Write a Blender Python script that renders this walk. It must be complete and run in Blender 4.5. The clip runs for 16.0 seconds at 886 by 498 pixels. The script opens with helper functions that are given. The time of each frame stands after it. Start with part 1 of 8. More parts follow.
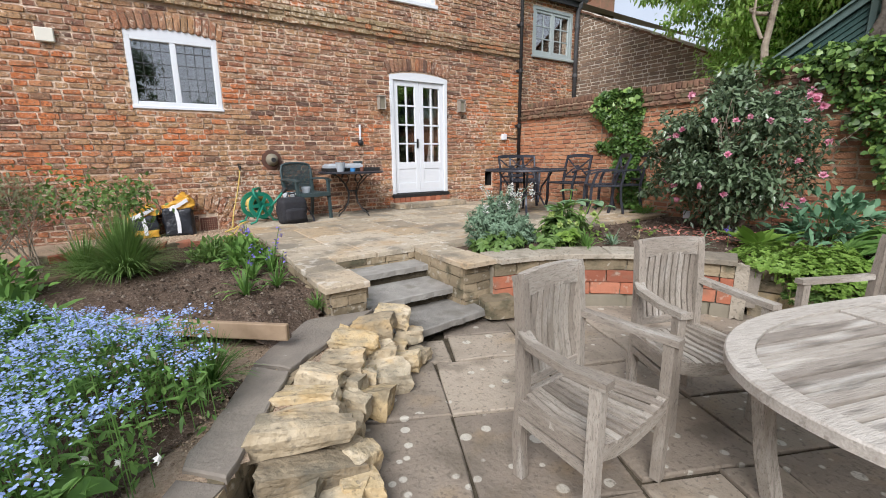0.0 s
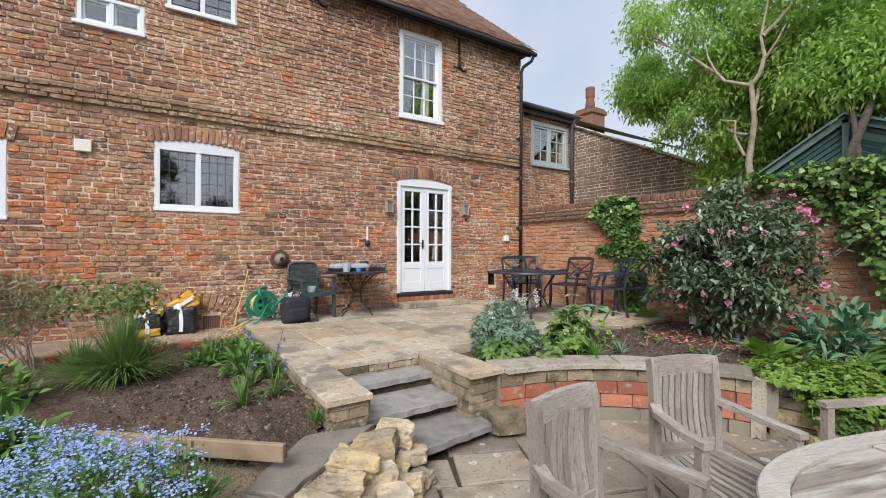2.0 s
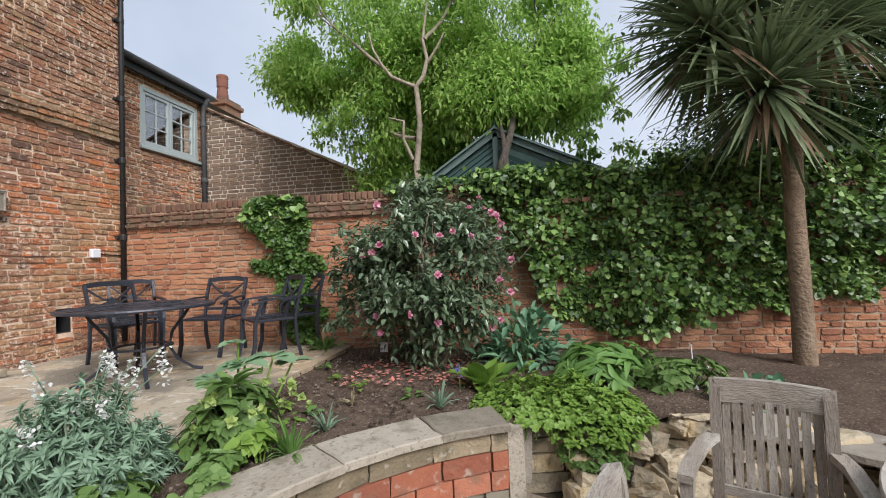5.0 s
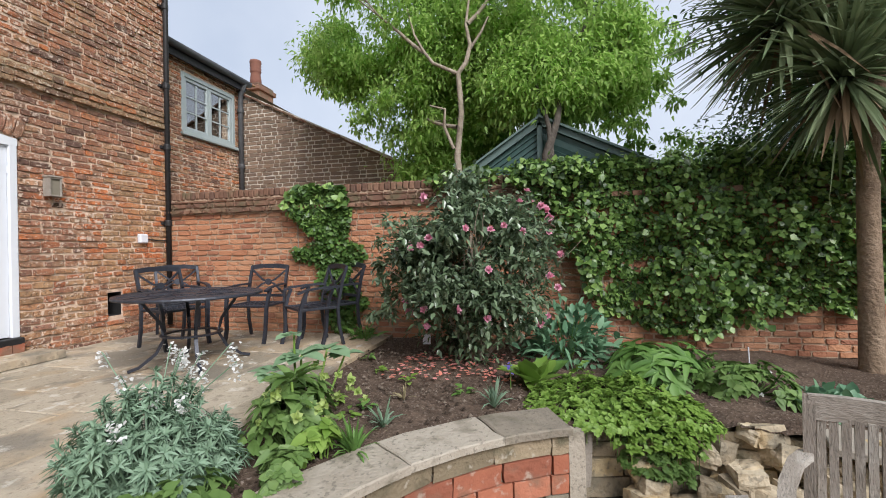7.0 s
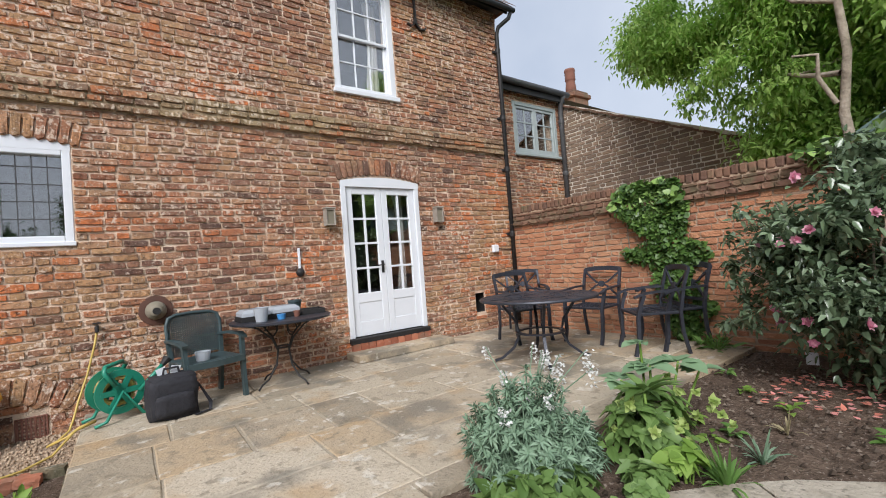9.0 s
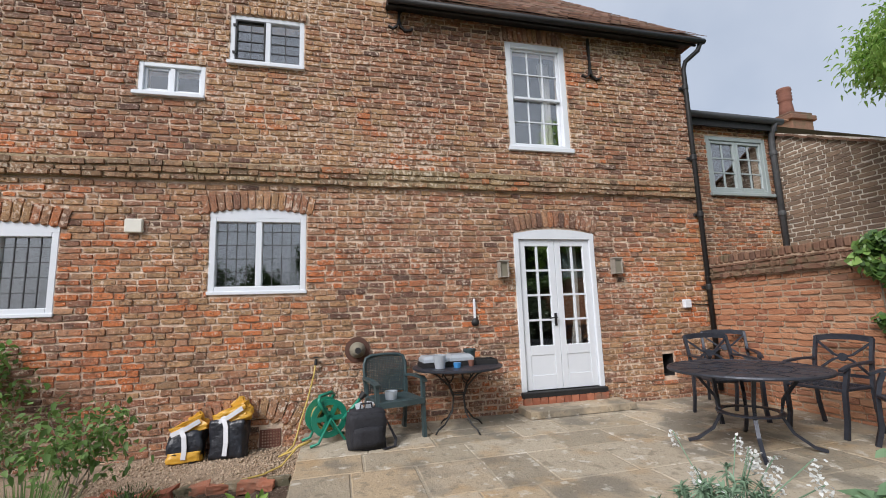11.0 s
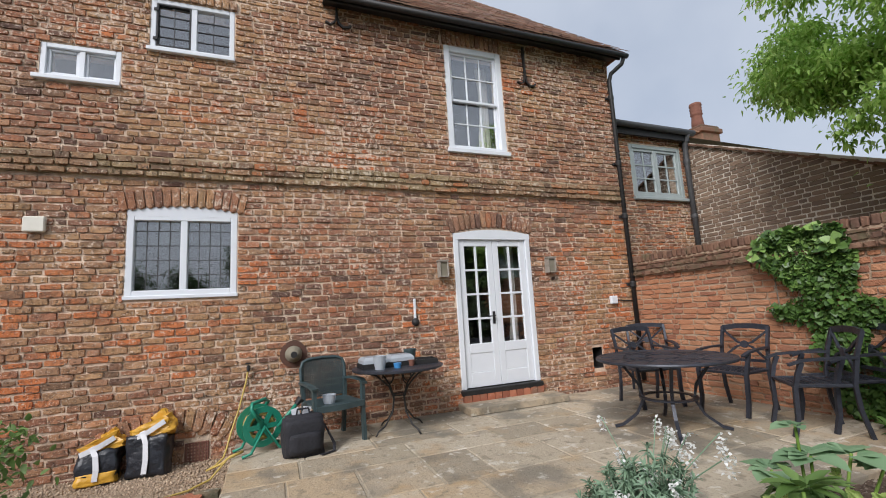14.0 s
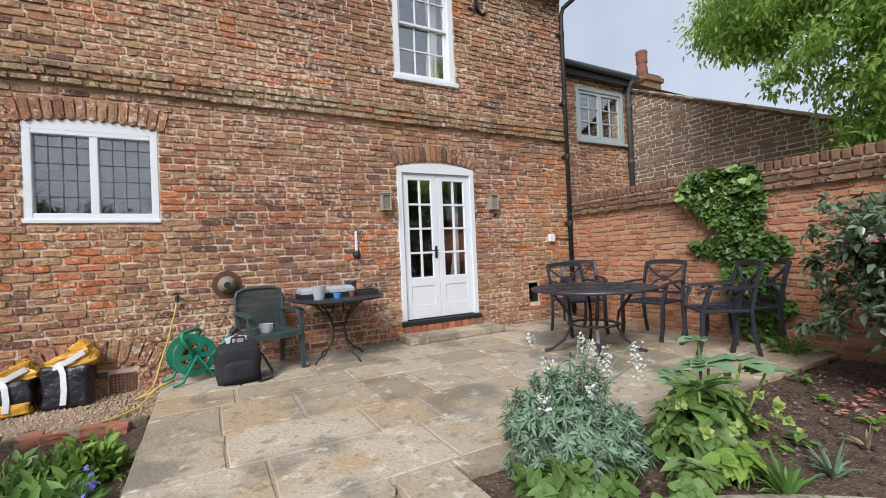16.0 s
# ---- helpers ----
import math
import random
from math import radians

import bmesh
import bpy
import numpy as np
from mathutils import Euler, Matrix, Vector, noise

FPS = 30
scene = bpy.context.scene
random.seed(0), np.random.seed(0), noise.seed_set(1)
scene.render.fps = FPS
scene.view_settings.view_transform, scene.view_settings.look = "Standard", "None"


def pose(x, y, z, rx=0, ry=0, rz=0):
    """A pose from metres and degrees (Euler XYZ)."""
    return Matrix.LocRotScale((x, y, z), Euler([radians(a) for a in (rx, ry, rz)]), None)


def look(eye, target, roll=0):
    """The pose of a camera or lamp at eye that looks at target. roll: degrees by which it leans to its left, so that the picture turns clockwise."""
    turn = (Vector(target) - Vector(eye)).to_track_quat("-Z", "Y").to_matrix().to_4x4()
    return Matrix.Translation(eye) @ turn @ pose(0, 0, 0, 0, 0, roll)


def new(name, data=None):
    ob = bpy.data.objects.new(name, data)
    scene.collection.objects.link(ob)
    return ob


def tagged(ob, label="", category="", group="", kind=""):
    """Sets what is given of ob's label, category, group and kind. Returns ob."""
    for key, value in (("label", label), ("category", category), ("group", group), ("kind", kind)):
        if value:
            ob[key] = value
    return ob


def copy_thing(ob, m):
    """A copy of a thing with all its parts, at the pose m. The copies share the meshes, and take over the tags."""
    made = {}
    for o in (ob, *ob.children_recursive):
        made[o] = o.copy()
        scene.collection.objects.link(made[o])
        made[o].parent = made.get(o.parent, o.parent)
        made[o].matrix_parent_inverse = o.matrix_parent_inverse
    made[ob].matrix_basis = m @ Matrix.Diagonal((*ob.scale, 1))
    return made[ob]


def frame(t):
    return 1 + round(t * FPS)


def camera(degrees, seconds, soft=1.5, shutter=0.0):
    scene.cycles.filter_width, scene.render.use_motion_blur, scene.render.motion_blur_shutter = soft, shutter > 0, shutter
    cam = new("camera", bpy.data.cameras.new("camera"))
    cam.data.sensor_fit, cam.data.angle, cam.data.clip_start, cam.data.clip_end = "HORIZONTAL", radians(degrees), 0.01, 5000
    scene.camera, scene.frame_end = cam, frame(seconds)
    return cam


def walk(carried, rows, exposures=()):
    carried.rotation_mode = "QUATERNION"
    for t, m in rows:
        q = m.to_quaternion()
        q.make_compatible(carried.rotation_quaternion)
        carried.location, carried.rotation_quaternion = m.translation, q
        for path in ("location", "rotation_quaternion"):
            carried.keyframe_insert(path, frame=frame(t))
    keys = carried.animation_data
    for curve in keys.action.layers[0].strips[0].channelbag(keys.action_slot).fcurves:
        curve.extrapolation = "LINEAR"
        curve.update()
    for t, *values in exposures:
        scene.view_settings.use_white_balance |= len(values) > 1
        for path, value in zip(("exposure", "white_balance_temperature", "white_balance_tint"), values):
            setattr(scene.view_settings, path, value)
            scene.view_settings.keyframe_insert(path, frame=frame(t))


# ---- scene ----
cam = camera(91.3, 16.0, soft=1.0)
PATH = [
    (0, (-0.414, 0.048, 1.716), (0.66, 1.682, 1.297), -0.6),
    (0.5, (-0.449, 0.028, 1.818), (0.649, 1.694, 1.679), -0.7),
    (1, (-0.471, 0.015, 1.85), (0.628, 1.686, 1.836), -0.4),
    (1.5, (-0.481, 0.016, 1.856), (0.613, 1.69, 1.854), 0.2),
    (2, (-0.447, 0.066, 1.836), (0.647, 1.74, 1.841), 0.2),
    (2.5, (-0.239, 0.279, 1.798), (1.093, 1.77, 1.855), -2.4),
    (3, (-0.007, 0.621, 1.846), (1.557, 1.862, 1.966), -1.0),
    (3.5, (0.235, 0.975, 1.843), (2.0, 1.905, 1.979), -1.8),
    (4, (0.541, 1.252, 1.827), (2.337, 2.122, 1.961), -3.5),
    (4.5, (0.829, 1.458, 1.804), (2.704, 2.142, 1.924), -1.7),
    (4.7, (0.914, 1.483, 1.804), (2.866, 1.905, 1.91), -2.4),
    (6.8, (0.961, 1.637, 1.872), (2.944, 1.891, 1.859), -1.5),
    (7, (0.948, 1.749, 1.883), (2.895, 2.207, 1.881), -1.0),
    (7.5, (0.979, 1.801, 1.841), (2.823, 2.575, 1.864), -0.2),
    (8, (0.955, 1.768, 1.873), (2.715, 2.72, 1.889), -0.5),
    (8.5, (1.004, 1.736, 1.9), (2.656, 2.863, 1.905), -1.2),
    (9, (0.87, 1.827, 1.962), (2.048, 3.442, 2.013), -4.4),
    (9.2, (0.851, 1.839, 2.0), (1.76, 3.618, 2.1), -3.5),
    (9.5, (0.855, 1.798, 2.056), (1.401, 3.716, 2.203), -0.9),
    (9.7, (0.841, 1.77, 2.061), (1.285, 3.71, 2.264), -1.4),
    (11.8, (0.874, 1.749, 2.108), (1.406, 3.655, 2.397), -2.5),
    (12, (0.865, 1.747, 2.108), (1.422, 3.646, 2.399), -2.6),
    (12.5, (0.855, 1.757, 2.097), (1.45, 3.641, 2.407), -2.4),
    (13, (0.872, 1.765, 2.071), (1.496, 3.638, 2.39), -3.1),
    (13.5, (0.882, 1.759, 2.058), (1.556, 3.618, 2.355), -3.4),
    (14, (0.87, 1.749, 2.061), (1.598, 3.59, 2.344), -3.3),
    (14.5, (0.887, 1.742, 2.035), (1.657, 3.572, 2.279), -3.2),
    (15, (0.91, 1.753, 1.993), (1.752, 3.566, 2.072), -3.2),
    (15.5, (0.915, 1.77, 1.987), (1.822, 3.553, 2.011), -2.5),
    (16, (0.923, 1.782, 1.921), (1.871, 3.543, 1.94), -2.5),
]
walk(cam, [(t, look(eye, target, roll)) for t, eye, target, roll in PATH],
     [(t, stops, 6300, 11) for t, stops in ((0, 0.48), (1, 0.40), (2, 0.40), (3, 0.30), (4.5, 0.36), (7, 0.43), (8, 0.34), (9.5, 0.32), (12, 0.12), (14, 0.12), (15, 0.25), (16, 0.30))])

# ---- world and sun: bright overcast ----
world = bpy.data.worlds.new("overcast_sky")
scene.world = world
world.use_nodes = True
wn, wl = world.node_tree.nodes, world.node_tree.links
bg = wn["Background"]
sky = wn.new("ShaderNodeTexSky")
sky.sky_type = "NISHITA"
sky.sun_disc = False
sky.sun_elevation, sky.sun_rotation = radians(39), radians(228)
sky.dust_density, sky.ozone_density = 4.0, 1.0
cloud = wn.new("ShaderNodeTexNoise")
cloud.inputs["Scale"].default_value, cloud.inputs["Detail"].default_value = 2.2, 5.0
wco = wn.new("ShaderNodeTexCoord")
wl.new(wco.outputs["Generated"], cloud.inputs["Vector"])
cr = wn.new("ShaderNodeValToRGB")
cr.color_ramp.elements[0].position, cr.color_ramp.elements[0].color = 0.3, (4.8, 5.4, 6.4, 1)
cr.color_ramp.elements[1].position, cr.color_ramp.elements[1].color = 0.7, (6.9, 7.3, 8.0, 1)
wl.new(cloud.outputs["Fac"], cr.inputs["Fac"])
wmix = wn.new("ShaderNodeMix")
wmix.data_type = "RGBA"
wmix.inputs["Factor"].default_value = 0.85
wl.new(sky.outputs["Color"], wmix.inputs["A"])
wl.new(cr.outputs["Color"], wmix.inputs["B"])
wl.new(wmix.outputs["Result"], bg.inputs["Color"])
bg.inputs["Strength"].default_value = 0.099
sun = new("sun", bpy.data.lights.new("sun", "SUN"))
sun.data.energy, sun.data.angle, sun.data.color = 3.0, radians(30), (1.0, 0.975, 0.96)
sun.matrix_world = look((0, 0, 20), (0.68, 0.62, 19.25))


# ---- building tools ----
class Shape:
    """Collects vertices and faces for one mesh."""

    def __init__(self):
        self.v, self.f = [], []

    def add(self, verts, faces):
        n = len(self.v)
        self.v.extend(tuple(p) for p in verts)
        self.f.extend(tuple(n + i for i in f) for f in faces)
        return self

    def box(self, lo, hi, m=None, ch=0.0):
        lo, hi = Vector(lo), Vector(hi)
        c, h = (lo + hi) / 2, (hi - lo) / 2
        ch = min(ch, 0.45 * min(h)) if ch else 0
        if not ch:
            vs = [Vector((c.x + sx * h.x, c.y + sy * h.y, c.z + sz * h.z)) for sx in (-1, 1) for sy in (-1, 1) for sz in (-1, 1)]
            fs = [(0, 1, 3, 2), (4, 6, 7, 5), (0, 4, 5, 1), (2, 3, 7, 6), (0, 2, 6, 4), (1, 5, 7, 3)]
        else:
            vs, at = [], {}
            for s in [(a, b, d) for a in (-1, 1) for b in (-1, 1) for d in (-1, 1)]:
                for ax in range(3):
                    at[s, ax] = len(vs)
                    vs.append(Vector([c[k] + s[k] * (h[k] if k == ax else h[k] - ch) for k in range(3)]))
            fs = []
            for ax in range(3):
                b, d = (ax + 1) % 3, (ax + 2) % 3
                for s in (-1, 1):
                    quad = []
                    for p, q in ((-1, -1), (1, -1), (1, 1), (-1, 1)):
                        k = [0, 0, 0]
                        k[ax], k[b], k[d] = s, p, q
                        quad.append(at[tuple(k), ax])
                    fs.append(tuple(quad if s > 0 else quad[::-1]))
                for p in (-1, 1):
                    for q in (-1, 1):
                        lo_k, hi_k = [0, 0, 0], [0, 0, 0]
                        lo_k[b] = hi_k[b] = p
                        lo_k[d] = hi_k[d] = q
                        lo_k[ax], hi_k[ax] = -1, 1
                        quad = [at[tuple(lo_k), b], at[tuple(hi_k), b], at[tuple(hi_k), d], at[tuple(lo_k), d]]
                        fs.append(tuple(quad if p * q > 0 else quad[::-1]))
            for s in [(a, b, d) for a in (-1, 1) for b in (-1, 1) for d in (-1, 1)]:
                tri = [at[s, 0], at[s, 1], at[s, 2]]
                fs.append(tuple(tri if s[0] * s[1] * s[2] > 0 else tri[::-1]))
        if m is not None:
            vs = [m @ p for p in vs]
        return self.add(vs, fs)

    def tube(self, pts, r, n=8, caps=True):
        """A round bar along pts; r is one radius or one for each point."""
        pts = [Vector(p) for p in pts]
        rs = [r] * len(pts) if isinstance(r, (int, float)) else r
        vs, fs, side = [], [], None
        for i, p in enumerate(pts):
            d = (pts[min(i + 1, len(pts) - 1)] - pts[max(i - 1, 0)]).normalized()
            if side is None:
                side = d.orthogonal().normalized()
            side = (side - d * side.dot(d)).normalized()
            up = d.cross(side)
            vs += [p + rs[i] * (math.cos(6.28319 * k / n) * side + math.sin(6.28319 * k / n) * up) for k in range(n)]
        for i in range(len(pts) - 1):
            fs += [(i * n + k, i * n + (k + 1) % n, (i + 1) * n + (k + 1) % n, (i + 1) * n + k) for k in range(n)]
        if caps:
            fs += [tuple(range(n))[::-1], tuple((len(pts) - 1) * n + k for k in range(n))]
        return self.add(vs, fs)

    def bar(self, pts, w, h, up=(0, 0, 1)):
        """A flat bar of width w and height h along pts."""
        pts, vs, fs = [Vector(p) for p in pts], [], []
        for i, p in enumerate(pts):
            d = (pts[min(i + 1, len(pts) - 1)] - pts[max(i - 1, 0)]).normalized()
            s = d.cross(Vector(up)).normalized()
            u = s.cross(d)
            vs += [p + a * w / 2 * s + b * h / 2 * u for a, b in ((-1, -1), (1, -1), (1, 1), (-1, 1))]
        for i in range(len(pts) - 1):
            fs += [(4 * i + k, 4 * i + (k + 1) % 4, 4 * i + 4 + (k + 1) % 4, 4 * i + 4 + k) for k in range(4)]
        fs += [(3, 2, 1, 0), tuple(4 * len(pts) - 4 + k for k in range(4))]
        return self.add(vs, fs)

    def spin(self, profile, c=(0, 0, 0), n=24, m=None):
        """A turned shape from (radius, height) pairs."""
        vs = [(c[0] + r * math.cos(6.28319 * k / n), c[1] + r * math.sin(6.28319 * k / n), c[2] + z) for r, z in profile for k in range(n)]
        fs = [(i * n + k, i * n + (k + 1) % n, (i + 1) * n + (k + 1) % n, (i + 1) * n + k) for i in range(len(profile) - 1) for k in range(n)]
        fs += [tuple(range(n))[::-1], tuple((len(profile) - 1) * n + k for k in range(n))]
        if m is not None:
            vs = [m @ Vector(p) for p in vs]
        return self.add(vs, fs)

    def prism(self, outline, z0, z1, ch=0.0):
        """An upright prism over a plan outline, with a small chamfer round its top."""
        n = len(outline)
        area = sum(outline[i][0] * outline[(i + 1) % n][1] - outline[(i + 1) % n][0] * outline[i][1] for i in range(n))
        if area < 0:
            outline = outline[::-1]
        cx, cy = sum(p[0] for p in outline) / n, sum(p[1] for p in outline) / n
        rings = [(z0, 0.0), (z1 - ch, 0.0), (z1, ch)] if ch else [(z0, 0.0), (z1, 0.0)]
        vs = []
        for z, inset in rings:
            for x, y in outline:
                d = math.hypot(x - cx, y - cy) or 1
                k = max(0, 1 - 1.3 * inset / d)
                vs.append((cx + (x - cx) * k, cy + (y - cy) * k, z))
        fs = [(i * n + k, i * n + (k + 1) % n, (i + 1) * n + (k + 1) % n, (i + 1) * n + k) for i in range(len(rings) - 1) for k in range(n)]
        fs += [tuple(range(n))[::-1], tuple((len(rings) - 1) * n + k for k in range(n))]
        return self.add(vs, fs)

    def mesh(self, name, material, smooth=False):
        me = bpy.data.meshes.new(name)
        me.from_pydata(self.v, [], self.f)
        if material:
            me.materials.append(material)
        if smooth:
            me.polygons.foreach_set("use_smooth", [True] * len(me.polygons))
        me.update()
        return me


def part(name, shape, material, parent=None, label="", smooth=False, m=None):
    """Links a shape as one mesh object, under a thing or under a part."""
    ob = new(name, shape.mesh(name, material, smooth))
    if parent is not None:
        ob.parent = parent
    if m is not None:
        ob.matrix_basis = m
    if label:
        ob["label"] = label
    if name == "stem_tuft":
        ob["kind"] = "stuff"
    return ob


def thing(name, label, category, m=None, group="", kind=""):
    ob = new(name)
    ob.empty_display_size = 0.1
    if m is not None:
        ob.matrix_basis = m
    return tagged(ob, label, category, group, kind)


def solid(name, shape, material, label, category, group="", kind="", smooth=False, m=None):
    """A thing of one mesh."""
    return tagged(part(name, shape, material, None, "", smooth, m), label, category, group, kind)


def rock(sx, sy, sz, seed, rough=0.12, flat=0.55, n=4):
    """A broken block of stone, n faces a side."""
    rng, sh, at = random.Random(seed), Shape(), {}
    off = Vector((rng.uniform(0, 50), rng.uniform(0, 50), rng.uniform(0, 50)))
    half = Vector((sx, sy, sz)) / 2

    def vert(i, j, k):
        if (i, j, k) not in at:
            p = Vector((2 * i / n - 1, 2 * j / n - 1, 2 * k / n - 1))
            q = p.lerp(p.normalized() * 1.15, 1 - flat)
            q *= 1 + rough * noise.noise(p * 1.1 + off) * 2.2 + rough * 0.6 * noise.noise(p * 3.1 + off)
            at[i, j, k] = len(sh.v)
            sh.v.append((q.x * half.x, q.y * half.y, q.z * half.z))
        return at[i, j, k]

    for a in range(n):
        for b in range(n):
            for k, flip in ((0, True), (n, False)):
                for mk in (lambda u, w, s: (u, w, s), lambda u, w, s: (s, u, w), lambda u, w, s: (w, s, u)):
                    quad = [vert(*mk(u, w, k)) for u, w in ((a, b), (a + 1, b), (a + 1, b + 1), (a, b + 1))]
                    sh.f.append(tuple(quad[::-1] if flip else quad))
    return sh


def leaves(name, pts, ways, ups, size, wide, material, parent=None, fold=0.25, droop=0.2, label="", kind=""):
    """Many small leaves in one mesh: each a folded, pointed blade of six corners."""
    p, d, u = (np.asarray(a, float).reshape(-1, 3) for a in (pts, ways, ups))
    n = len(p)
    d = d / np.maximum(np.linalg.norm(d, axis=1, keepdims=True), 1e-6)
    s = np.cross(d, u)
    s = s / np.maximum(np.linalg.norm(s, axis=1, keepdims=True), 1e-6)
    u = np.cross(s, d)
    ln = np.broadcast_to(np.asarray(size, float), n)[:, None]
    wd = ln * wide / 2
    lift, down = u * fold * wd, np.array([0, 0, 1.0]) * droop * ln
    rows = [p, p + 0.27 * ln * d - s * wd + lift, p + 0.68 * ln * d - s * wd * 0.66 + 0.6 * lift - 0.4 * down, p + ln * d - down, p + 0.68 * ln * d + s * wd * 0.66 + 0.6 * lift - 0.4 * down, p + 0.27 * ln * d + s * wd + lift, p + 0.5 * ln * d - u * 0.02 * ln - 0.2 * down]
    v = np.stack(rows, 1).reshape(-1, 3)
    k = np.arange(n)[:, None] * 7
    f = np.concatenate([k + np.array([[6, (i + 1) % 6, i]]) for i in range(6)])
    me = bpy.data.meshes.new(name)
    me.vertices.add(len(v))
    me.vertices.foreach_set("co", v.ravel())
    me.loops.add(f.size)
    me.loops.foreach_set("vertex_index", f.ravel())
    me.polygons.add(len(f))
    me.polygons.foreach_set("loop_start", np.arange(0, f.size, 3))
    me.polygons.foreach_set("loop_total", np.full(len(f), 3))
    me.materials.append(material)
    me.update()
    me.validate()
    ob = new(name, me)
    if parent is not None:
        ob.parent = parent
    if label:
        ob["label"] = label
    if kind:
        ob["kind"] = kind
    return ob


def rand_dirs(rng, n):
    a = rng.normal(size=(n, 3))
    return a / np.linalg.norm(a, axis=1, keepdims=True)


# ---- materials ----
def mat(name, stops, scale=6.0, coarse=0.8, rough=0.8, bump=0.2, bump_scale=None, metal=0.0, vary=0.0, spec=0.5, sss=None, detail=6.0, blot=None, stretch=None):
    """A procedural surface: colour stops spread by fine and coarse noise (and by piece, with vary), with relief.
    blot: (colour, scale, low, high, amount), patches of another colour; a scale below nought gives round spots."""
    m = bpy.data.materials.new(name)
    m.use_nodes = True
    nt = m.node_tree
    N, L = nt.nodes, nt.links
    b = N["Principled BSDF"]
    b.inputs["Roughness"].default_value = rough
    b.inputs["Metallic"].default_value = metal
    b.inputs["Specular IOR Level"].default_value = spec
    geo = N.new("ShaderNodeNewGeometry")
    place_out = geo.outputs["Position"]
    if stretch:
        tc, mp = N.new("ShaderNodeTexCoord"), N.new("ShaderNodeMapping")
        mp.inputs["Scale"].default_value = stretch
        L.new(tc.outputs["Object"], mp.inputs["Vector"])
        place_out = mp.outputs["Vector"]
    fine, big = N.new("ShaderNodeTexNoise"), N.new("ShaderNodeTexNoise")
    for node, sc, det in ((fine, scale, detail), (big, coarse, 3.0)):
        node.inputs["Scale"].default_value, node.inputs["Detail"].default_value = sc, det
        L.new(place_out, node.inputs["Vector"])
    mix = N.new("ShaderNodeMath")
    mix.operation = "ADD"
    half = N.new("ShaderNodeMath")
    half.operation, half.inputs[1].default_value = "MULTIPLY", 0.55
    half2 = N.new("ShaderNodeMath")
    half2.operation, half2.inputs[1].default_value = "MULTIPLY", 0.45
    L.new(fine.outputs["Fac"], half.inputs[0])
    L.new(big.outputs["Fac"], half2.inputs[0])
    L.new(half.outputs[0], mix.inputs[0])
    L.new(half2.outputs[0], mix.inputs[1])
    fac = mix.outputs[0]
    if vary:
        oi = N.new("ShaderNodeObjectInfo")
        add = N.new("ShaderNodeMath")
        add.operation = "ADD"
        L.new(oi.outputs["Random"], add.inputs[0])
        L.new(geo.outputs["Random Per Island"], add.inputs[1])
        fr = N.new("ShaderNodeMath")
        fr.operation = "FRACT"
        L.new(add.outputs[0], fr.inputs[0])
        mm = N.new("ShaderNodeMix")
        mm.inputs["Factor"].default_value = vary
        L.new(fac, mm.inputs["A"])
        L.new(fr.outputs[0], mm.inputs["B"])
        fac = mm.outputs["Result"]
    ramp = N.new("ShaderNodeValToRGB")
    els = ramp.color_ramp.elements
    lo, hi = (0.02, 0.98) if vary > 0.5 else (0.3, 0.7)
    for i, c in enumerate(stops):
        pos = lo + (hi - lo) * i / max(1, len(stops) - 1)
        e = els[i] if i < 2 else els.new(pos)
        e.position, e.color = pos, (*c, 1)
    L.new(fac, ramp.inputs["Fac"])
    col = ramp.outputs["Color"]
    for bl in ([blot] if blot and not isinstance(blot[0][0], tuple) else (blot or [])):
        c, sc, lo, hi, amount = bl
        tex = N.new("ShaderNodeTexVoronoi" if sc < 0 else "ShaderNodeTexNoise")
        tex.inputs["Scale"].default_value = abs(sc)
        L.new(place_out, tex.inputs["Vector"])
        spread = tex.outputs["Distance"] if sc < 0 else tex.outputs["Fac"]
        if sc < 0:
            # round spots of uneven size, most cells bare
            size, grow, edge = N.new("ShaderNodeMath"), N.new("ShaderNodeMath"), N.new("ShaderNodeMath")
            size.operation, size.inputs[1].default_value = "MULTIPLY", 0.55
            edge.operation, edge.inputs[1].default_value = "MULTIPLY", 0.22
            grow.operation = "ADD"
            L.new(tex.outputs["Color"], size.inputs[0])
            L.new(size.outputs[0], grow.inputs[0])
            L.new(fine.outputs["Fac"], edge.inputs[0])
            L.new(edge.outputs[0], grow.inputs[1])
            both = N.new("ShaderNodeMath")
            both.operation = "ADD"
            L.new(grow.outputs[0], both.inputs[0])
            L.new(spread, both.inputs[1])
            spread = both.outputs[0]
        else:
            tex.inputs["Detail"].default_value = 5.0
        mr = N.new("ShaderNodeMapRange")
        mr.inputs["From Min"].default_value, mr.inputs["From Max"].default_value, mr.inputs["To Max"].default_value = lo, hi, amount
        L.new(spread, mr.inputs["Value"])
        cm = N.new("ShaderNodeMix")
        cm.data_type = "RGBA"
        cm.inputs["B"].default_value = (*c, 1)
        L.new(mr.outputs["Result"], cm.inputs["Factor"])
        L.new(col, cm.inputs["A"])
        col = cm.outputs["Result"]
    L.new(col, b.inputs["Base Color"])
    if bump:
        bt = N.new("ShaderNodeTexNoise")
        bt.inputs["Scale"].default_value, bt.inputs["Detail"].default_value = bump_scale or scale * 2, 8.0
        L.new(place_out, bt.inputs["Vector"])
        bp = N.new("ShaderNodeBump")
        bp.inputs["Strength"].default_value, bp.inputs["Distance"].default_value = min(1.0, bump), 0.02
        L.new(bt.outputs["Fac"], bp.inputs["Height"])
        L.new(bp.outputs["Normal"], b.inputs["Normal"])
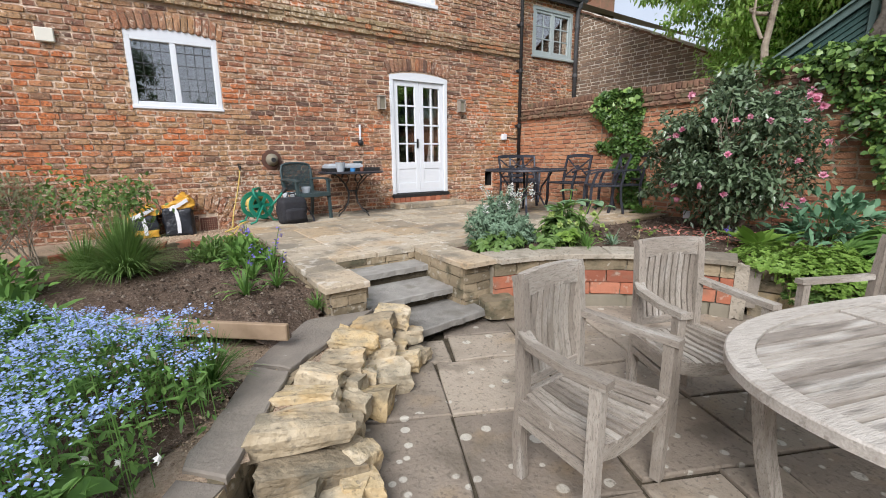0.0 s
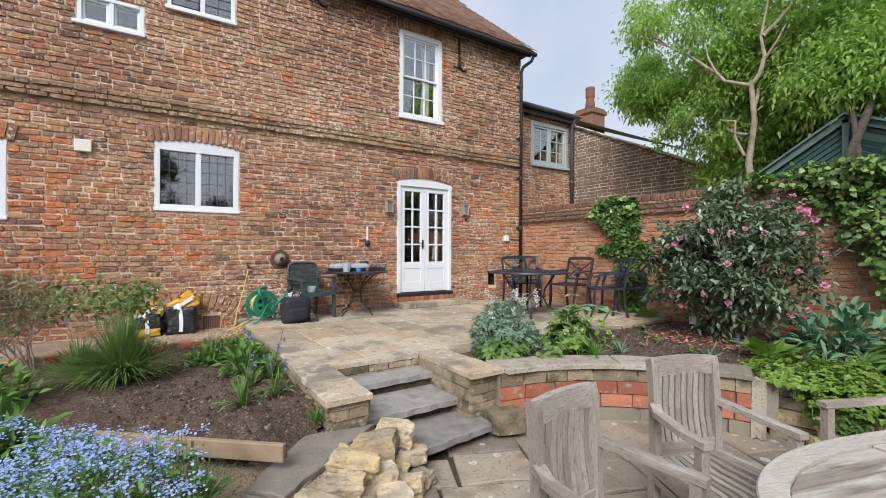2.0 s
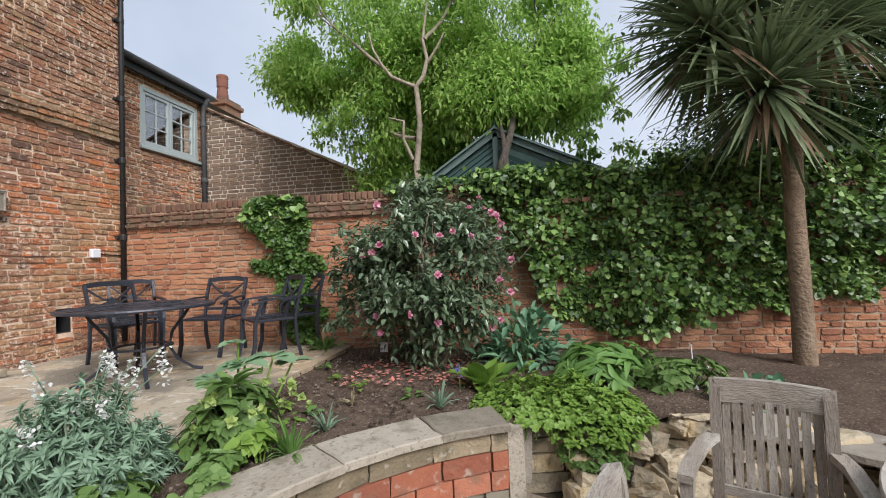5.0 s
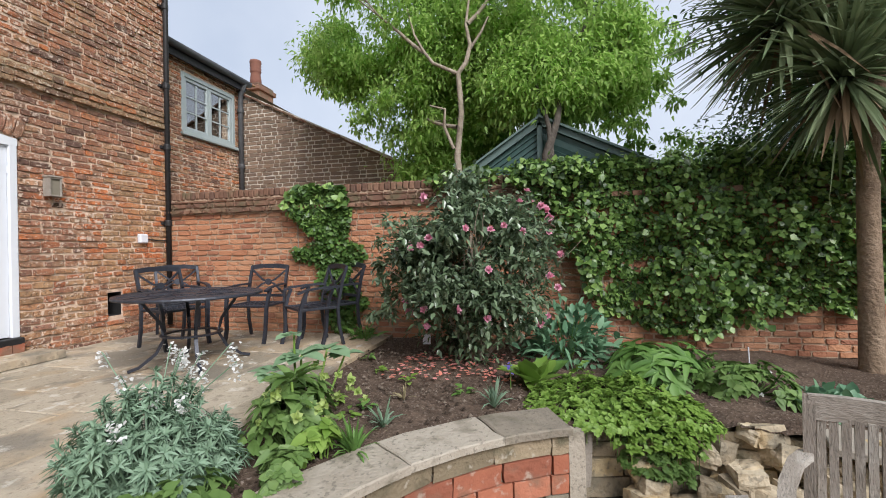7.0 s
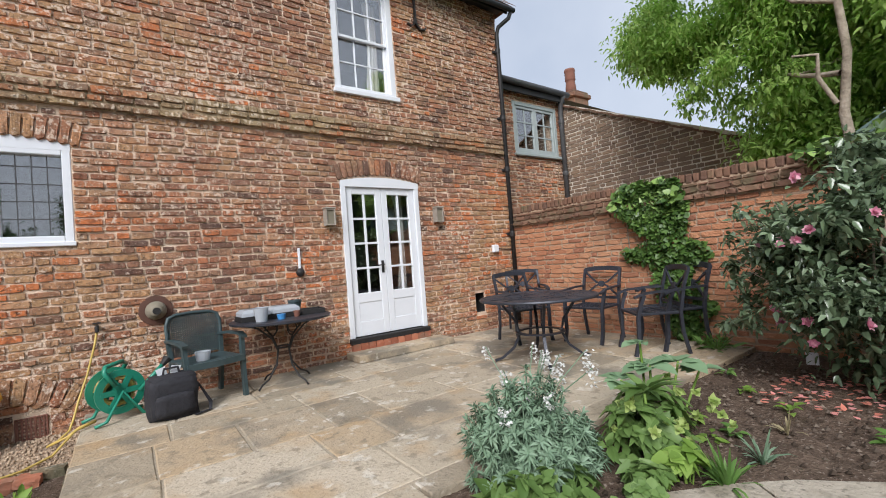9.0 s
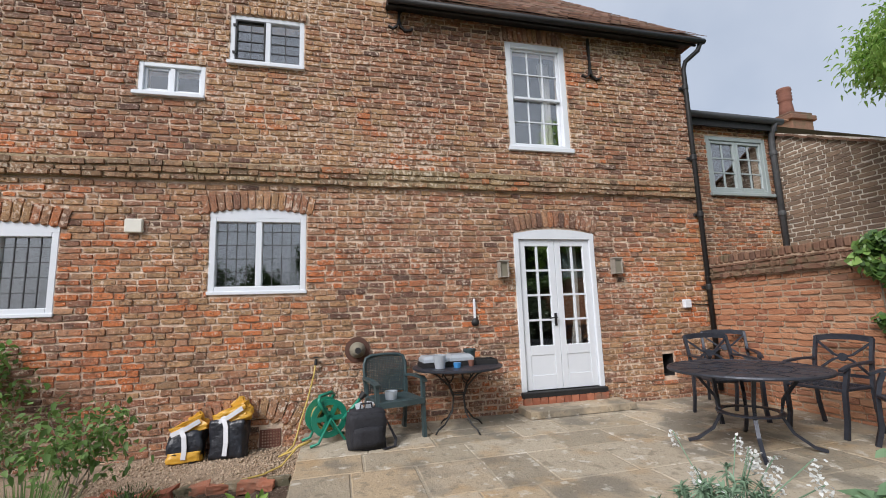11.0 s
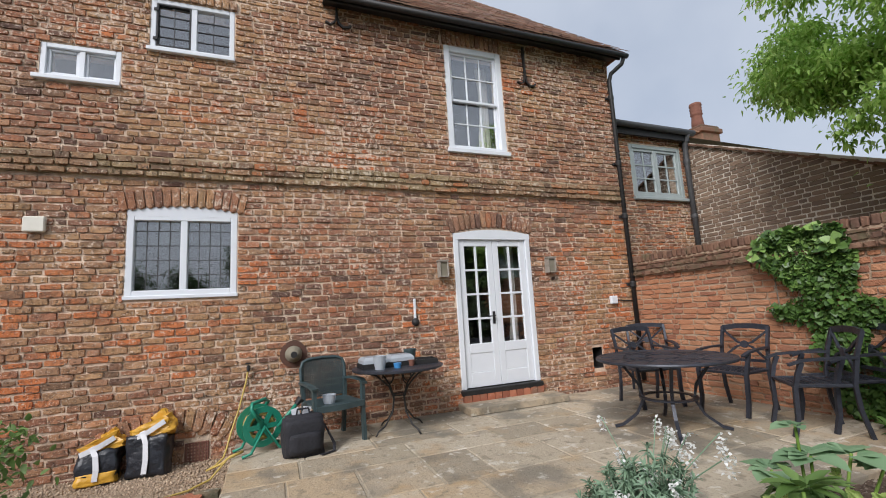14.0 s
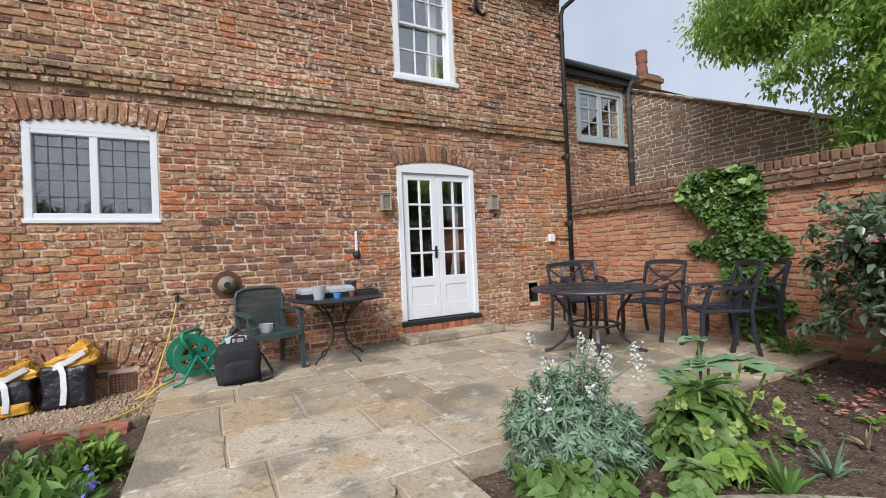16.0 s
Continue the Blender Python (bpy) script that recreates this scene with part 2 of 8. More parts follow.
    if sss:
        tr = N.new("ShaderNodeBsdfTranslucent")
        L.new(col, tr.inputs["Color"])
        ms = N.new("ShaderNodeMixShader")
        ms.inputs["Fac"].default_value = sss
        L.new(b.outputs["BSDF"], ms.inputs[1])
        L.new(tr.outputs["BSDF"], ms.inputs[2])
        L.new(ms.outputs["Shader"], N["Material Output"].inputs["Surface"])
    return m


def leaf_mat(name, stops, rough=0.5, sss=0.3, spec=0.4):
    return mat(name, stops, scale=9, coarse=1.2, rough=rough, bump=0.0, vary=0.6, sss=sss, spec=spec)


def old_brick(name, stops, orange, tan, lime, regions, smear):
    """Hand-made brick: a colour for each brick, drawn to orange or tan from stretch to stretch, mottled within, with lime left on its face."""
    m = bpy.data.materials.new(name)
    m.use_nodes = True
    N, L = m.node_tree.nodes, m.node_tree.links
    b = N["Principled BSDF"]
    b.inputs["Roughness"].default_value, b.inputs["Specular IOR Level"].default_value = 0.93, 0.25
    geo, oi = N.new("ShaderNodeNewGeometry"), N.new("ShaderNodeObjectInfo")

    def calc(op, a, c, clamp=False):
        n = N.new("ShaderNodeMath")
        n.operation, n.use_clamp = op, clamp
        for k, v in enumerate((a, c)):
            if isinstance(v, (int, float)):
                n.inputs[k].default_value = v
            else:
                L.new(v, n.inputs[k])
        return n.outputs[0]

    def tex(scale, detail=5.0, rough=0.55, offset=0.0):
        n, mp = N.new("ShaderNodeTexNoise"), N.new("ShaderNodeMapping")
        mp.inputs["Location"].default_value = (offset, offset * 0.7, -offset)
        L.new(geo.outputs["Position"], mp.inputs["Vector"])
        L.new(mp.outputs["Vector"], n.inputs["Vector"])
        n.inputs["Scale"].default_value, n.inputs["Detail"].default_value, n.inputs["Roughness"].default_value = scale, detail, rough
        return n.outputs["Fac"]

    def span(v, lo, hi, top=1.0):
        n = N.new("ShaderNodeMapRange")
        n.inputs["From Min"].default_value, n.inputs["From Max"].default_value, n.inputs["To Max"].default_value = lo, hi, top
        L.new(v, n.inputs["Value"])
        return n.outputs["Result"]

    def blend(fac, a, c, mode="MIX"):
        n = N.new("ShaderNodeMix")
        n.data_type, n.blend_type = "RGBA", mode
        L.new(fac, n.inputs["Factor"])
        for k, v in (("A", a), ("B", c)):
            if isinstance(v, tuple):
                n.inputs[k].default_value = (*v, 1)
            else:
                L.new(v, n.inputs[k])
        return n.outputs["Result"]

    one = calc("FRACT", calc("ADD", oi.outputs["Random"], geo.outputs["Random Per Island"]), 0.0)
    two = calc("FRACT", calc("MULTIPLY", one, 17.31), 0.0)
    ramp = N.new("ShaderNodeValToRGB")
    els = ramp.color_ramp.elements
    for i, c in enumerate(stops):
        e = els[i] if i < 2 else els.new(1.0)
        e.position, e.color = 0.02 + 0.96 * i / (len(stops) - 1), (*c, 1)
    L.new(one, ramp.inputs["Fac"])
    col = ramp.outputs["Color"]
    # stretches of redder and of sandier bricks
    col = blend(span(calc("ADD", tex(regions, 3.0), calc("MULTIPLY", two, 0.30)), 0.75, 0.85, 0.8), col, orange)
    col = blend(span(calc("ADD", tex(regions * 0.8, 3.0, 0.5, 9.0), calc("MULTIPLY", two, -0.22)), 0.38, 0.50, 0.7), col, tan)
    # mottling within each brick, soot, and white lime bloom
    col = blend(span(tex(30.0, 6.0, 0.7), 0.46, 0.66, 0.7), col, (0.075, 0.047, 0.036))
    col = blend(span(tex(0.9, 4.0, 0.6, 4.0), 0.58, 0.75, 0.28), col, (0.06, 0.05, 0.04))
    patch = calc("MULTIPLY", tex(0.8, 4.0, 0.6, 21.0), smear)
    col = blend(span(calc("ADD", tex(21.0, 7.0, 0.65, 2.0), patch), 0.575 + 0.5 * smear, 0.615 + 0.5 * smear, 0.8), col, lime)
    # specks of lime and dark pits
    col = blend(span(tex(75.0, 4.0, 0.6, 13.0), 0.59, 0.635, 0.62), col, lime)
    col = blend(span(tex(42.0, 4.0, 0.6, 31.0), 0.60, 0.64, 0.8), col, (0.035, 0.024, 0.018))
    L.new(col, b.inputs["Base Color"])
    bump = N.new("ShaderNodeBump")
    bump.inputs["Strength"].default_value, bump.inputs["Distance"].default_value = 1.0, 0.012
    L.new(tex(55.0, 7.0, 0.7), bump.inputs["Height"])
    L.new(bump.outputs["Normal"], b.inputs["Normal"])
    return m


M_BRICK = old_brick("old_house_brick", [(0.14, 0.078, 0.058), (0.265, 0.128, 0.083), (0.40, 0.168, 0.09), (0.31, 0.165, 0.108), (0.47, 0.20, 0.10), (0.215, 0.115, 0.08), (0.50, 0.275, 0.155), (0.37, 0.185, 0.118)],
                    (0.64, 0.195, 0.062), (0.52, 0.315, 0.155), (0.74, 0.60, 0.48), 0.55, 0.42)
M_MORTAR = mat("lime_mortar", [(0.40, 0.28, 0.195), (0.64, 0.47, 0.345), (0.80, 0.63, 0.48), (0.86, 0.70, 0.55)], scale=14, coarse=1.3, rough=0.95, bump=1.0, bump_scale=70, blot=[((0.15, 0.105, 0.075), 5.0, 0.56, 0.68, 0.6), ((0.12, 0.09, 0.065), 1.2, 0.60, 0.75, 0.3)])
M_BANDBRICK = old_brick("mossy_band_brick", [(0.17, 0.105, 0.07), (0.31, 0.185, 0.11), (0.40, 0.235, 0.13), (0.24, 0.155, 0.095)], (0.56, 0.19, 0.07), (0.40, 0.30, 0.16), (0.68, 0.58, 0.45), 0.7, 0.35)
M_MOSSMORTAR = mat("mossy_mortar", [(0.17, 0.13, 0.08), (0.38, 0.29, 0.18), (0.58, 0.46, 0.31)], scale=10, coarse=1.0, rough=0.95, bump=0.8, bump_scale=60)
M_WALLBRICK = mat("garden_wall_brick", [(0.205, 0.098, 0.062), (0.325, 0.138, 0.079), (0.44, 0.195, 0.10), (0.49, 0.245, 0.133), (0.355, 0.198, 0.12)], scale=10, coarse=0.8, rough=0.92, bump=0.6, bump_scale=60, vary=0.6, blot=((0.16, 0.12, 0.08), 1.4, 0.52, 0.75, 0.5))
M_WALLMORTAR = mat("wall_mortar", [(0.336, 0.237, 0.163), (0.48, 0.35, 0.244)], scale=12, rough=0.95, bump=0.5, bump_scale=80)
M_DARKBRICK = mat("weathered_brown_brick", [(0.165, 0.115, 0.086), (0.235, 0.162, 0.112), (0.31, 0.21, 0.14)], scale=10, rough=0.92, bump=0.4, vary=0.6)
M_PALEMORTAR = mat("pale_mortar", [(0.62, 0.56, 0.47), (0.76, 0.69, 0.59)], scale=12, rough=0.95, bump=0.3)
M_REDBRICK = mat("red_plinth_brick", [(0.26, 0.088, 0.05), (0.38, 0.132, 0.072), (0.46, 0.185, 0.11)], scale=10, rough=0.9, bump=0.7, vary=0.5, blot=[((0.16, 0.13, 0.09), 6.0, 0.52, 0.68, 0.6), ((0.5, 0.42, 0.34), 18.0, 0.6, 0.7, 0.5)])
M_COPING = mat("mossy_coping_brick", [(0.10, 0.06, 0.045), (0.18, 0.095, 0.06), (0.24, 0.14, 0.09)], scale=9, rough=0.95, bump=0.7, vary=0.6, blot=((0.12, 0.11, 0.06), 5.0, 0.5, 0.65, 0.7))
M_FLAG = mat("york_stone_patio", [(0.24, 0.205, 0.155), (0.36, 0.30, 0.215), (0.50, 0.43, 0.33), (0.42, 0.32, 0.205), (0.34, 0.32, 0.27)], scale=5, coarse=1.6, rough=0.85, bump=0.5, bump_scale=40, vary=0.72,
             blot=[((0.40, 0.25, 0.11), 2.6, 0.54, 0.72, 0.6), ((0.17, 0.155, 0.125), 1.9, 0.52, 0.62, 0.75), ((0.2, 0.17, 0.12), 11.0, 0.58, 0.66, 0.6), ((0.66, 0.62, 0.54), 9.0, 0.6, 0.68, 0.55), ((0.13, 0.11, 0.08), 45.0, 0.58, 0.66, 0.4)])
M_FLAGLOW = mat("worn_sandstone_flags", [(0.20, 0.165, 0.13), (0.29, 0.24, 0.185), (0.38, 0.32, 0.25)], scale=6, coarse=1.4, rough=0.85, bump=0.4, bump_scale=45, vary=0.4,
                blot=[((0.12, 0.10, 0.075), 2.0, 0.55, 0.75, 0.5), ((0.60, 0.57, 0.49), -10.0, 0.53, 0.48, 0.7), ((0.34, 0.24, 0.13), 3.1, 0.57, 0.72, 0.45), ((0.09, 0.075, 0.06), 40.0, 0.57, 0.66, 0.5), ((0.14, 0.115, 0.085), 4.0, 0.54, 0.64, 0.5)])
M_COPESTONE = mat("sandstone_coping", [(0.199, 0.171, 0.131), (0.304, 0.26, 0.2), (0.399, 0.353, 0.284)], scale=7, coarse=1.6, rough=0.88, bump=0.5, bump_scale=45, vary=0.35, blot=[((0.13, 0.115, 0.075), 6.0, 0.53, 0.66, 0.6), ((0.09, 0.08, 0.06), 40.0, 0.57, 0.66, 0.5)])
M_STEP = mat("bluish_sandstone_step", [(0.17, 0.16, 0.14), (0.27, 0.255, 0.23), (0.37, 0.355, 0.32)], scale=9, coarse=2.5, rough=0.8, bump=0.5, bump_scale=40, vary=0.2, blot=((0.13, 0.115, 0.085), 5.0, 0.54, 0.68, 0.6))
M_SLAB = mat("dark_coping_slab", [(0.176, 0.152, 0.128), (0.256, 0.224, 0.184), (0.336, 0.296, 0.24)], scale=9, coarse=2, rough=0.88, bump=0.4, bump_scale=50, vary=0.3, blot=((0.4, 0.38, 0.33), 16.0, 0.66, 0.7, 0.5))
M_ROCK = mat("yellow_limestone", [(0.24, 0.195, 0.13), (0.40, 0.325, 0.215), (0.56, 0.475, 0.34), (0.50, 0.38, 0.21)], scale=12, coarse=4, rough=0.92, bump=0.9, bump_scale=26, vary=0.4, blot=[((0.17, 0.155, 0.115), 5.0, 0.52, 0.66, 0.65), ((0.56, 0.37, 0.15), 4.0, 0.56, 0.70, 0.55), ((0.10, 0.09, 0.07), 30.0, 0.58, 0.68, 0.5)])
M_WALLSTONE = mat("mossy_walling_stone", [(0.10, 0.08, 0.05), (0.24, 0.19, 0.12), (0.38, 0.30, 0.195)], scale=9, coarse=3, rough=0.92, bump=0.7, bump_scale=40, vary=0.55, blot=[((0.055, 0.055, 0.03), 6.0, 0.50, 0.64, 0.75), ((0.5, 0.46, 0.38), 16.0, 0.6, 0.68, 0.5)])
M_SOIL = mat("dark_garden_soil", [(0.0543, 0.0375, 0.0275), (0.109, 0.078, 0.058), (0.171, 0.123, 0.0899)], scale=30, coarse=2.5, rough=0.98, bump=1.0, bump_scale=60, spec=0.1, blot=((0.27, 0.22, 0.18), 60.0, 0.60, 0.66, 0.8))
# dark soil for joints and bedding; also the painted shade on the stair risers
M_JOINT = mat("soil_joints_riser_shade", [(0.05, 0.04, 0.028), (0.10, 0.085, 0.06)], scale=25, rough=0.98, bump=0.8, spec=0.1)
M_JOINTP = mat("patio_joints", [(0.25, 0.21, 0.155), (0.42, 0.36, 0.27)], scale=25, rough=0.95, bump=0.6)
M_GRAVEL = mat("tan_pea_gravel", [(0.208, 0.156, 0.111), (0.39, 0.286, 0.195), (0.546, 0.429, 0.312)], scale=70, coarse=3, rough=0.9, bump=1.0, bump_scale=90)
M_PEBBLE = mat("tan_pebbles", [(0.213, 0.156, 0.106), (0.4, 0.288, 0.194), (0.575, 0.45, 0.325)], scale=20, rough=0.85, bump=0.0, vary=0.8)
M_GRASS = mat("rough_lawn", [(0.03, 0.05, 0.015), (0.06, 0.09, 0.03)], scale=20, rough=0.95, bump=0.5)
M_WHITE = mat("white_gloss_paint", [(0.69, 0.72, 0.76), (0.75, 0.77, 0.80)], scale=5, rough=0.4, bump=0.05, bump_scale=120)
M_GREYPAINT = mat("grey_green_paint", [(0.33, 0.38, 0.38), (0.40, 0.45, 0.45)], scale=7, rough=0.5, bump=0.1)
M_IRON = mat("black_iron", [(0.012, 0.012, 0.013), (0.03, 0.028, 0.027)], scale=20, rough=0.55, bump=0.2, spec=0.4)
M_CAST = mat("dark_bronze_cast_metal", [(0.0251, 0.0276, 0.037), (0.0513, 0.0564, 0.0713)], scale=25, rough=0.42, bump=0.15, metal=0.3)
M_LEAD = mat("dull_grey_lead", [(0.05, 0.05, 0.053), (0.09, 0.09, 0.093)], scale=15, rough=0.6, bump=0.1)
def teak(name, stretch):
    return mat(name, [(0.24, 0.205, 0.168), (0.31, 0.27, 0.225), (0.42, 0.38, 0.325)], scale=150, coarse=14, rough=0.88, bump=0.35, bump_scale=200, vary=0.35, stretch=stretch,
               blot=[((0.17, 0.145, 0.105), 6.0, 0.56, 0.74, 0.4), ((0.60, 0.575, 0.52), 10.0, 0.56, 0.68, 0.4), ((0.09, 0.078, 0.06), 70.0, 0.56, 0.68, 0.4), ((0.08, 0.07, 0.055), 260.0, 0.57, 0.66, 0.5)])


M_TEAK = teak("silvered_teak", (0.2, 1, 1))
M_TEAKGRIME = mat("grimy_teak_slats", [(0.25, 0.215, 0.18), (0.38, 0.34, 0.29), (0.52, 0.48, 0.43)], scale=90, coarse=9, rough=0.9, bump=0.35, bump_scale=200, vary=0.45, stretch=(0.12, 1, 1),
                  blot=[((0.10, 0.088, 0.07), 26.0, 0.53, 0.66, 0.65), ((0.66, 0.63, 0.57), 14.0, 0.55, 0.67, 0.55)])
M_TEAKPALE = mat("bleached_teak", [(0.33, 0.295, 0.25), (0.45, 0.41, 0.36), (0.56, 0.52, 0.465)], scale=120, coarse=10, rough=0.88, bump=0.35, bump_scale=200, stretch=(0.2, 1, 1), blot=[((0.14, 0.12, 0.095), 40.0, 0.57, 0.68, 0.45)])
M_TEAKY = teak("silvered_teak_lengthwise", (1, 0.2, 1))
M_TEAKZ = teak("silvered_teak_upright", (1, 1, 0.2))
M_BOARD = mat("raw_timber_edging", [(0.22, 0.155, 0.095), (0.30, 0.215, 0.14), (0.36, 0.27, 0.18)], scale=10, rough=0.85, bump=0.3)
M_TILE = mat("clay_roof_tile", [(0.10, 0.055, 0.04), (0.17, 0.085, 0.055), (0.24, 0.12, 0.07)], scale=9, rough=0.92, bump=0.5, vary=0.6, blot=((0.16, 0.14, 0.09), 3.0, 0.5, 0.7, 0.5))
M_TILEORANGE = mat("orange_pantile", [(0.28, 0.12, 0.06), (0.40, 0.19, 0.10), (0.34, 0.20, 0.13)], scale=9, rough=0.92, bump=0.5, vary=0.6)
M_POT = mat("terracotta", [(0.16, 0.068, 0.048), (0.24, 0.105, 0.07)], scale=9, rough=0.9, bump=0.3)
M_GREENWOOD = mat("dark_green_painted_timber", [(0.025, 0.055, 0.05), (0.045, 0.085, 0.075)], scale=12, rough=0.6, bump=0.1)
M_BARK = mat("grey_brown_bark", [(0.17, 0.135, 0.10), (0.30, 0.25, 0.19), (0.44, 0.375, 0.30)], scale=12, coarse=3, rough=0.95, bump=0.8, bump_scale=30)
# shaded version of the bark, the darkening put into its colour
M_BARKSHADE = mat("shaded_bark", [(0.05, 0.042, 0.034), (0.09, 0.075, 0.06), (0.14, 0.12, 0.10)], scale=14, coarse=3, rough=0.95, bump=0.8, bump_scale=30)
M_BARKDARK = mat("fissured_tan_bark", [(0.13, 0.09, 0.06), (0.22, 0.155, 0.10), (0.30, 0.22, 0.15)], scale=18, coarse=4, rough=0.95, bump=1.0, bump_scale=35)
# room walls: near-black colour stands in for the shade indoors
M_ROOM = mat("room_shade_dark", [(0.035, 0.033, 0.03), (0.055, 0.05, 0.046)], scale=3, rough=0.9, bump=0.0)
M_CURTAIN = mat("pale_curtain", [(0.55, 0.53, 0.50), (0.66, 0.64, 0.60)], scale=8, rough=0.95, bump=0.1)
M_STONEGREY = mat("grey_cement_render", [(0.20, 0.175, 0.13), (0.28, 0.25, 0.19)], scale=8, coarse=2, rough=0.92, bump=0.4, blot=((0.12, 0.11, 0.07), 4.0, 0.5, 0.7, 0.6))
L_IVY = leaf_mat("ivy_leaf", [(0.015, 0.038, 0.011), (0.065, 0.13, 0.032), (0.18, 0.30, 0.07), (0.38, 0.54, 0.17)], rough=0.38, sss=0.2, spec=0.5)
L_IVYBRIGHT = leaf_mat("bright_ivy_leaf", [(0.0382, 0.0833, 0.0191), (0.0765, 0.153, 0.0319), (0.128, 0.223, 0.0478)], rough=0.42, sss=0.2)
L_TREE = leaf_mat("fresh_tree_leaf", [(0.14, 0.26, 0.05), (0.29, 0.475, 0.105), (0.46, 0.64, 0.18), (0.57, 0.74, 0.27)], sss=0.62)
L_DARKTREE = leaf_mat("dark_hedge_leaf", [(0.025, 0.05, 0.015), (0.05, 0.095, 0.028), (0.085, 0.15, 0.045)], sss=0.4)
L_CAMELLIA = leaf_mat("glossy_camellia_leaf", [(0.052, 0.082, 0.044), (0.125, 0.182, 0.098), (0.25, 0.32, 0.20)], rough=0.24, sss=0.12, spec=0.6)
L_LIME = leaf_mat("lime_green_leaf", [(0.12, 0.22, 0.034), (0.21, 0.345, 0.062), (0.33, 0.47, 0.115)], sss=0.35)
L_LEAFY = leaf_mat("fresh_leaf", [(0.078, 0.145, 0.036), (0.145, 0.245, 0.065), (0.235, 0.35, 0.115)], sss=0.33)
L_PALEOLIVE = leaf_mat("pale_straw_leaf", [(0.16, 0.17, 0.085), (0.24, 0.25, 0.13), (0.34, 0.33, 0.19)], sss=0.3)
L_OLIVE = leaf_mat("soft_olive_leaf", [(0.0862, 0.138, 0.046), (0.149, 0.218, 0.0805), (0.241, 0.322, 0.138)], sss=0.35)
L_MID = leaf_mat("mid_green_leaf", [(0.069, 0.149, 0.0345), (0.132, 0.259, 0.0575), (0.207, 0.356, 0.092)], sss=0.3)
L_SILVER = leaf_mat("grey_green_leaf", [(0.109, 0.184, 0.115), (0.197, 0.299, 0.191), (0.316, 0.437, 0.312)], rough=0.7, sss=0.2)
L_BLUEGREEN = leaf_mat("blue_green_leaf", [(0.075, 0.169, 0.0958), (0.144, 0.281, 0.158), (0.225, 0.375, 0.213)], rough=0.5, sss=0.2)
L_BRACT = leaf_mat("pale_lime_bract", [(0.30, 0.42, 0.11), (0.42, 0.53, 0.17), (0.54, 0.62, 0.27)], sss=0.35)
L_PALEBLUE = leaf_mat("pale_blue_green_leaf", [(0.13, 0.225, 0.12), (0.21, 0.335, 0.18), (0.31, 0.45, 0.26)], rough=0.6, sss=0.25)
L_PALM = leaf_mat("sword_leaf", [(0.08, 0.115, 0.055), (0.16, 0.21, 0.105), (0.29, 0.345, 0.19)], rough=0.45, sss=0.15)
L_DEAD = leaf_mat("dry_brown_leaf", [(0.13, 0.085, 0.045), (0.22, 0.15, 0.085)], rough=0.9, sss=0.1)
L_BLUE = leaf_mat("pale_blue_petal", [(0.27, 0.37, 0.70), (0.38, 0.50, 0.83), (0.54, 0.64, 0.91)], rough=0.7, sss=0.3)
L_VIOLET = leaf_mat("violet_petal", [(0.15, 0.13, 0.48), (0.24, 0.20, 0.62)], rough=0.7, sss=0.3)
L_PINK = leaf_mat("pink_petal", [(0.651, 0.182, 0.336), (0.777, 0.364, 0.48), (0.84, 0.585, 0.624)], rough=0.6, sss=0.3)
L_WHITE = leaf_mat("white_petal", [(0.70, 0.70, 0.66), (0.82, 0.82, 0.80)], rough=0.6, sss=0.3)
L_FALLEN = leaf_mat("fallen_red_petals", [(0.45, 0.135, 0.096), (0.675, 0.255, 0.176), (0.75, 0.36, 0.384)], rough=0.8, sss=0.2)
L_STRAW = leaf_mat("straw_stem", [(0.25, 0.21, 0.11), (0.36, 0.31, 0.18)], rough=0.9, sss=0.1)


def glass_mat():
    m = bpy.data.materials.new("window_glass")
    m.use_nodes = True
    b = m.node_tree.nodes["Principled BSDF"]
    b.inputs["Base Color"].default_value = (0.92, 0.95, 0.95, 1)
    b.inputs["Roughness"].default_value = 0.02
    b.inputs["IOR"].default_value = 2.5
    b.inputs["Transmission Weight"].default_value = 1.0
    return m


M_GLASS = glass_mat()

# ---- levels and plan ----
LOW, TOP = 0.33, 0.84          # lower terrace, upper patio
HOUSE, CORNER = 6.9, 5.98      # house front (y), house corner and garden wall (x)
BED = 0.80


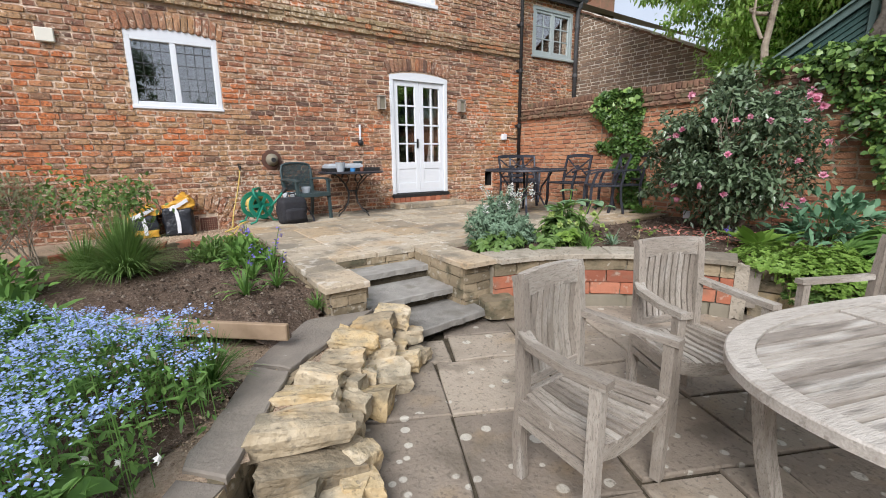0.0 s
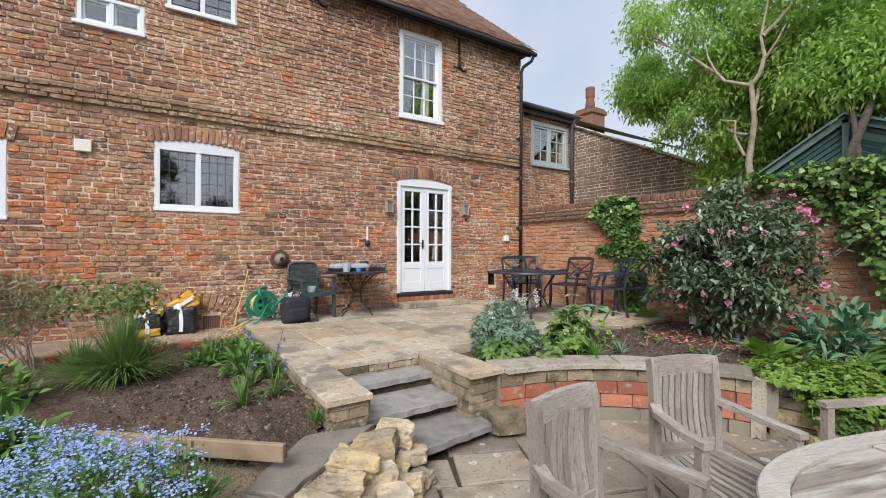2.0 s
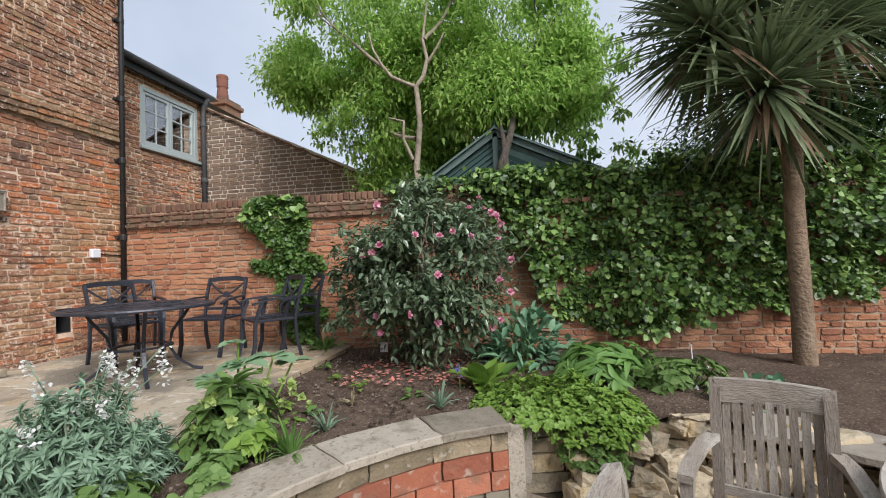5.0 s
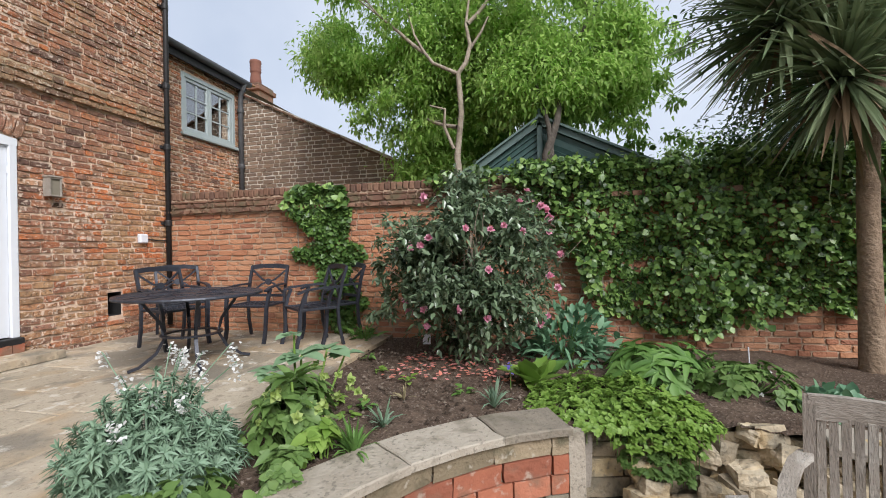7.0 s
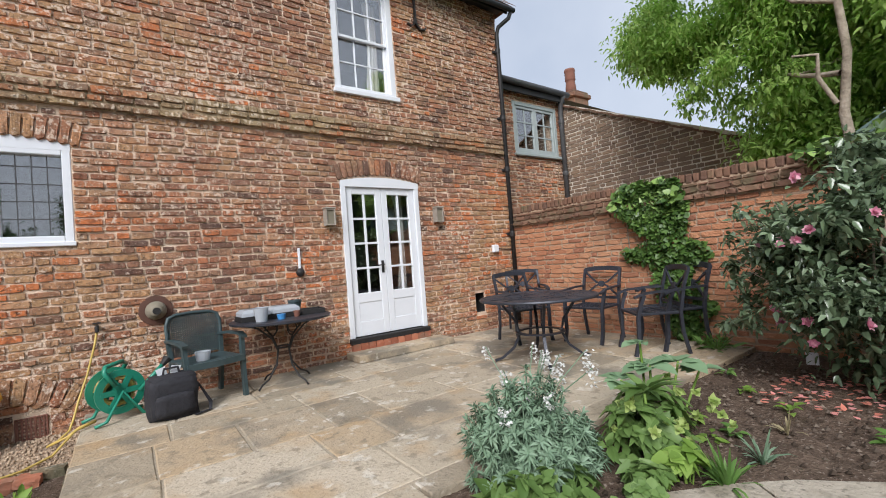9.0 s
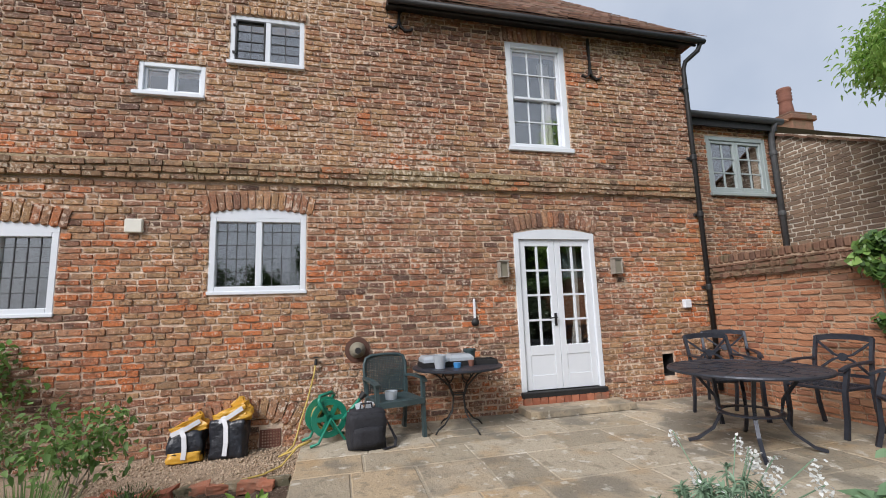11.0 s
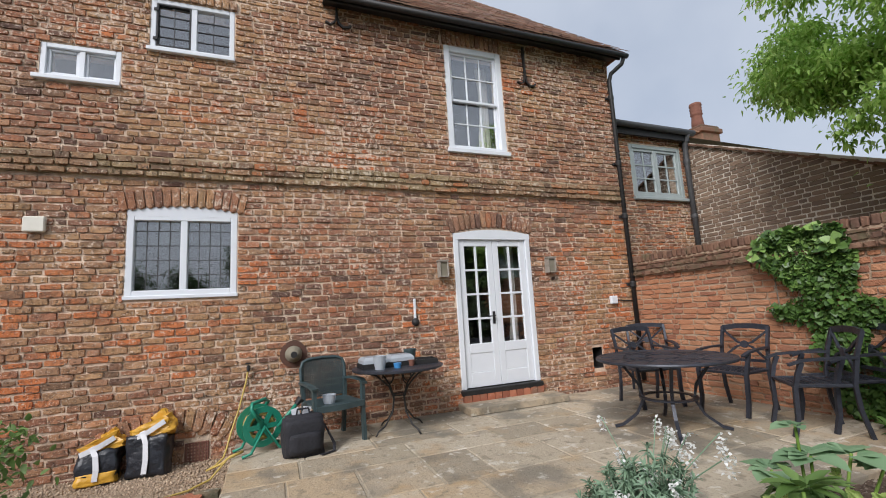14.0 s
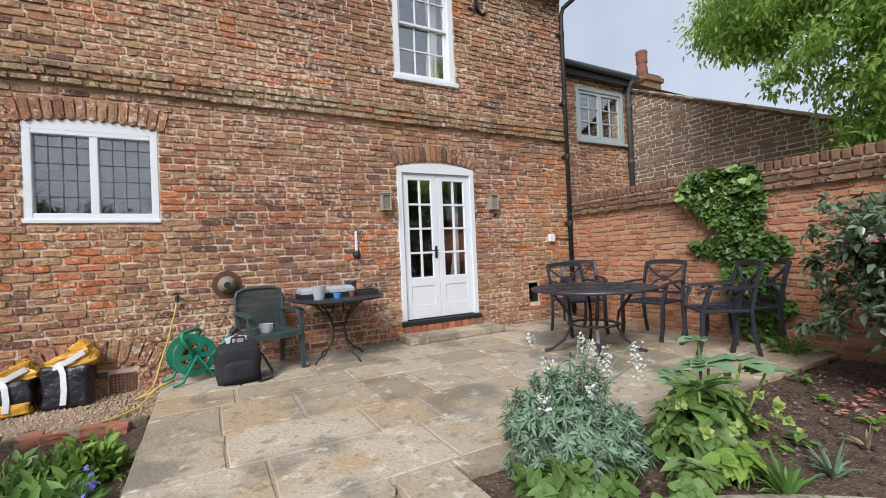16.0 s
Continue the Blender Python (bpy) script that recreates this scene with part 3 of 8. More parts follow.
def pierced(u0, u1, v0, v1, holes, depth):
    """A wall slab in u (along), w (into the wall), v (up), with rectangular holes right through it."""
    us = sorted({u0, u1, *[h[0] for h in holes], *[h[1] for h in holes]})
    vs = sorted({v0, v1, *[h[2] for h in holes], *[h[3] for h in holes]})
    us, vs = [u for u in us if u0 <= u <= u1], [v for v in vs if v0 <= v <= v1]

    def full(i, j):
        if not (0 <= i < len(us) - 1 and 0 <= j < len(vs) - 1):
            return False
        u, v = (us[i] + us[i + 1]) / 2, (vs[j] + vs[j + 1]) / 2
        return not any(h[0] < u < h[1] and h[2] < v < h[3] for h in holes)

    sh = Shape()
    for i in range(len(us) - 1):
        for j in range(len(vs) - 1):
            if not full(i, j):
                continue
            a, b, c, d = us[i], us[i + 1], vs[j], vs[j + 1]
            sh.add([(a, 0, c), (b, 0, c), (b, 0, d), (a, 0, d)], [(0, 1, 2, 3)])
            sh.add([(a, depth, c), (b, depth, c), (b, depth, d), (a, depth, d)], [(3, 2, 1, 0)])
            for ok, q in ((full(i - 1, j), ((a, 0, d), (a, depth, d), (a, depth, c), (a, 0, c))), (full(i + 1, j), ((b, 0, c), (b, depth, c), (b, depth, d), (b, 0, d))),
                          (full(i, j - 1), ((a, 0, c), (a, depth, c), (b, depth, c), (b, 0, c))), (full(i, j + 1), ((a, 0, d), (b, 0, d), (b, depth, d), (a, depth, d)))):
                if not ok:
                    sh.add(q, [(0, 1, 2, 3)])
    return sh


def unit_brick(seed):
    """A worn hand-made brick, one unit long, deep and high: an uneven outline of ten points, its arrises rounded off."""
    r = random.Random(seed)
    j = lambda a: r.uniform(-a, a)
    ring = [(-0.5, -0.5), (-0.17, -0.5), (0.17, -0.5), (0.5, -0.5), (0.5, 0.0), (0.5, 0.5), (0.17, 0.5), (-0.17, 0.5), (-0.5, 0.5), (-0.5, 0.0)]
    n = len(ring)
    ring = [(x * (0.96 if abs(x * z) > 0.2 else 1.0) + j(0.018), z * (0.93 if abs(x * z) > 0.2 else 1.0) + j(0.05)) for x, z in ring]
    back = [(x, 0.5, z) for x, z in ring]
    mid = [(x, -0.22 + j(0.12), z) for x, z in ring]
    front = [(x * 0.97 + j(0.012), -0.5 + j(0.22), z * 0.90 + j(0.045)) for x, z in ring]
    fs = [(2 * n + 1, 2 * n + 2, 2 * n + 6, 2 * n + 7), (2 * n, 2 * n + 1, 2 * n + 7, 2 * n + 8, 2 * n + 9), (2 * n + 2, 2 * n + 3, 2 * n + 4, 2 * n + 5, 2 * n + 6)]
    for k in range(2):
        fs += [(k * n + i, k * n + (i + 1) % n, (k + 1) * n + (i + 1) % n, (k + 1) * n + i) for i in range(n)]
    return back + mid + front, fs


BRICKS = [unit_brick(s) for s in range(14)]
brick_meshes = {}


def lay_bricks(parent, m, u0, u1, v0, v1, holes, material, course=0.0705, stretcher=0.207, near=None, seed=1, limit=290, proud=0.014, rough=1.0, top=None):
    """Flemish-bond brickwork proud of a wall face; m takes (u, w, v) to the world. near: the stretch whose bricks are objects of their own."""
    r, sh, count, row = random.Random(seed), Shape(), 0, 0
    v = v0
    while v < v1 - 0.02:
        h = min(course + r.uniform(-0.004, 0.004) * rough, v1 - v)
        cuts = [(u0, u1)]
        for a, b, c, d in holes:
            if c < v + h - 0.015 and d > v + 0.015:
                cuts = [p for s, e in cuts for p in ((s, min(e, a)), (max(s, b), e)) if p[1] - p[0] > 0.03]
        for s, e in cuts:
            u = s - (0.17 if row % 2 and s == u0 else 0)
            k = row
            while u < e - 0.01:
                ln = (stretcher if k % 2 or (rough > 1.2 and r.random() < 0.3) else stretcher * 0.54) * (1 + r.uniform(-0.08, 0.08) * rough)
                k += 1
                a, b = max(u, s), min(u + ln, e)
                u += ln
                if b - a < 0.04 or (top and v + h > top((a + b) / 2)):
                    continue
                gap = r.choice((0.008, 0.012, 0.016, 0.022)) + 0.002 * (rough > 1.2)
                pos = ((a + b) / 2 + r.uniform(-0.002, 0.002), -proud / 2 + r.uniform(-0.004, 0.004) * rough, v + h / 2 + r.uniform(-0.003, 0.003) * rough + (0.018 * noise.noise(Vector((u * 0.7, v * 1.3, seed))) if rough > 1.2 else 0))
                size = (b - a - gap, proud + 0.012, h - gap + r.uniform(-0.003, 0.002) * rough)
                kind = r.randrange(14)
                local = Matrix.Translation(pos) @ pose(0, 0, 0, 0, r.uniform(-1.2, 1.2) * rough, 0) @ Matrix.Diagonal((*size, 1))
                if near and count < limit and near[0] < pos[0] < near[1] and near[2] < pos[2] < near[3]:
                    count += 1
                    key = material.name, kind
                    if key not in brick_meshes:
                        one = Shape().add(*BRICKS[kind])
                        brick_meshes[key] = one.mesh("brick", material)
                    ob = new("brick", brick_meshes[key])
                    ob.parent = parent
                    ob.matrix_basis = m @ local
                else:
                    t = m @ local
                    vs, fs = BRICKS[kind]
                    sh.add([t @ Vector(p) for p in vs], fs)
        v += h
        row += 1
    ob = part("brickwork", sh, material, parent)
    ob["kind"] = "stuff"
    return ob


def arch_bricks(parent, m, u0, u1, v, rise, deep, material, n, name="arch_brick"):
    """A segmental arch of bricks on end over an opening."""
    half, mid = (u1 - u0) / 2, (u0 + u1) / 2
    rad = (half * half + rise * rise) / (2 * rise)
    ang = math.asin(half / rad)
    me = Shape().add(*BRICKS[1]).mesh(name, material)
    for i in range(n):
        a = -ang * 1.06 + 2 * ang * 1.06 * (i + 0.5) / n
        c = (mid + (rad + deep / 2) * math.sin(a), -0.012, v + rise - rad + (rad + deep / 2) * math.cos(a))
        ob = new(name, me)
        ob.parent = parent
        ob.matrix_basis = m @ Matrix.Translation(c) @ pose(0, 0, 0, 0, math.degrees(a), 0) @ Matrix.Diagonal((2 * ang * 1.06 * (rad + deep / 2) / n - 0.012, 0.034, deep, 1))


# ---- ground ----
g = Shape()
g.add([(-900, -900, 0.2), (900, -900, 0.2), (900, 900, 0.2), (-900, 900, 0.2)], [(0, 1, 2, 3)])
tagged(part("ground", g, M_GRASS), "rough green ground reaching to the distance", "ground", kind="structure")

# ---- house ----
DOOR = (3.05, 4.20, 1.02, 3.06)
W1 = (-0.515, 0.50, 2.37, 3.27)
W0 = (-3.0, -1.91, 2.19, 3.09)
SASH = (3.085, 3.98, 4.20, 5.76)
W3 = (-1.31, -0.63, 4.60, 4.98)
W4 = (-0.385, 0.45, 5.06, 5.68)
HOLE = (5.11, 5.29, 1.13, 1.42)
OPEN = [DOOR, W1, W0, SASH, W3, W4]
HM = Matrix.Translation((0, HOUSE, 0))
wall_n = tagged(part("wall_north", pierced(-9, CORNER, 0.3, 6.15, OPEN + [HOLE], 0.32), M_MORTAR, None, m=HM), "old two-storey house wall of mottled orange-brown brick", "wall", kind="structure")
ID = Matrix()
arches = [(W1[0] - 0.06, W1[1] + 0.06, 3.24, 3.44), (W0[0] - 0.06, W0[1] + 0.06, 3.06, 3.26), (DOOR[0] - 0.02, DOOR[1] + 0.02, 3.05, 3.27), (SASH[0] - 0.04, SASH[1] + 0.04, 5.75, 5.945), (W4[0] - 0.05, W4[1] + 0.05, 5.67, 5.79)]
gaps = OPEN + [HOLE, (0.05, 0.27, 0.70, 0.91)]
lay_bricks(wall_n, ID, -7.5, CORNER, 0.68, 3.60, gaps + arches, M_BRICK, near=(1.2, 3.0, 0.86, 2.6), seed=3, rough=1.7, proud=0.009)
lay_bricks(wall_n, ID, -7.5, CORNER, 3.84, 6.12, gaps + arches, M_BRICK, seed=4, rough=1.7, proud=0.009)
arch_bricks(wall_n, ID, W1[0] - 0.03, W1[1] + 0.03, 3.243, 0.06, 0.21, M_BRICK, 15)
arch_bricks(wall_n, ID, W0[0] - 0.03, W0[1] + 0.03, 3.063, 0.06, 0.21, M_BRICK, 15)
arch_bricks(wall_n, ID, DOOR[0], DOOR[1], 3.065, 0.075, 0.20, M_BRICK, 16)
arch_bricks(wall_n, ID, SASH[0], SASH[1], 5.76, 0.015, 0.20, M_BRICK, 13)
arch_bricks(wall_n, ID, W4[0], W4[1], 5.68, 0.01, 0.11, M_BRICK, 11)
arch_bricks(wall_n, ID, -0.62, 0.44, 0.88, 0.16, 0.22, M_BRICK, 15)
# string course: two oversailing courses above the ground floor
band = part("string_course_backing", Shape().box((-7.5, -0.03, 3.612), (CORNER, 0.05, 3.83)), M_MOSSMORTAR, wall_n)
lay_bricks(wall_n, Matrix.Translation((0, -0.03, 0)), -7.5, CORNER, 3.60, 3.675, [], M_BANDBRICK, seed=8, proud=0.03, rough=1.9)
lay_bricks(wall_n, Matrix.Translation((0, -0.035, 0)), -7.5, CORNER, 3.675, 3.835, [], M_BANDBRICK, seed=9, proud=0.014, rough=1.9)
# rooms behind the windows, their indoor shade painted as near-black walls
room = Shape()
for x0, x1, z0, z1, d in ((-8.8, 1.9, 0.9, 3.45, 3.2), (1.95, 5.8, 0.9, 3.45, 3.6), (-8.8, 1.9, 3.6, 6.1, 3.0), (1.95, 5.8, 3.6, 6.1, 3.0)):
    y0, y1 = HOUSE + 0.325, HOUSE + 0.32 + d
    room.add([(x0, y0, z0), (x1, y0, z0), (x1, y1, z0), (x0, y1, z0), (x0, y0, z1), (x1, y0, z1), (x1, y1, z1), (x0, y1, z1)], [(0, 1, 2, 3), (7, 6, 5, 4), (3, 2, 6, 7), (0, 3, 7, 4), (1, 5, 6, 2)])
tagged(part("room_walls", room, M_ROOM), "plain rooms behind the house windows, indoor shade put into near-black walls", "wall", kind="structure")
# side and upper walls of the house
tagged(part("wall_house_side", Shape().box((CORNER - 0.3, HOUSE + 0.33, 0.3), (CORNER, 16, 6.15)), M_BRICK), "brick side wall of the house", "wall", kind="structure")

# ---- roof of the house: tiled, hipped, with a dark eaves board ----
EAVE_Y, EAVE_Z = 6.62, 6.0
roof = thing("roof", "old plain clay tile roof, brown and mossy", "roof", kind="structure")
rs = Shape().add([(1.45, EAVE_Y, EAVE_Z), (6.14, EAVE_Y, EAVE_Z), (3.6, 10.2, 9.6), (1.45, 10.2, 9.6)], [(0, 1, 2, 3)])
rs.add([(6.14, EAVE_Y, EAVE_Z), (6.14, 16, EAVE_Z), (3.6, 12.5, 9.6), (3.6, 10.2, 9.6)], [(0, 1, 2, 3)])
part("roof_slope", rs, M_TILE, roof)
tl = Shape()
rr = random.Random(5)
for i in range(34):
    f0, f1 = i / 36, (i + 1.25) / 36
    y0, z0, y1, z1 = EAVE_Y + 3.58 * f0, EAVE_Z + 3.6 * f0, EAVE_Y + 3.58 * f1, EAVE_Z + 3.6 * f1
    x = 1.45 + (0.08 if i % 2 else 0)
    lift = 0.35 * max(0, 0.25 - f0) ** 2
    while x < 6.14 - 2.54 * f0 - 0.05:
        w = 0.165
        e = rr.uniform(0.012, 0.03)
        tl.add([(x, y0, z0 + e + lift), (x + w - 0.008, y0, z0 + e + lift + rr.uniform(-0.004, 0.004)), (x + w - 0.008, y1, z1 + 0.012), (x, y1, z1 + 0.012), (x, y0, z0 + e - 0.014 + lift), (x + w - 0.008, y0, z0 + e - 0.014 + lift)], [(0, 1, 2, 3), (4, 5, 1, 0)])
        x += w
tiles = part("roof_tiles", tl, M_TILE, roof)
tiles["kind"] = "stuff"
eb = Shape().box((1.45, 6.68, 5.90), (6.08, 6.71, 6.02), ch=0.005).box((1.45, 6.71, 5.985), (6.05, 6.9, 6.015))
part("eaves_board", eb, M_IRON, roof, "black-stained eaves board")
part("gutter", Shape().tube([(1.45, 6.64, 5.955), (6.16, 6.62, 5.94)], 0.042, 8), M_IRON, roof, "black half-round gutter", True)
# taller house part further along
tall = tagged(part("wall_north_upper", Shape().box((-9, HOUSE, 6.155), (1.45, HOUSE + 0.32, 8.2)), M_MORTAR), "upper brick wall of the taller part of the house", "wall", kind="structure")
lay_bricks(tall, HM, -3.0, 1.45, 6.16, 7.4, [], M_BRICK, seed=14)

# ---- set-back extension with the gable wall and orange roof ----
EXT_Y, EXT_X = 7.70, 8.55
GW = (7.08, 8.38, 3.93, 4.98)
ext = tagged(part("wall_extension", pierced(CORNER, EXT_X, 0.3, 5.22, [GW], 0.3), M_MORTAR, m=Matrix.Translation((0, EXT_Y, 0))), "set-back brick extension wall beside the house", "wall", kind="structure")
lay_bricks(ext, ID, CORNER, EXT_X, 2.3, 5.2, [GW], M_BRICK, seed=21, rough=1.5, proud=0.006)
gab = Shape()
gv = [(EXT_X, EXT_Y + 0.3, 0.3), (EXT_X, 2.4, 0.3), (EXT_X, 2.4, 2.62), (EXT_X, EXT_Y + 0.3, 5.27)]
gab.add(gv + [(x + 0.25, y, z) for x, y, z in gv], [(0, 1, 2, 3), (7, 6, 5, 4), (3, 2, 6, 7), (1, 0, 4, 5), (2, 1, 5, 6), (0, 3, 7, 4)])
gable = tagged(part("wall_gable", gab, M_PALEMORTAR), "brown brick flank wall with pale joints and a sloping top", "wall", kind="structure")
GMx = Matrix(((0, 1, 0, EXT_X), (-1, 0, 0, EXT_Y), (0, 0, 1, 0), (0, 0, 0, 1)))
lay_bricks(gable, GMx, 0, 5.2, 2.3, 5.2, [], M_DARKBRICK, seed=25, rough=0.9, proud=0.004, course=0.078, stretcher=0.235, top=lambda u: 5.14 - 0.5 * u)
verge = Shape()
for i in range(30):
    a, e = i * 0.18, 0.012 * (i % 2)
    verge.bar([(EXT_X + 0.12, EXT_Y + 0.25 - a, 5.25 - 0.492 * a - 0.03 + e), (EXT_X + 0.12, EXT_Y + 0.25 - a - 0.185, 5.25 - 0.492 * (a + 0.185) - 0.03 + e)], 0.36, 0.035)
part("verge_tiles", verge, M_TILE, gable, "row of weathered verge tiles")
erf = thing("extension_roof", "orange pantile roof behind a dark gutter", "roof", kind="structure")
part("roof_slope", Shape().add([(CORNER + 0.0, 7.55, 5.30), (8.85, 7.55, 5.30), (8.85, 10.8, 6.5), (CORNER, 10.8, 6.5)], [(0, 1, 2, 3)]).add([(8.85, 7.95, 5.40), (16, 7.9, 5.3), (16, 10.8, 6.5), (8.85, 10.8, 6.5)], [(0, 1, 2, 3)]), M_TILEORANGE, erf)
pt = Shape()
for i in range(15):
    f = i / 15
    for k in range(14):
        x = CORNER + 0.02 + 0.205 * k
        pt.box((x, 7.55 + 3.25 * f, 5.31 + 1.2 * f), (x + 0.185, 7.55 + 3.25 * f + 0.23, 5.345 + 1.2 * f), ch=0.012)
pt_ob = part("roof_tiles", pt, M_TILEORANGE, erf)
pt_ob["kind"] = "stuff"
part("gutter", Shape().tube([(CORNER + 0.02, 7.52, 5.28), (8.62, 7.52, 5.26)], 0.06, 8), M_LEAD, erf, "dark grey gutter", True)
part("fascia", Shape().box((CORNER, 7.56, 5.10), (8.55, 7.60, 5.27)).box((CORNER, 7.60, 5.20), (8.55, 7.70, 5.24)), M_IRON, erf)
ch = thing("chimney_stack", "brick chimney stack with a tall ribbed terracotta pot", "chimney", Matrix.Translation((12.6, 10.3, 0)))
part("stack", Shape().box((-0.36, -0.36, 5.5), (0.36, 0.36, 6.75), ch=0.02), M_COPING, ch)
part("oversailing_course", Shape().box((-0.43, -0.42, 6.70), (0.43, 0.42, 6.84), ch=0.02).box((-0.37, -0.36, 6.84), (0.37, 0.36, 6.93), ch=0.03), M_COPING, ch)
part("pot", Shape().spin([(0.18, 6.9), (0.165, 7.15), (0.14, 7.34), (0.145, 7.36), (0.17, 7.40), (0.145, 7.44), (0.17, 7.49), (0.145, 7.53), (0.17, 7.58), (0.145, 7.62), (0.175, 7.67), (0.16, 7.74), (0.09, 7.74)], n=16), M_POT, ch, "ribbed terracotta pot", True)

# ---- garden wall ----
GW_TOP = 2.62
gwall = tagged(part("wall_garden", Shape().box((CORNER, -9, 0.3), (CORNER + 0.23, HOUSE + 0.85, GW_TOP)), M_WALLMORTAR), "tall orange-red brick garden wall", "wall", kind="structure")
WM = Matrix(((0, 1, 0, CORNER), (-1, 0, 0, HOUSE), (0, 0, 1, 0), (0, 0, 0, 1)))
lay_bricks(gwall, WM, 0, 10.5, 0.6, 2.41, [], M_WALLBRICK, seed=31, near=(1.2, 3.4, 0.9, 2.41), rough=1.6, proud=0.007)
lay_bricks(gwall, Matrix.Translation((-0.03, 0, 0)) @ WM, 0, 10.5, 2.41, 2.49, [], M_COPING, seed=32, proud=0.035)
lay_bricks(gwall, WM, 0, 10.5, 2.49, 2.60, [], M_COPING, seed=33, proud=0.02)
cope = new("coping_bricks")
cope.parent = gwall
rr = random.Random(6)
full = []
for k in range(4):
    s = Shape().box((-0.13, -0.033, 0), (0.13, 0.033, 0.105), ch=0.012)
    s.v = [(x + rr.uniform(-0.006, 0.006), y + rr.uniform(-0.004, 0.004), z + rr.uniform(-0.006, 0.006)) for x, y, z in s.v]
    full.append(s.mesh("coping_brick", M_COPING))
for i in range(130):
    ob = new("coping_brick", full[rr.randrange(4)])
    ob.parent = cope
    ob.matrix_basis = pose(CORNER + 0.115 + rr.uniform(-0.006, 0.006), HOUSE + 0.8 - 0.077 * i, GW_TOP - 0.01 + rr.uniform(-0.006, 0.006), 0, 0, rr.uniform(-2, 2))

# ---- upper patio, stair and walls ----
ST = (0.82, 1.66, 3.73)        # stair opening: x from, x to, back
patio = thing("patio", "raised patio of buff York stone flags", "patio", kind="structure")
body = Shape().box((0.52, ST[2], 0.3), (5.98, 6.9, TOP - 0.007)).box((0.52, 2.92, 0.3), (ST[0] - 0.04, ST[2] - 0.004, TOP - 0.007)).box((ST[1] + 0.03, 2.92, 0.3), (1.95, ST[2] - 0.004, TOP - 0.007))
part("patio_base", body, M_JOINTP, patio)


def ashlar(x0, y0, x1, y1, rng, big, small, out):
    """Cut a rectangle into random paving stones."""
    w, h = x1 - x0, y1 - y0
    if (w <= big and h <= big * 0.75 and rng.random() < 0.85) or max(w, h) < small * 1.7:
        out.append((x0, y0, x1, y1))
        return
    if w > h * rng.uniform(0.9, 1.4):
        c = x0 + w * rng.uniform(0.38, 0.62)
        ashlar(x0, y0, c, y1, rng, big, small, out), ashlar(c, y0, x1, y1, rng, big, small, out)
    else:
        c = y0 + h * rng.uniform(0.38, 0.62)
        ashlar(x0, y0, x1, c, rng, big, small, out), ashlar(x0, c, x1, y1, rng, big, small, out)


def worn(outline, rng, step=0.09, amp=0.008):
    """An outline with uneven, chipped edges."""
    res = []
    for i, (x, y) in enumerate(outline):
        x2, y2 = outline[(i + 1) % len(outline)]
        n = max(1, int(math.hypot(x2 - x, y2 - y) / step))
        res += [(x + (x2 - x) * k / n + rng.uniform(-amp, amp), y + (y2 - y) * k / n + rng.uniform(-amp, amp)) for k in range(n)]
    return res


def flag(parent, outline, z, rng, material, name="paving_stone", tilt=0.003, thick=0.045, gap=0.0, step=0.2, amp=0.008):
    cx, cy = sum(p[0] for p in outline) / len(outline), sum(p[1] for p in outline) / len(outline)
    loc = worn([(x - cx, y - cy) for x, y in outline], rng, step, amp)
    sh = Shape().prism(loc, -thick, 0.0, 0.007)
    return part(name, sh, material, parent, m=pose(cx, cy, z + rng.uniform(-tilt, tilt), rng.uniform(-80, 80) * tilt, rng.uniform(-80, 80) * tilt, 0))


def flags(parent, rects, z, rng, material, gap, **k):
    for a, b, c, d in rects:
        flag(parent, [(a + gap, b + gap), (c - gap, b + gap), (c - gap, d - gap), (a + gap, d - gap)], z, rng, material, **k)


rng = random.Random(11)
rects = []
for y0, y1 in ((3.80, 4.35), (4.35, 4.85), (4.85, 5.5), (5.5, 5.95), (5.95, 6.42), (6.42, 6.9)):
    x = 0.50
    while x < 5.97:
        w = rng.uniform(0.42, 0.95) if 5.97 - x > 1.2 else 5.97 - x
        if w > 0.6 and rng.random() < 0.35:
            rects += [(x, y0, x + w, (y0 + y1) / 2), (x, (y0 + y1) / 2, x + w, y1)]
        else:
            rects.append((x, y0, x + w, y1))
        x += w
rects += [(0.48, 3.3, ST[0] - 0.02, 3.80), (0.46, 2.86, ST[0] - 0.01, 3.3), (ST[1], 3.3, 1.99, 3.80), (ST[1] - 0.01, 2.84, 2.0, 3.3), (ST[0] - 0.02, ST[2] - 0.02, 1.25, 3.80), (1.25, ST[2] - 0.03, ST[1], 3.80)]
rects += [(2.0, 3.62, 3.1, 3.80), (3.1, 3.60, 4.3, 3.80), (4.3, 3.58, 5.97, 3.80)]
flags(patio, rects, TOP, rng, M_FLAG, 0.006, amp=0.006, tilt=0.0008)


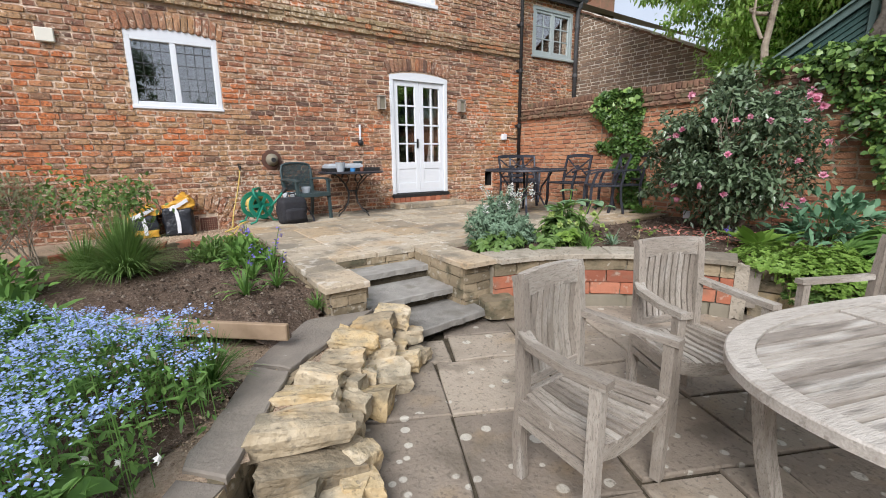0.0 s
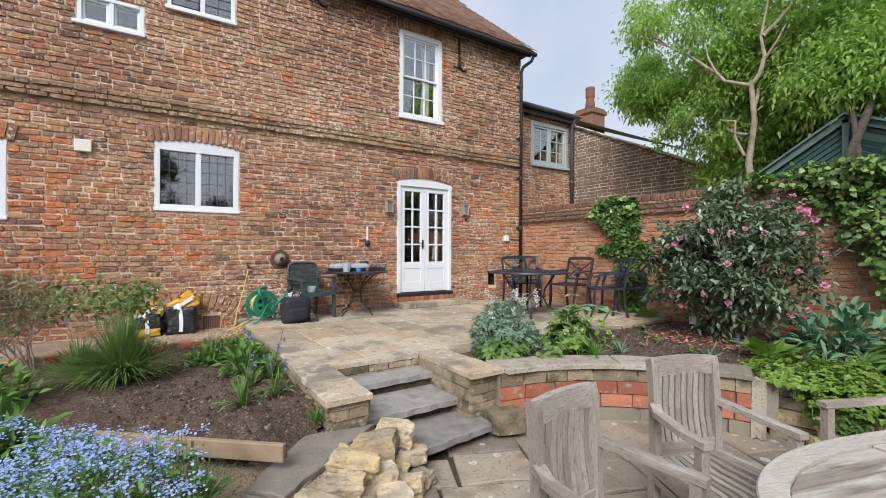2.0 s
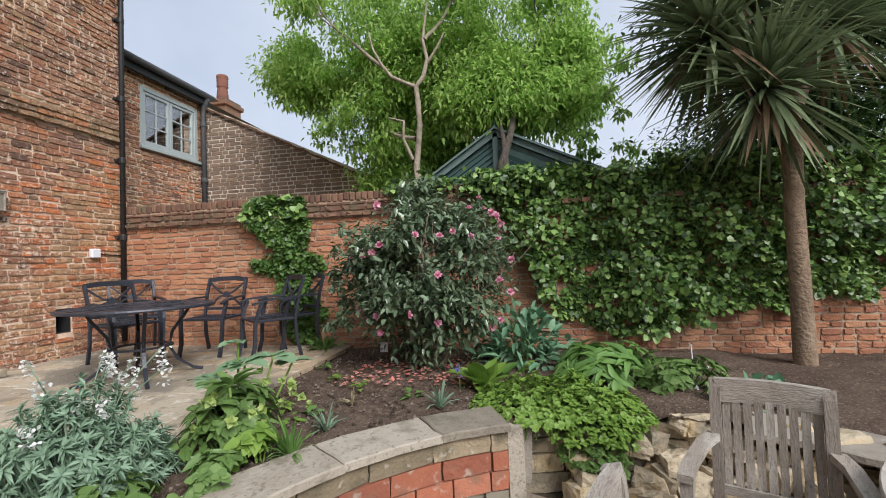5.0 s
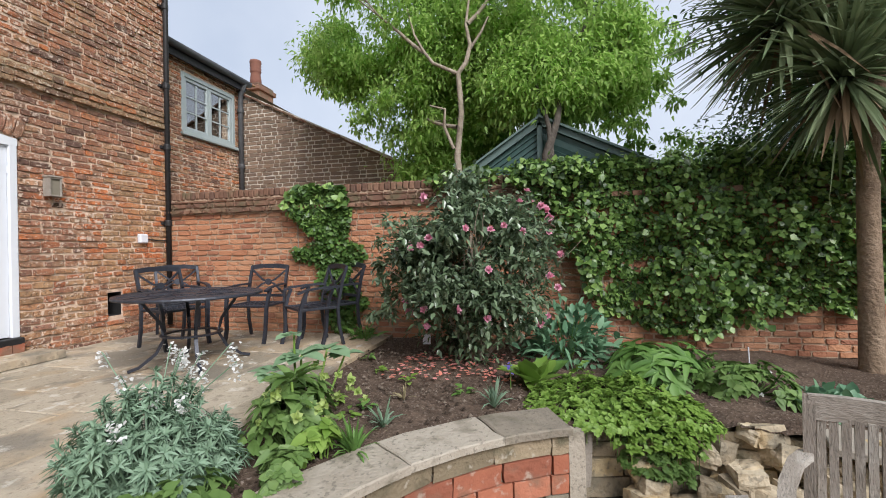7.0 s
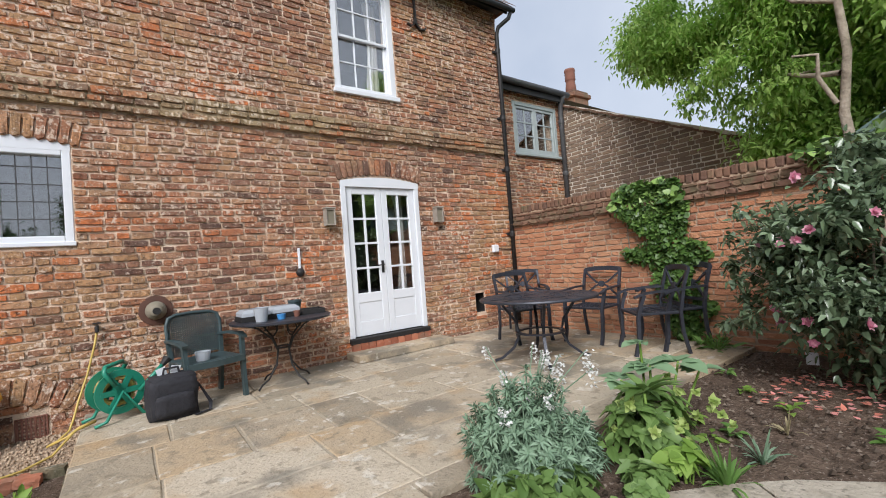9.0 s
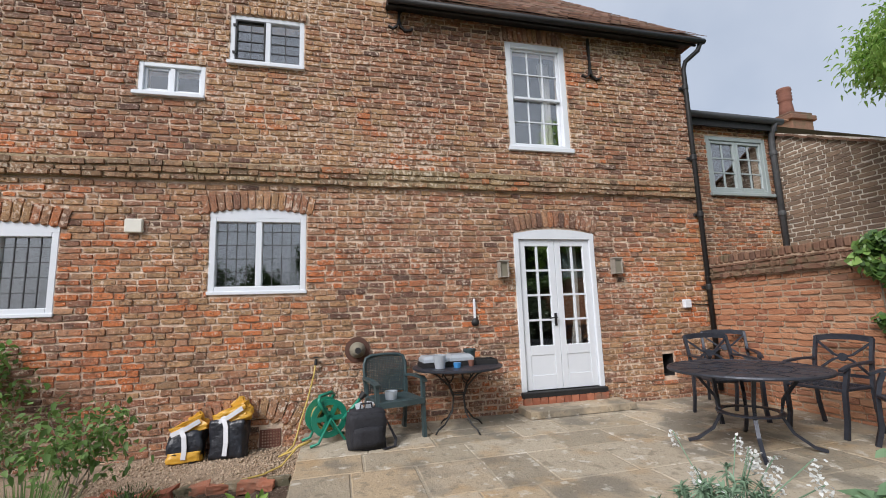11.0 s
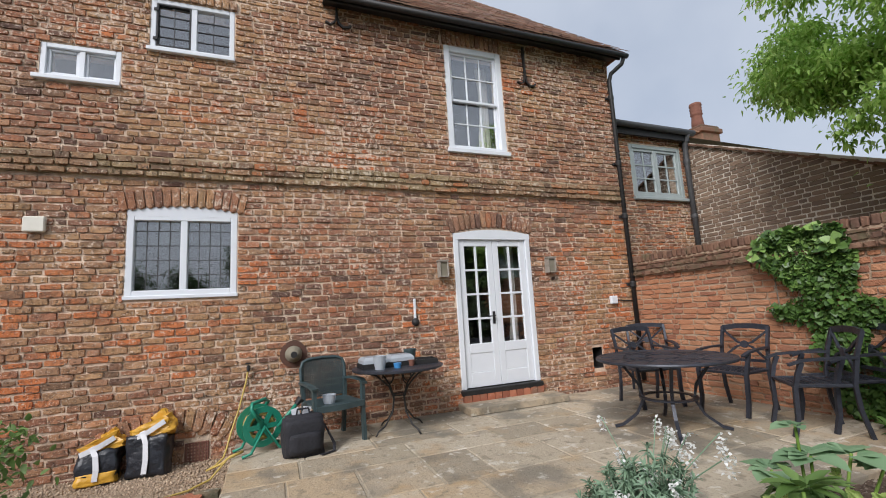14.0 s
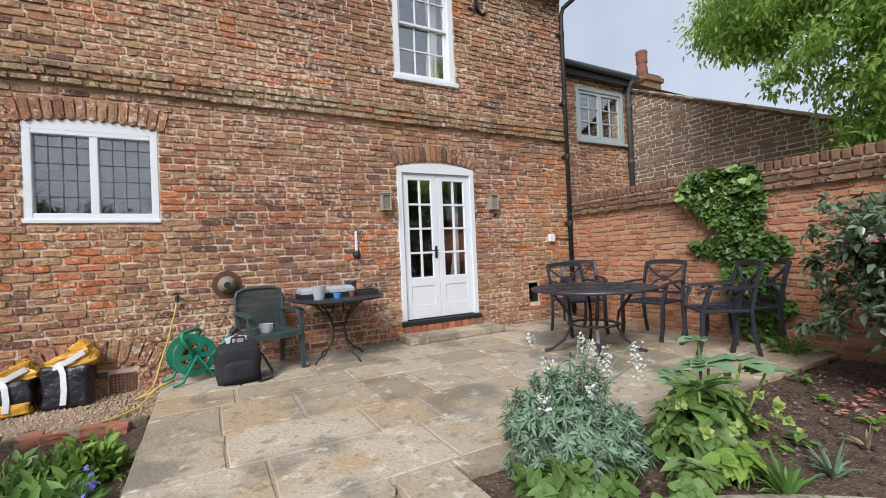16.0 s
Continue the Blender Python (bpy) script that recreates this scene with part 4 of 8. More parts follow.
def stone_face(parent, p0, p1, z0, z1, rng, material, course=0.085, thick=0.05, name="walling_stone"):
    """A dry-stone face along a straight line, stones of uneven length in rough courses."""
    p0, p1 = Vector((*p0, 0)), Vector((*p1, 0))
    d = (p1 - p0).normalized()
    out = Vector((d.y, -d.x, 0))
    z = z0
    while z < z1 - 0.02:
        h = min(course * rng.uniform(0.8, 1.3), z1 - z)
        if z1 - z - h < 0.03:
            h = z1 - z
        u, total = 0, (p1 - p0).length
        while u < total - 0.01:
            ln = min(rng.uniform(0.12, 0.34), total - u)
            if total - u - ln < 0.07:
                ln = total - u
            sh = rock(ln - 0.004, thick * 2, h - 0.004, rng.random(), 0.06, 0.86, 2)
            c = p0 + d * (u + ln / 2) - out * (thick - rng.uniform(0.018, 0.034))
            part(name, sh, material, parent, m=Matrix.Translation((c.x, c.y, z + h / 2)) @ pose(0, 0, 0, 0, 0, math.degrees(math.atan2(d.y, d.x))))
            u += ln
        z += h


pw = thing("patio_walls", "rough mossy stone walling under the patio edge", "wall", kind="structure")
stone_face(pw, (0.52, 2.93), (ST[0] - 0.03, 2.93), 0.50, TOP - 0.045, rng, M_WALLSTONE)
stone_face(pw, (0.52, 6.4), (0.52, 2.93), 0.62, TOP - 0.045, rng, M_WALLSTONE)
stone_face(pw, (ST[1] + 0.02, 2.93), (1.96, 2.93), LOW, TOP - 0.045, rng, M_WALLSTONE)
stone_face(pw, (ST[1] + 0.03, ST[2]), (ST[1] + 0.03, 2.93), LOW, TOP - 0.045, rng, M_WALLSTONE)
stone_face(pw, (ST[0] - 0.04, 2.93), (ST[0] - 0.04, ST[2]), LOW, TOP - 0.045, rng, M_WALLSTONE)
stone_face(pw, (ST[0], ST[2]), (ST[1], ST[2]), 0.5, TOP - 0.045, rng, M_WALLSTONE)
stair = thing("garden_steps", "three worn sandstone steps, recessed risers coloured dark for the shade under treads", "steps", kind="structure")
# risers take the dark joint colour as painted shade below each tread
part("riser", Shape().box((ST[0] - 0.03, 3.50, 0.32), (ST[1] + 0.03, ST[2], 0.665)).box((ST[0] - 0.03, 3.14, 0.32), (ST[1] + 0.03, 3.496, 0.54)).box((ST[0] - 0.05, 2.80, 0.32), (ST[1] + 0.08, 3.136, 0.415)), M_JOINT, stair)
for nm, ol, z in (("tread", [(ST[0] - 0.03, 3.44), (ST[1] + 0.02, 3.46), (ST[1] + 0.02, ST[2]), (ST[0] - 0.03, ST[2])], 0.715), ("tread", [(ST[0] - 0.03, 3.02), (ST[1] + 0.03, 3.07), (ST[1] + 0.03, 3.52), (ST[0] - 0.03, 3.52)], 0.59), ("tread", [(ST[0] + 0.02, 2.62), (ST[1] + 0.12, 2.72), (ST[1] + 0.14, 3.15), (ST[0] - 0.06, 3.15)], 0.46)):
    flag(stair, ol, z, rng, M_STEP, nm, 0.001, 0.055, step=0.07, amp=0.012)

# ---- curved retaining wall ----
CC, CR, A0, A1 = (1.75, 0.90), 1.95, radians(84), radians(22)
arc = lambda a, r: (CC[0] + r * math.cos(a), CC[1] + r * math.sin(a))
cw = thing("curved_wall", "curved retaining wall of stone, red brick and render with flag coping", "wall", kind="structure")
core = Shape()
n = 30
ring = [arc(A0 + (A1 - A0) * i / n, CR + 0.03) for i in range(n + 1)] + [arc(A1 + (A0 - A1) * i / n, CR + 0.26) for i in range(n + 1)]
core.prism(ring, 0.3, TOP - 0.06)
part("wall_core", core, M_STONEGREY, cw)


def arc_blocks(parent, r, z0, z1, a0, a1, lens, material, name, rng, thick=0.06, rough=0.05):
    a = a0
    while a > a1 + 0.01:
        step = min(rng.uniform(*lens) / r, a - a1)
        if a - step - a1 < 0.05:
            step = a - a1
        mid = a - step / 2
        x, y = arc(mid, r + thick / 2 - rng.uniform(0.0, 0.008))
        sh = rock(step * r - 0.007, thick, z1 - z0 - 0.007, rng.random(), rough, 0.93, 2)
        part(name, sh, material, parent, m=pose(x, y, (z0 + z1) / 2, 0, 0, math.degrees(mid) - 90))
        a -= step


arc_blocks(cw, CR, LOW - 0.02, 0.45, A0, A1, (0.5, 0.8), M_STONEGREY, "render_block", rng, rough=0.02)
arc_blocks(cw, CR, 0.45, 0.565, A0, A1, (0.2, 0.32), M_REDBRICK, "brick", rng, rough=0.03)
arc_blocks(cw, CR, 0.565, 0.68, A0, A1, (0.2, 0.32), M_REDBRICK, "brick", rng, rough=0.03)
arc_blocks(cw, CR, 0.68, TOP - 0.048, A0, A1, (0.16, 0.42), M_WALLSTONE, "walling_stone", rng, rough=0.07)
a = A0 - 0.02
while a > A1 + 0.02:
    step = min(rng.uniform(0.22, 0.34), a - A1)
    if a - step - A1 < 0.12:
        step = a - A1
    ol = [arc(a - step * k / 4 - 0.003, CR - 0.035) for k in range(5)] + [arc(a - step + step * k / 4 + 0.003 * (k == 0), CR + 0.30) for k in range(5)]
    flag(cw, ol, TOP, rng, M_COPESTONE, "coping_stone", 0.003, 0.045, step=0.1, amp=0.007)
    a -= step
# continuation past the slot, under the plants
A2 = radians(-62)
cw2 = thing("rockery_wall", "rough low stone wall running on under the plants", "wall", kind="structure")
ring = [arc(radians(19) + (A2 - radians(19)) * i / n, CR + 0.28) for i in range(n + 1)] + [arc(A2 + (radians(19) - A2) * i / n, CR + 0.5) for i in range(n + 1)]
part("wall_core", Shape().prism(ring, 0.3, TOP - 0.1), M_WALLSTONE, cw2)
for z0, z1 in ((LOW - 0.02, 0.44), (0.44, 0.56), (0.56, 0.66), (0.66, 0.76)):
    arc_blocks(cw2, CR + 0.17, z0, z1, radians(19), A2, (0.18, 0.36), M_ROCK if z0 < 0.5 else M_WALLSTONE, "walling_stone", rng, 0.12, 0.09)
for i in range(4):
    a = radians(-18 - 8 * i)
    ol = [arc(a - 0.14 * k / 3, CR + 0.0) for k in range(4)] + [arc(a - 0.14 + 0.14 * k / 3, CR + 0.4) for k in range(4)]
    flag(cw2, ol, 0.80 - 0.02 * i, rng, M_SLAB, "coping_stone", 0.01, 0.04, step=0.08, amp=0.012)
slot = thing("slot_post", "pale upright stone post beside a dark slate slip in the wall", "post")
x, y = arc(radians(20.6), CR + 0.03)
part("post", rock(0.075, 0.10, 0.47, 3, 0.05, 0.92, 3), M_COPESTONE, slot, m=pose(x, y, LOW + 0.235, 0, 3, 20))
x, y = arc(radians(18.6), CR + 0.09)
part("slate", rock(0.11, 0.035, 0.36, 5, 0.05, 0.92, 3), M_SLAB, slot, "dark slate slip", m=pose(x, y, LOW + 0.28, 0, -3, 110))

# ---- bed by the garden wall ----
bed = Shape()
grid = {}


def in_bed(x, y):
    r = math.hypot(x - CC[0], y - CC[1])
    return x < CORNER + 0.02 and y < 3.72 and r > CR + 0.12 and (x > 1.97)


for i in range(120):
    for j in range(200):
        x, y = 1.9 + i * 0.035, 3.75 - j * 0.05
        grid[i, j] = (x, y, BED - 0.005 + 0.03 * noise.noise((x * 1.6, y * 1.6, 0)) + 0.025 * noise.noise((x * 7, y * 7, 3)) + 0.012 * noise.noise((x * 22, y * 22, 3)) - (0.06 * max(0, min(1, (0.4 - y) / 1.6)) if y < 0.4 else 0))
idx = {}
for i in range(119):
    for j in range(199):
        x, y = 1.9 + (i + 0.5) * 0.035, 3.75 - (j + 0.5) * 0.05
        if in_bed(x, y):
            q = []
            for k in ((i, j), (i, j + 1), (i + 1, j + 1), (i + 1, j)):
                if k not in idx:
                    idx[k] = len(bed.v)
                    bed.v.append(grid[k])
                q.append(idx[k])
            bed.f.append(tuple(q))
tagged(part("soil_bed", bed, M_SOIL, smooth=True), "dark crumbly soil of the raised flower bed", "soil", kind="structure")

# ---- lower terrace flags, laid askew ----
lower = thing("lower_terrace", "sunken terrace of large worn sandstone flags with lichen spots", "terrace", kind="structure")
part("bedding", Shape().box((-3.0, -6, 0.25), (5.0, 3.4, LOW - 0.022)), M_JOINT, lower)
rng = random.Random(23)
rects = []
ashlar(-4.2, -6.0, 4.2, 3.6, rng, 1.05, 0.34, rects)
TM = pose(0.76, 2.21, 0, 0, 0, -24)
for a_, b_, c_, d_ in rects:
    gp = rng.uniform(0.006, 0.014)
    ol = [TM @ Vector((x, y - 2.4, 0)) for x, y in ((a_ + gp, b_ + gp), (c_ - gp, b_ + gp), (c_ - gp, d_ - gp), (a_ + gp, d_ - gp))]
    cx, cy = sum(p.x for p in ol) / 4, sum(p.y for p in ol) / 4
    side = (cx - 0.78) * 1.36 - (cy - 2.99) * 1.11
    if math.hypot(cx - CC[0], cy - CC[1]) < CR + 0.25 and (cx > 0.6 or side > 0.0) and cy < 2.95 or (cy < 1.0 and side > 0.3 and cx < 3.6 and cy > -5):
        flag(lower, [(p.x, p.y) for p in ol], LOW, rng, M_FLAGLOW, tilt=0.004, step=0.22, amp=0.012)

# ---- left garden: soil, gravel and the low wall with slabs ----
def sheet(name, outline_test, x0, x1, y0, y1, z, mat_, label, cat, amp=0.02, step=0.06):
    sh, ix = Shape(), {}
    nxx, nyy = int((x1 - x0) / step), int((y1 - y0) / step)
    for i in range(nxx):
        for j in range(nyy):
            cx, cy = x0 + (i + 0.5) * step, y0 + (j + 0.5) * step
            if outline_test(cx, cy):
                q = []
                for k in ((i, j), (i + 1, j), (i + 1, j + 1), (i, j + 1)):
                    if k not in ix:
                        x, y = x0 + k[0] * step, y0 + k[1] * step
                        ix[k] = len(sh.v)
                        sh.v.append((x, y, (z(x, y) if callable(z) else z) + amp * noise.noise((x * 2, y * 2, 5)) + amp * 0.8 * noise.noise((x * 9, y * 9, 1)) + amp * 0.4 * noise.noise((x * 25, y * 25, 1))))
                    q.append(ix[k])
                sh.f.append(tuple(q))
    return tagged(part(name, sh, mat_, smooth=True), label, cat, kind="structure")


left_of = lambda x, y: (x - 0.78) * 1.36 - (y - 2.99) * 1.11 < 0.0 or y > 2.99
sheet("gravel_path", lambda x, y: x < 0.56 and left_of(x, y), -6, 0.6, 0.3, 6.92, 0.575, M_GRAVEL, "tan pea gravel path among the beds", "gravel", 0.012)
board_side = lambda x, y: y > 2.53 + (0.13 - x) * 0.86
sheet("soil_left", lambda x, y: -2.6 < x < 0.53 and board_side(x, y) and (y > 3.02 or y - 2.60 > 1.09 * (x - 0.10)) and y < 5.95, -3, 0.56, 2.4, 6.2, lambda x, y: 0.715 - 0.13 * max(0.0, 1 - max(0.0, max(y - 2.94, (y - 2.60 - 1.09 * (x - 0.10)) / 1.48)) / 0.28), M_SOIL, "dark soil of the planted bed beside the patio", "soil", 0.03, 0.03)
sheet("gravel_house", lambda x, y: x < 0.55 and y > 5.75, -7, 0.6, 5.6, 6.92, 0.725, M_GRAVEL, "tan pea gravel strip along the house", "gravel", 0.008)
sheet("soil_flowers", lambda x, y: left_of(x + 0.38, y) and not board_side(x + 0.25, y + 0.25), -4, 0.2, 0.3, 4.6, 0.59, M_SOIL, "dark soil under the blue flowers", "soil", 0.02, 0.03)

# ---- windows and doors ----
FY = HOUSE + 0.03   # front of the joinery


def pane(parent, x0, x1, z0, z1, y):
    ob = part("pane", Shape().box((x0, y, z0), (x1, y + 0.005, z1)), M_GLASS, parent)
    ob.visible_shadow = False
    return ob


def arched_head(x0, x1, z, rise, y0, y1, drop):
    """A frame head with a gently arched top."""
    n, vs = 12, []
    for y in (y0, y1):
        for i in range(n + 1):
            t = i / n
            vs.append((x0 + (x1 - x0) * t, y, z + rise * (1 - (2 * t - 1) ** 2)))
        vs += [(x1, y, z - drop), (x0, y, z - drop)]
    k = n + 3
    fs = [tuple(range(k))[::-1], tuple(range(k, 2 * k))] + [(i, (i + 1) % k, k + (i + 1) % k, k + i) for i in range(k)]
    return Shape().add(vs, [f[::-1] if len(f) > 4 else f for f in fs])


def frame_rect(sh, x0, x1, z0, z1, w, y0, y1, ch=0.006, bottom=None):
    b = bottom or w
    sh.box((x0, y0, z0), (x0 + w, y1, z1), ch=ch).box((x1 - w, y0, z0), (x1, y1, z1), ch=ch)
    sh.box((x0 + w, y0, z1 - w), (x1 - w, y1, z1), ch=ch).box((x0 + w, y0, z0), (x1 - w, y1, z0 + b), ch=ch)
    return sh


def lattice(parent, x0, x1, z0, z1, nx, nz, y, w, material, name="glazing_bar", deep=0.022):
    for i in range(1, nx):
        x = x0 + (x1 - x0) * i / nx
        part(name, Shape().box((x - w / 2, y - deep / 2, z0), (x + w / 2, y + deep / 2, z1)), material, parent)
    for i in range(1, nz):
        z = z0 + (z1 - z0) * i / nz
        part(name, Shape().box((x0, y - deep / 2 - 0.001, z - w / 2), (x1, y + deep / 2 + 0.001, z + w / 2)), material, parent)


def leaded_window(name, r, label):
    x0, x1, z0, z1 = r
    w = thing(name, label, "window", kind="structure")
    part("window_frame", frame_rect(Shape(), x0, x1, z0, z1 - 0.05, 0.065, FY - 0.035, FY + 0.06), M_WHITE, w)
    part("frame_head", arched_head(x0, x1, z1 - 0.01, 0.055, FY - 0.037, FY + 0.06, 0.06), M_WHITE, w)
    mid = (x0 + x1) / 2
    part("mullion", Shape().box((mid - 0.033, FY - 0.03, z0 + 0.065), (mid + 0.033, FY + 0.055, z1 - 0.07), ch=0.006), M_WHITE, w)
    part("window_sill", Shape().box((x0 - 0.012, FY - 0.055, z0 - 0.028), (x1 + 0.012, FY + 0.06, z0 + 0.012), ch=0.006), M_WHITE, w)
    for a, b in ((x0 + 0.065, mid - 0.033), (mid + 0.033, x1 - 0.065)):
        pane(w, a, b, z0 + 0.065, z1 - 0.065, FY + 0.02)
        lattice(w, a, b, z0 + 0.065, z1 - 0.065, 4, 5, FY + 0.016, 0.007, M_LEAD, "lead", 0.008)
    return w


leaded_window("window_1", W1, "white casement window with leaded lights and arched head")
leaded_window("window_2", W0, "white leaded casement window at the far end of the house")
w3 = thing("window_3", "small white two-light window high in the brick wall", "window", kind="structure")
x0, x1, z0, z1 = W3
part("window_frame", frame_rect(Shape(), x0, x1, z0, z1, 0.05, FY - 0.03, FY + 0.06), M_WHITE, w3)
mid = (x0 + x1) / 2
part("mullion", Shape().box((mid - 0.025, FY - 0.02, z0 + 0.05), (mid + 0.025, FY + 0.05, z1 - 0.05), ch=0.005), M_WHITE, w3)
part("window_sill", Shape().box((x0 - 0.04, FY - 0.09, z0 - 0.035), (x1 + 0.01, FY + 0.05, z0 + 0.012), ch=0.006), M_WHITE, w3)
part("casement", frame_rect(Shape(), x0 + 0.05, mid - 0.025, z0 + 0.05, z1 - 0.05, 0.03, FY, FY + 0.04), M_WHITE, w3)
part("casement", frame_rect(Shape(), mid + 0.025, x1 - 0.05, z0 + 0.05, z1 - 0.05, 0.025, FY + 0.005, FY + 0.04), M_WHITE, w3)
for a, b in ((x0 + 0.08, mid - 0.055), (mid + 0.05, x1 - 0.075)):
    pane(w3, a, b, z0 + 0.075, z1 - 0.075, FY + 0.02)
w4 = thing("window_4", "white window with one black iron casement and leaded lights", "window", kind="structure")
x0, x1, z0, z1 = W4
mid = (x0 + x1) / 2
part("window_frame", frame_rect(Shape(), x0, x1, z0, z1, 0.055, FY - 0.03, FY + 0.06), M_WHITE, w4)
part("mullion", Shape().box((mid - 0.03, FY - 0.025, z0 + 0.055), (mid + 0.03, FY + 0.05, z1 - 0.055), ch=0.005), M_WHITE, w4)
part("window_sill", Shape().box((x0 - 0.02, FY - 0.09, z0 - 0.035), (x1 + 0.01, FY + 0.05, z0 + 0.012), ch=0.006), M_WHITE, w4)
part("casement", frame_rect(Shape(), x0 + 0.055, mid - 0.03, z0 + 0.055, z1 - 0.055, 0.018, FY - 0.03, FY + 0.02, 0.003), M_IRON, w4, "black iron casement")
part("hinge", Shape().box((x0 + 0.03, FY - 0.045, z0 + 0.12), (x0 + 0.07, FY - 0.03, z0 + 0.15)).box((x0 + 0.03, FY - 0.045, z1 - 0.15), (x0 + 0.07, FY - 0.03, z1 - 0.12)), M_IRON, w4, "black hinges")
for a, b in ((x0 + 0.07, mid - 0.045), (mid + 0.03, x1 - 0.055)):
    pane(w4, a, b, z0 + 0.07, z1 - 0.07, FY + 0.01)
    lattice(w4, a, b, z0 + 0.06, z1 - 0.06, 2, 4, FY + 0.004, 0.007, M_LEAD, "lead", 0.008)
ws = thing("window_5", "tall white sash window of twelve panes with a curtain", "window", kind="structure")
x0, x1, z0, z1 = SASH
part("window_frame", frame_rect(Shape(), x0, x1, z0, z1, 0.085, FY - 0.03, FY + 0.08), M_WHITE, ws)
part("window_sill", Shape().box((x0 - 0.03, FY - 0.08, z0 - 0.03), (x1 + 0.03, FY + 0.04, z0 + 0.035), ch=0.008), M_WHITE, ws)
zm = z0 + (z1 - z0) * 0.49
for nm, a, b, y in (("upper_sash", zm - 0.02, z1 - 0.085, FY + 0.005), ("lower_sash", z0 + 0.085, zm + 0.02, FY + 0.045)):
    s = part(nm, frame_rect(Shape(), x0 + 0.085, x1 - 0.085, a, b, 0.035, y, y + 0.035, 0.004), M_WHITE, ws)
    pane(s, x0 + 0.12, x1 - 0.12, a + 0.035, b - 0.035, y + 0.015)
    lattice(s, x0 + 0.12, x1 - 0.12, a + 0.035, b - 0.035, 3, 2, y + 0.012, 0.016, M_WHITE)


def curtain(name, x0, x1, z0, z1, y, label, taper=0.0):
    sh, n = Shape(), 26
    for i in range(n + 1):
        t = i / n
        for k in range(9):
            s = k / 8
            x = x0 + (x1 - x0) * t
            x = x1 - (x1 - x) * (1 - taper * math.sin(math.pi * min(1, 1.3 * (1 - s))))
            sh.v.append((x, y + 0.02 * math.sin(t * 22) + 0.006 * math.sin(t * 51 + s * 3), z0 + (z1 - z0) * s))
    sh.f = [(i * 9 + k, i * 9 + 9 + k, i * 9 + 10 + k, i * 9 + 1 + k) for i in range(n) for k in range(8)]
    return solid(name, sh, M_CURTAIN, label, "curtain", smooth=True)


curtain("curtain", 3.72, 3.92, 4.22, 5.7, HOUSE + 0.36, "pale curtain hanging inside the sash window", 0.25)
curtain("curtain", 3.98, 4.14, 1.2, 2.98, HOUSE + 0.36, "pale curtain tied back inside the french door", 0.45)
gws = thing("window_6", "grey-green painted casement window of twelve small panes", "window", Matrix.Translation((0, EXT_Y - HOUSE, 0)), kind="structure")
x0, x1, z0, z1 = GW
part("window_frame", frame_rect(Shape(), x0, x1, z0, z1, 0.075, FY - 0.04, FY + 0.06), M_GREYPAINT, gws)
part("window_sill", Shape().box((x0 - 0.03, FY - 0.1, z0 - 0.04), (x1 + 0.03, FY + 0.04, z0 + 0.02), ch=0.008), M_GREYPAINT, gws)
mid = (x0 + x1) / 2
for a, b in ((x0 + 0.075, mid - 0.004), (mid + 0.004, x1 - 0.075)):
    c = part("casement", frame_rect(Shape(), a, b, z0 + 0.075, z1 - 0.075, 0.055, FY - 0.02, FY + 0.03), M_GREYPAINT, gws)
    pane(c, a + 0.055, b - 0.055, z0 + 0.13, z1 - 0.13, FY + 0.01)
    lattice(c, a + 0.055, b - 0.055, z0 + 0.13, z1 - 0.13, 2, 3, FY + 0.005, 0.022, M_GREYPAINT)
# extension room, with the same near-black walls in place of indoor shade
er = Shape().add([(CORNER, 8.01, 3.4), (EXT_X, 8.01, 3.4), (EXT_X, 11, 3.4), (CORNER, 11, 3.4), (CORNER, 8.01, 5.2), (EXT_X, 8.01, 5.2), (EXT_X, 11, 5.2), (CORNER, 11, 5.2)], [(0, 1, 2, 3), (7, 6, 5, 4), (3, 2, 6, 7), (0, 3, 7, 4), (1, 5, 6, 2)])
tagged(part("room_walls", er, M_ROOM), "plain room behind the extension window, indoor shade put into near-black walls", "wall", kind="structure")

dr = thing("door_1", "white glazed french doors under a shallow brick arch", "door", kind="structure")
x0, x1, z0, z1 = DOOR
part("door_frame", Shape().box((x0, FY - 0.05, z0 + 0.05), (x0 + 0.07, FY + 0.06, z1), ch=0.006).box((x1 - 0.07, FY - 0.05, z0 + 0.05), (x1, FY + 0.06, z1), ch=0.006), M_WHITE, dr)
part("frame_head", arched_head(x0, x1, z1 - 0.01, 0.06, FY - 0.052, FY + 0.06, 0.07), M_WHITE, dr)
part("threshold", Shape().box((x0 - 0.01, FY - 0.10, z0 - 0.02), (x1 + 0.01, FY + 0.07, z0 + 0.05), ch=0.008), M_IRON, dr, "black painted threshold")
mid = (x0 + x1) / 2
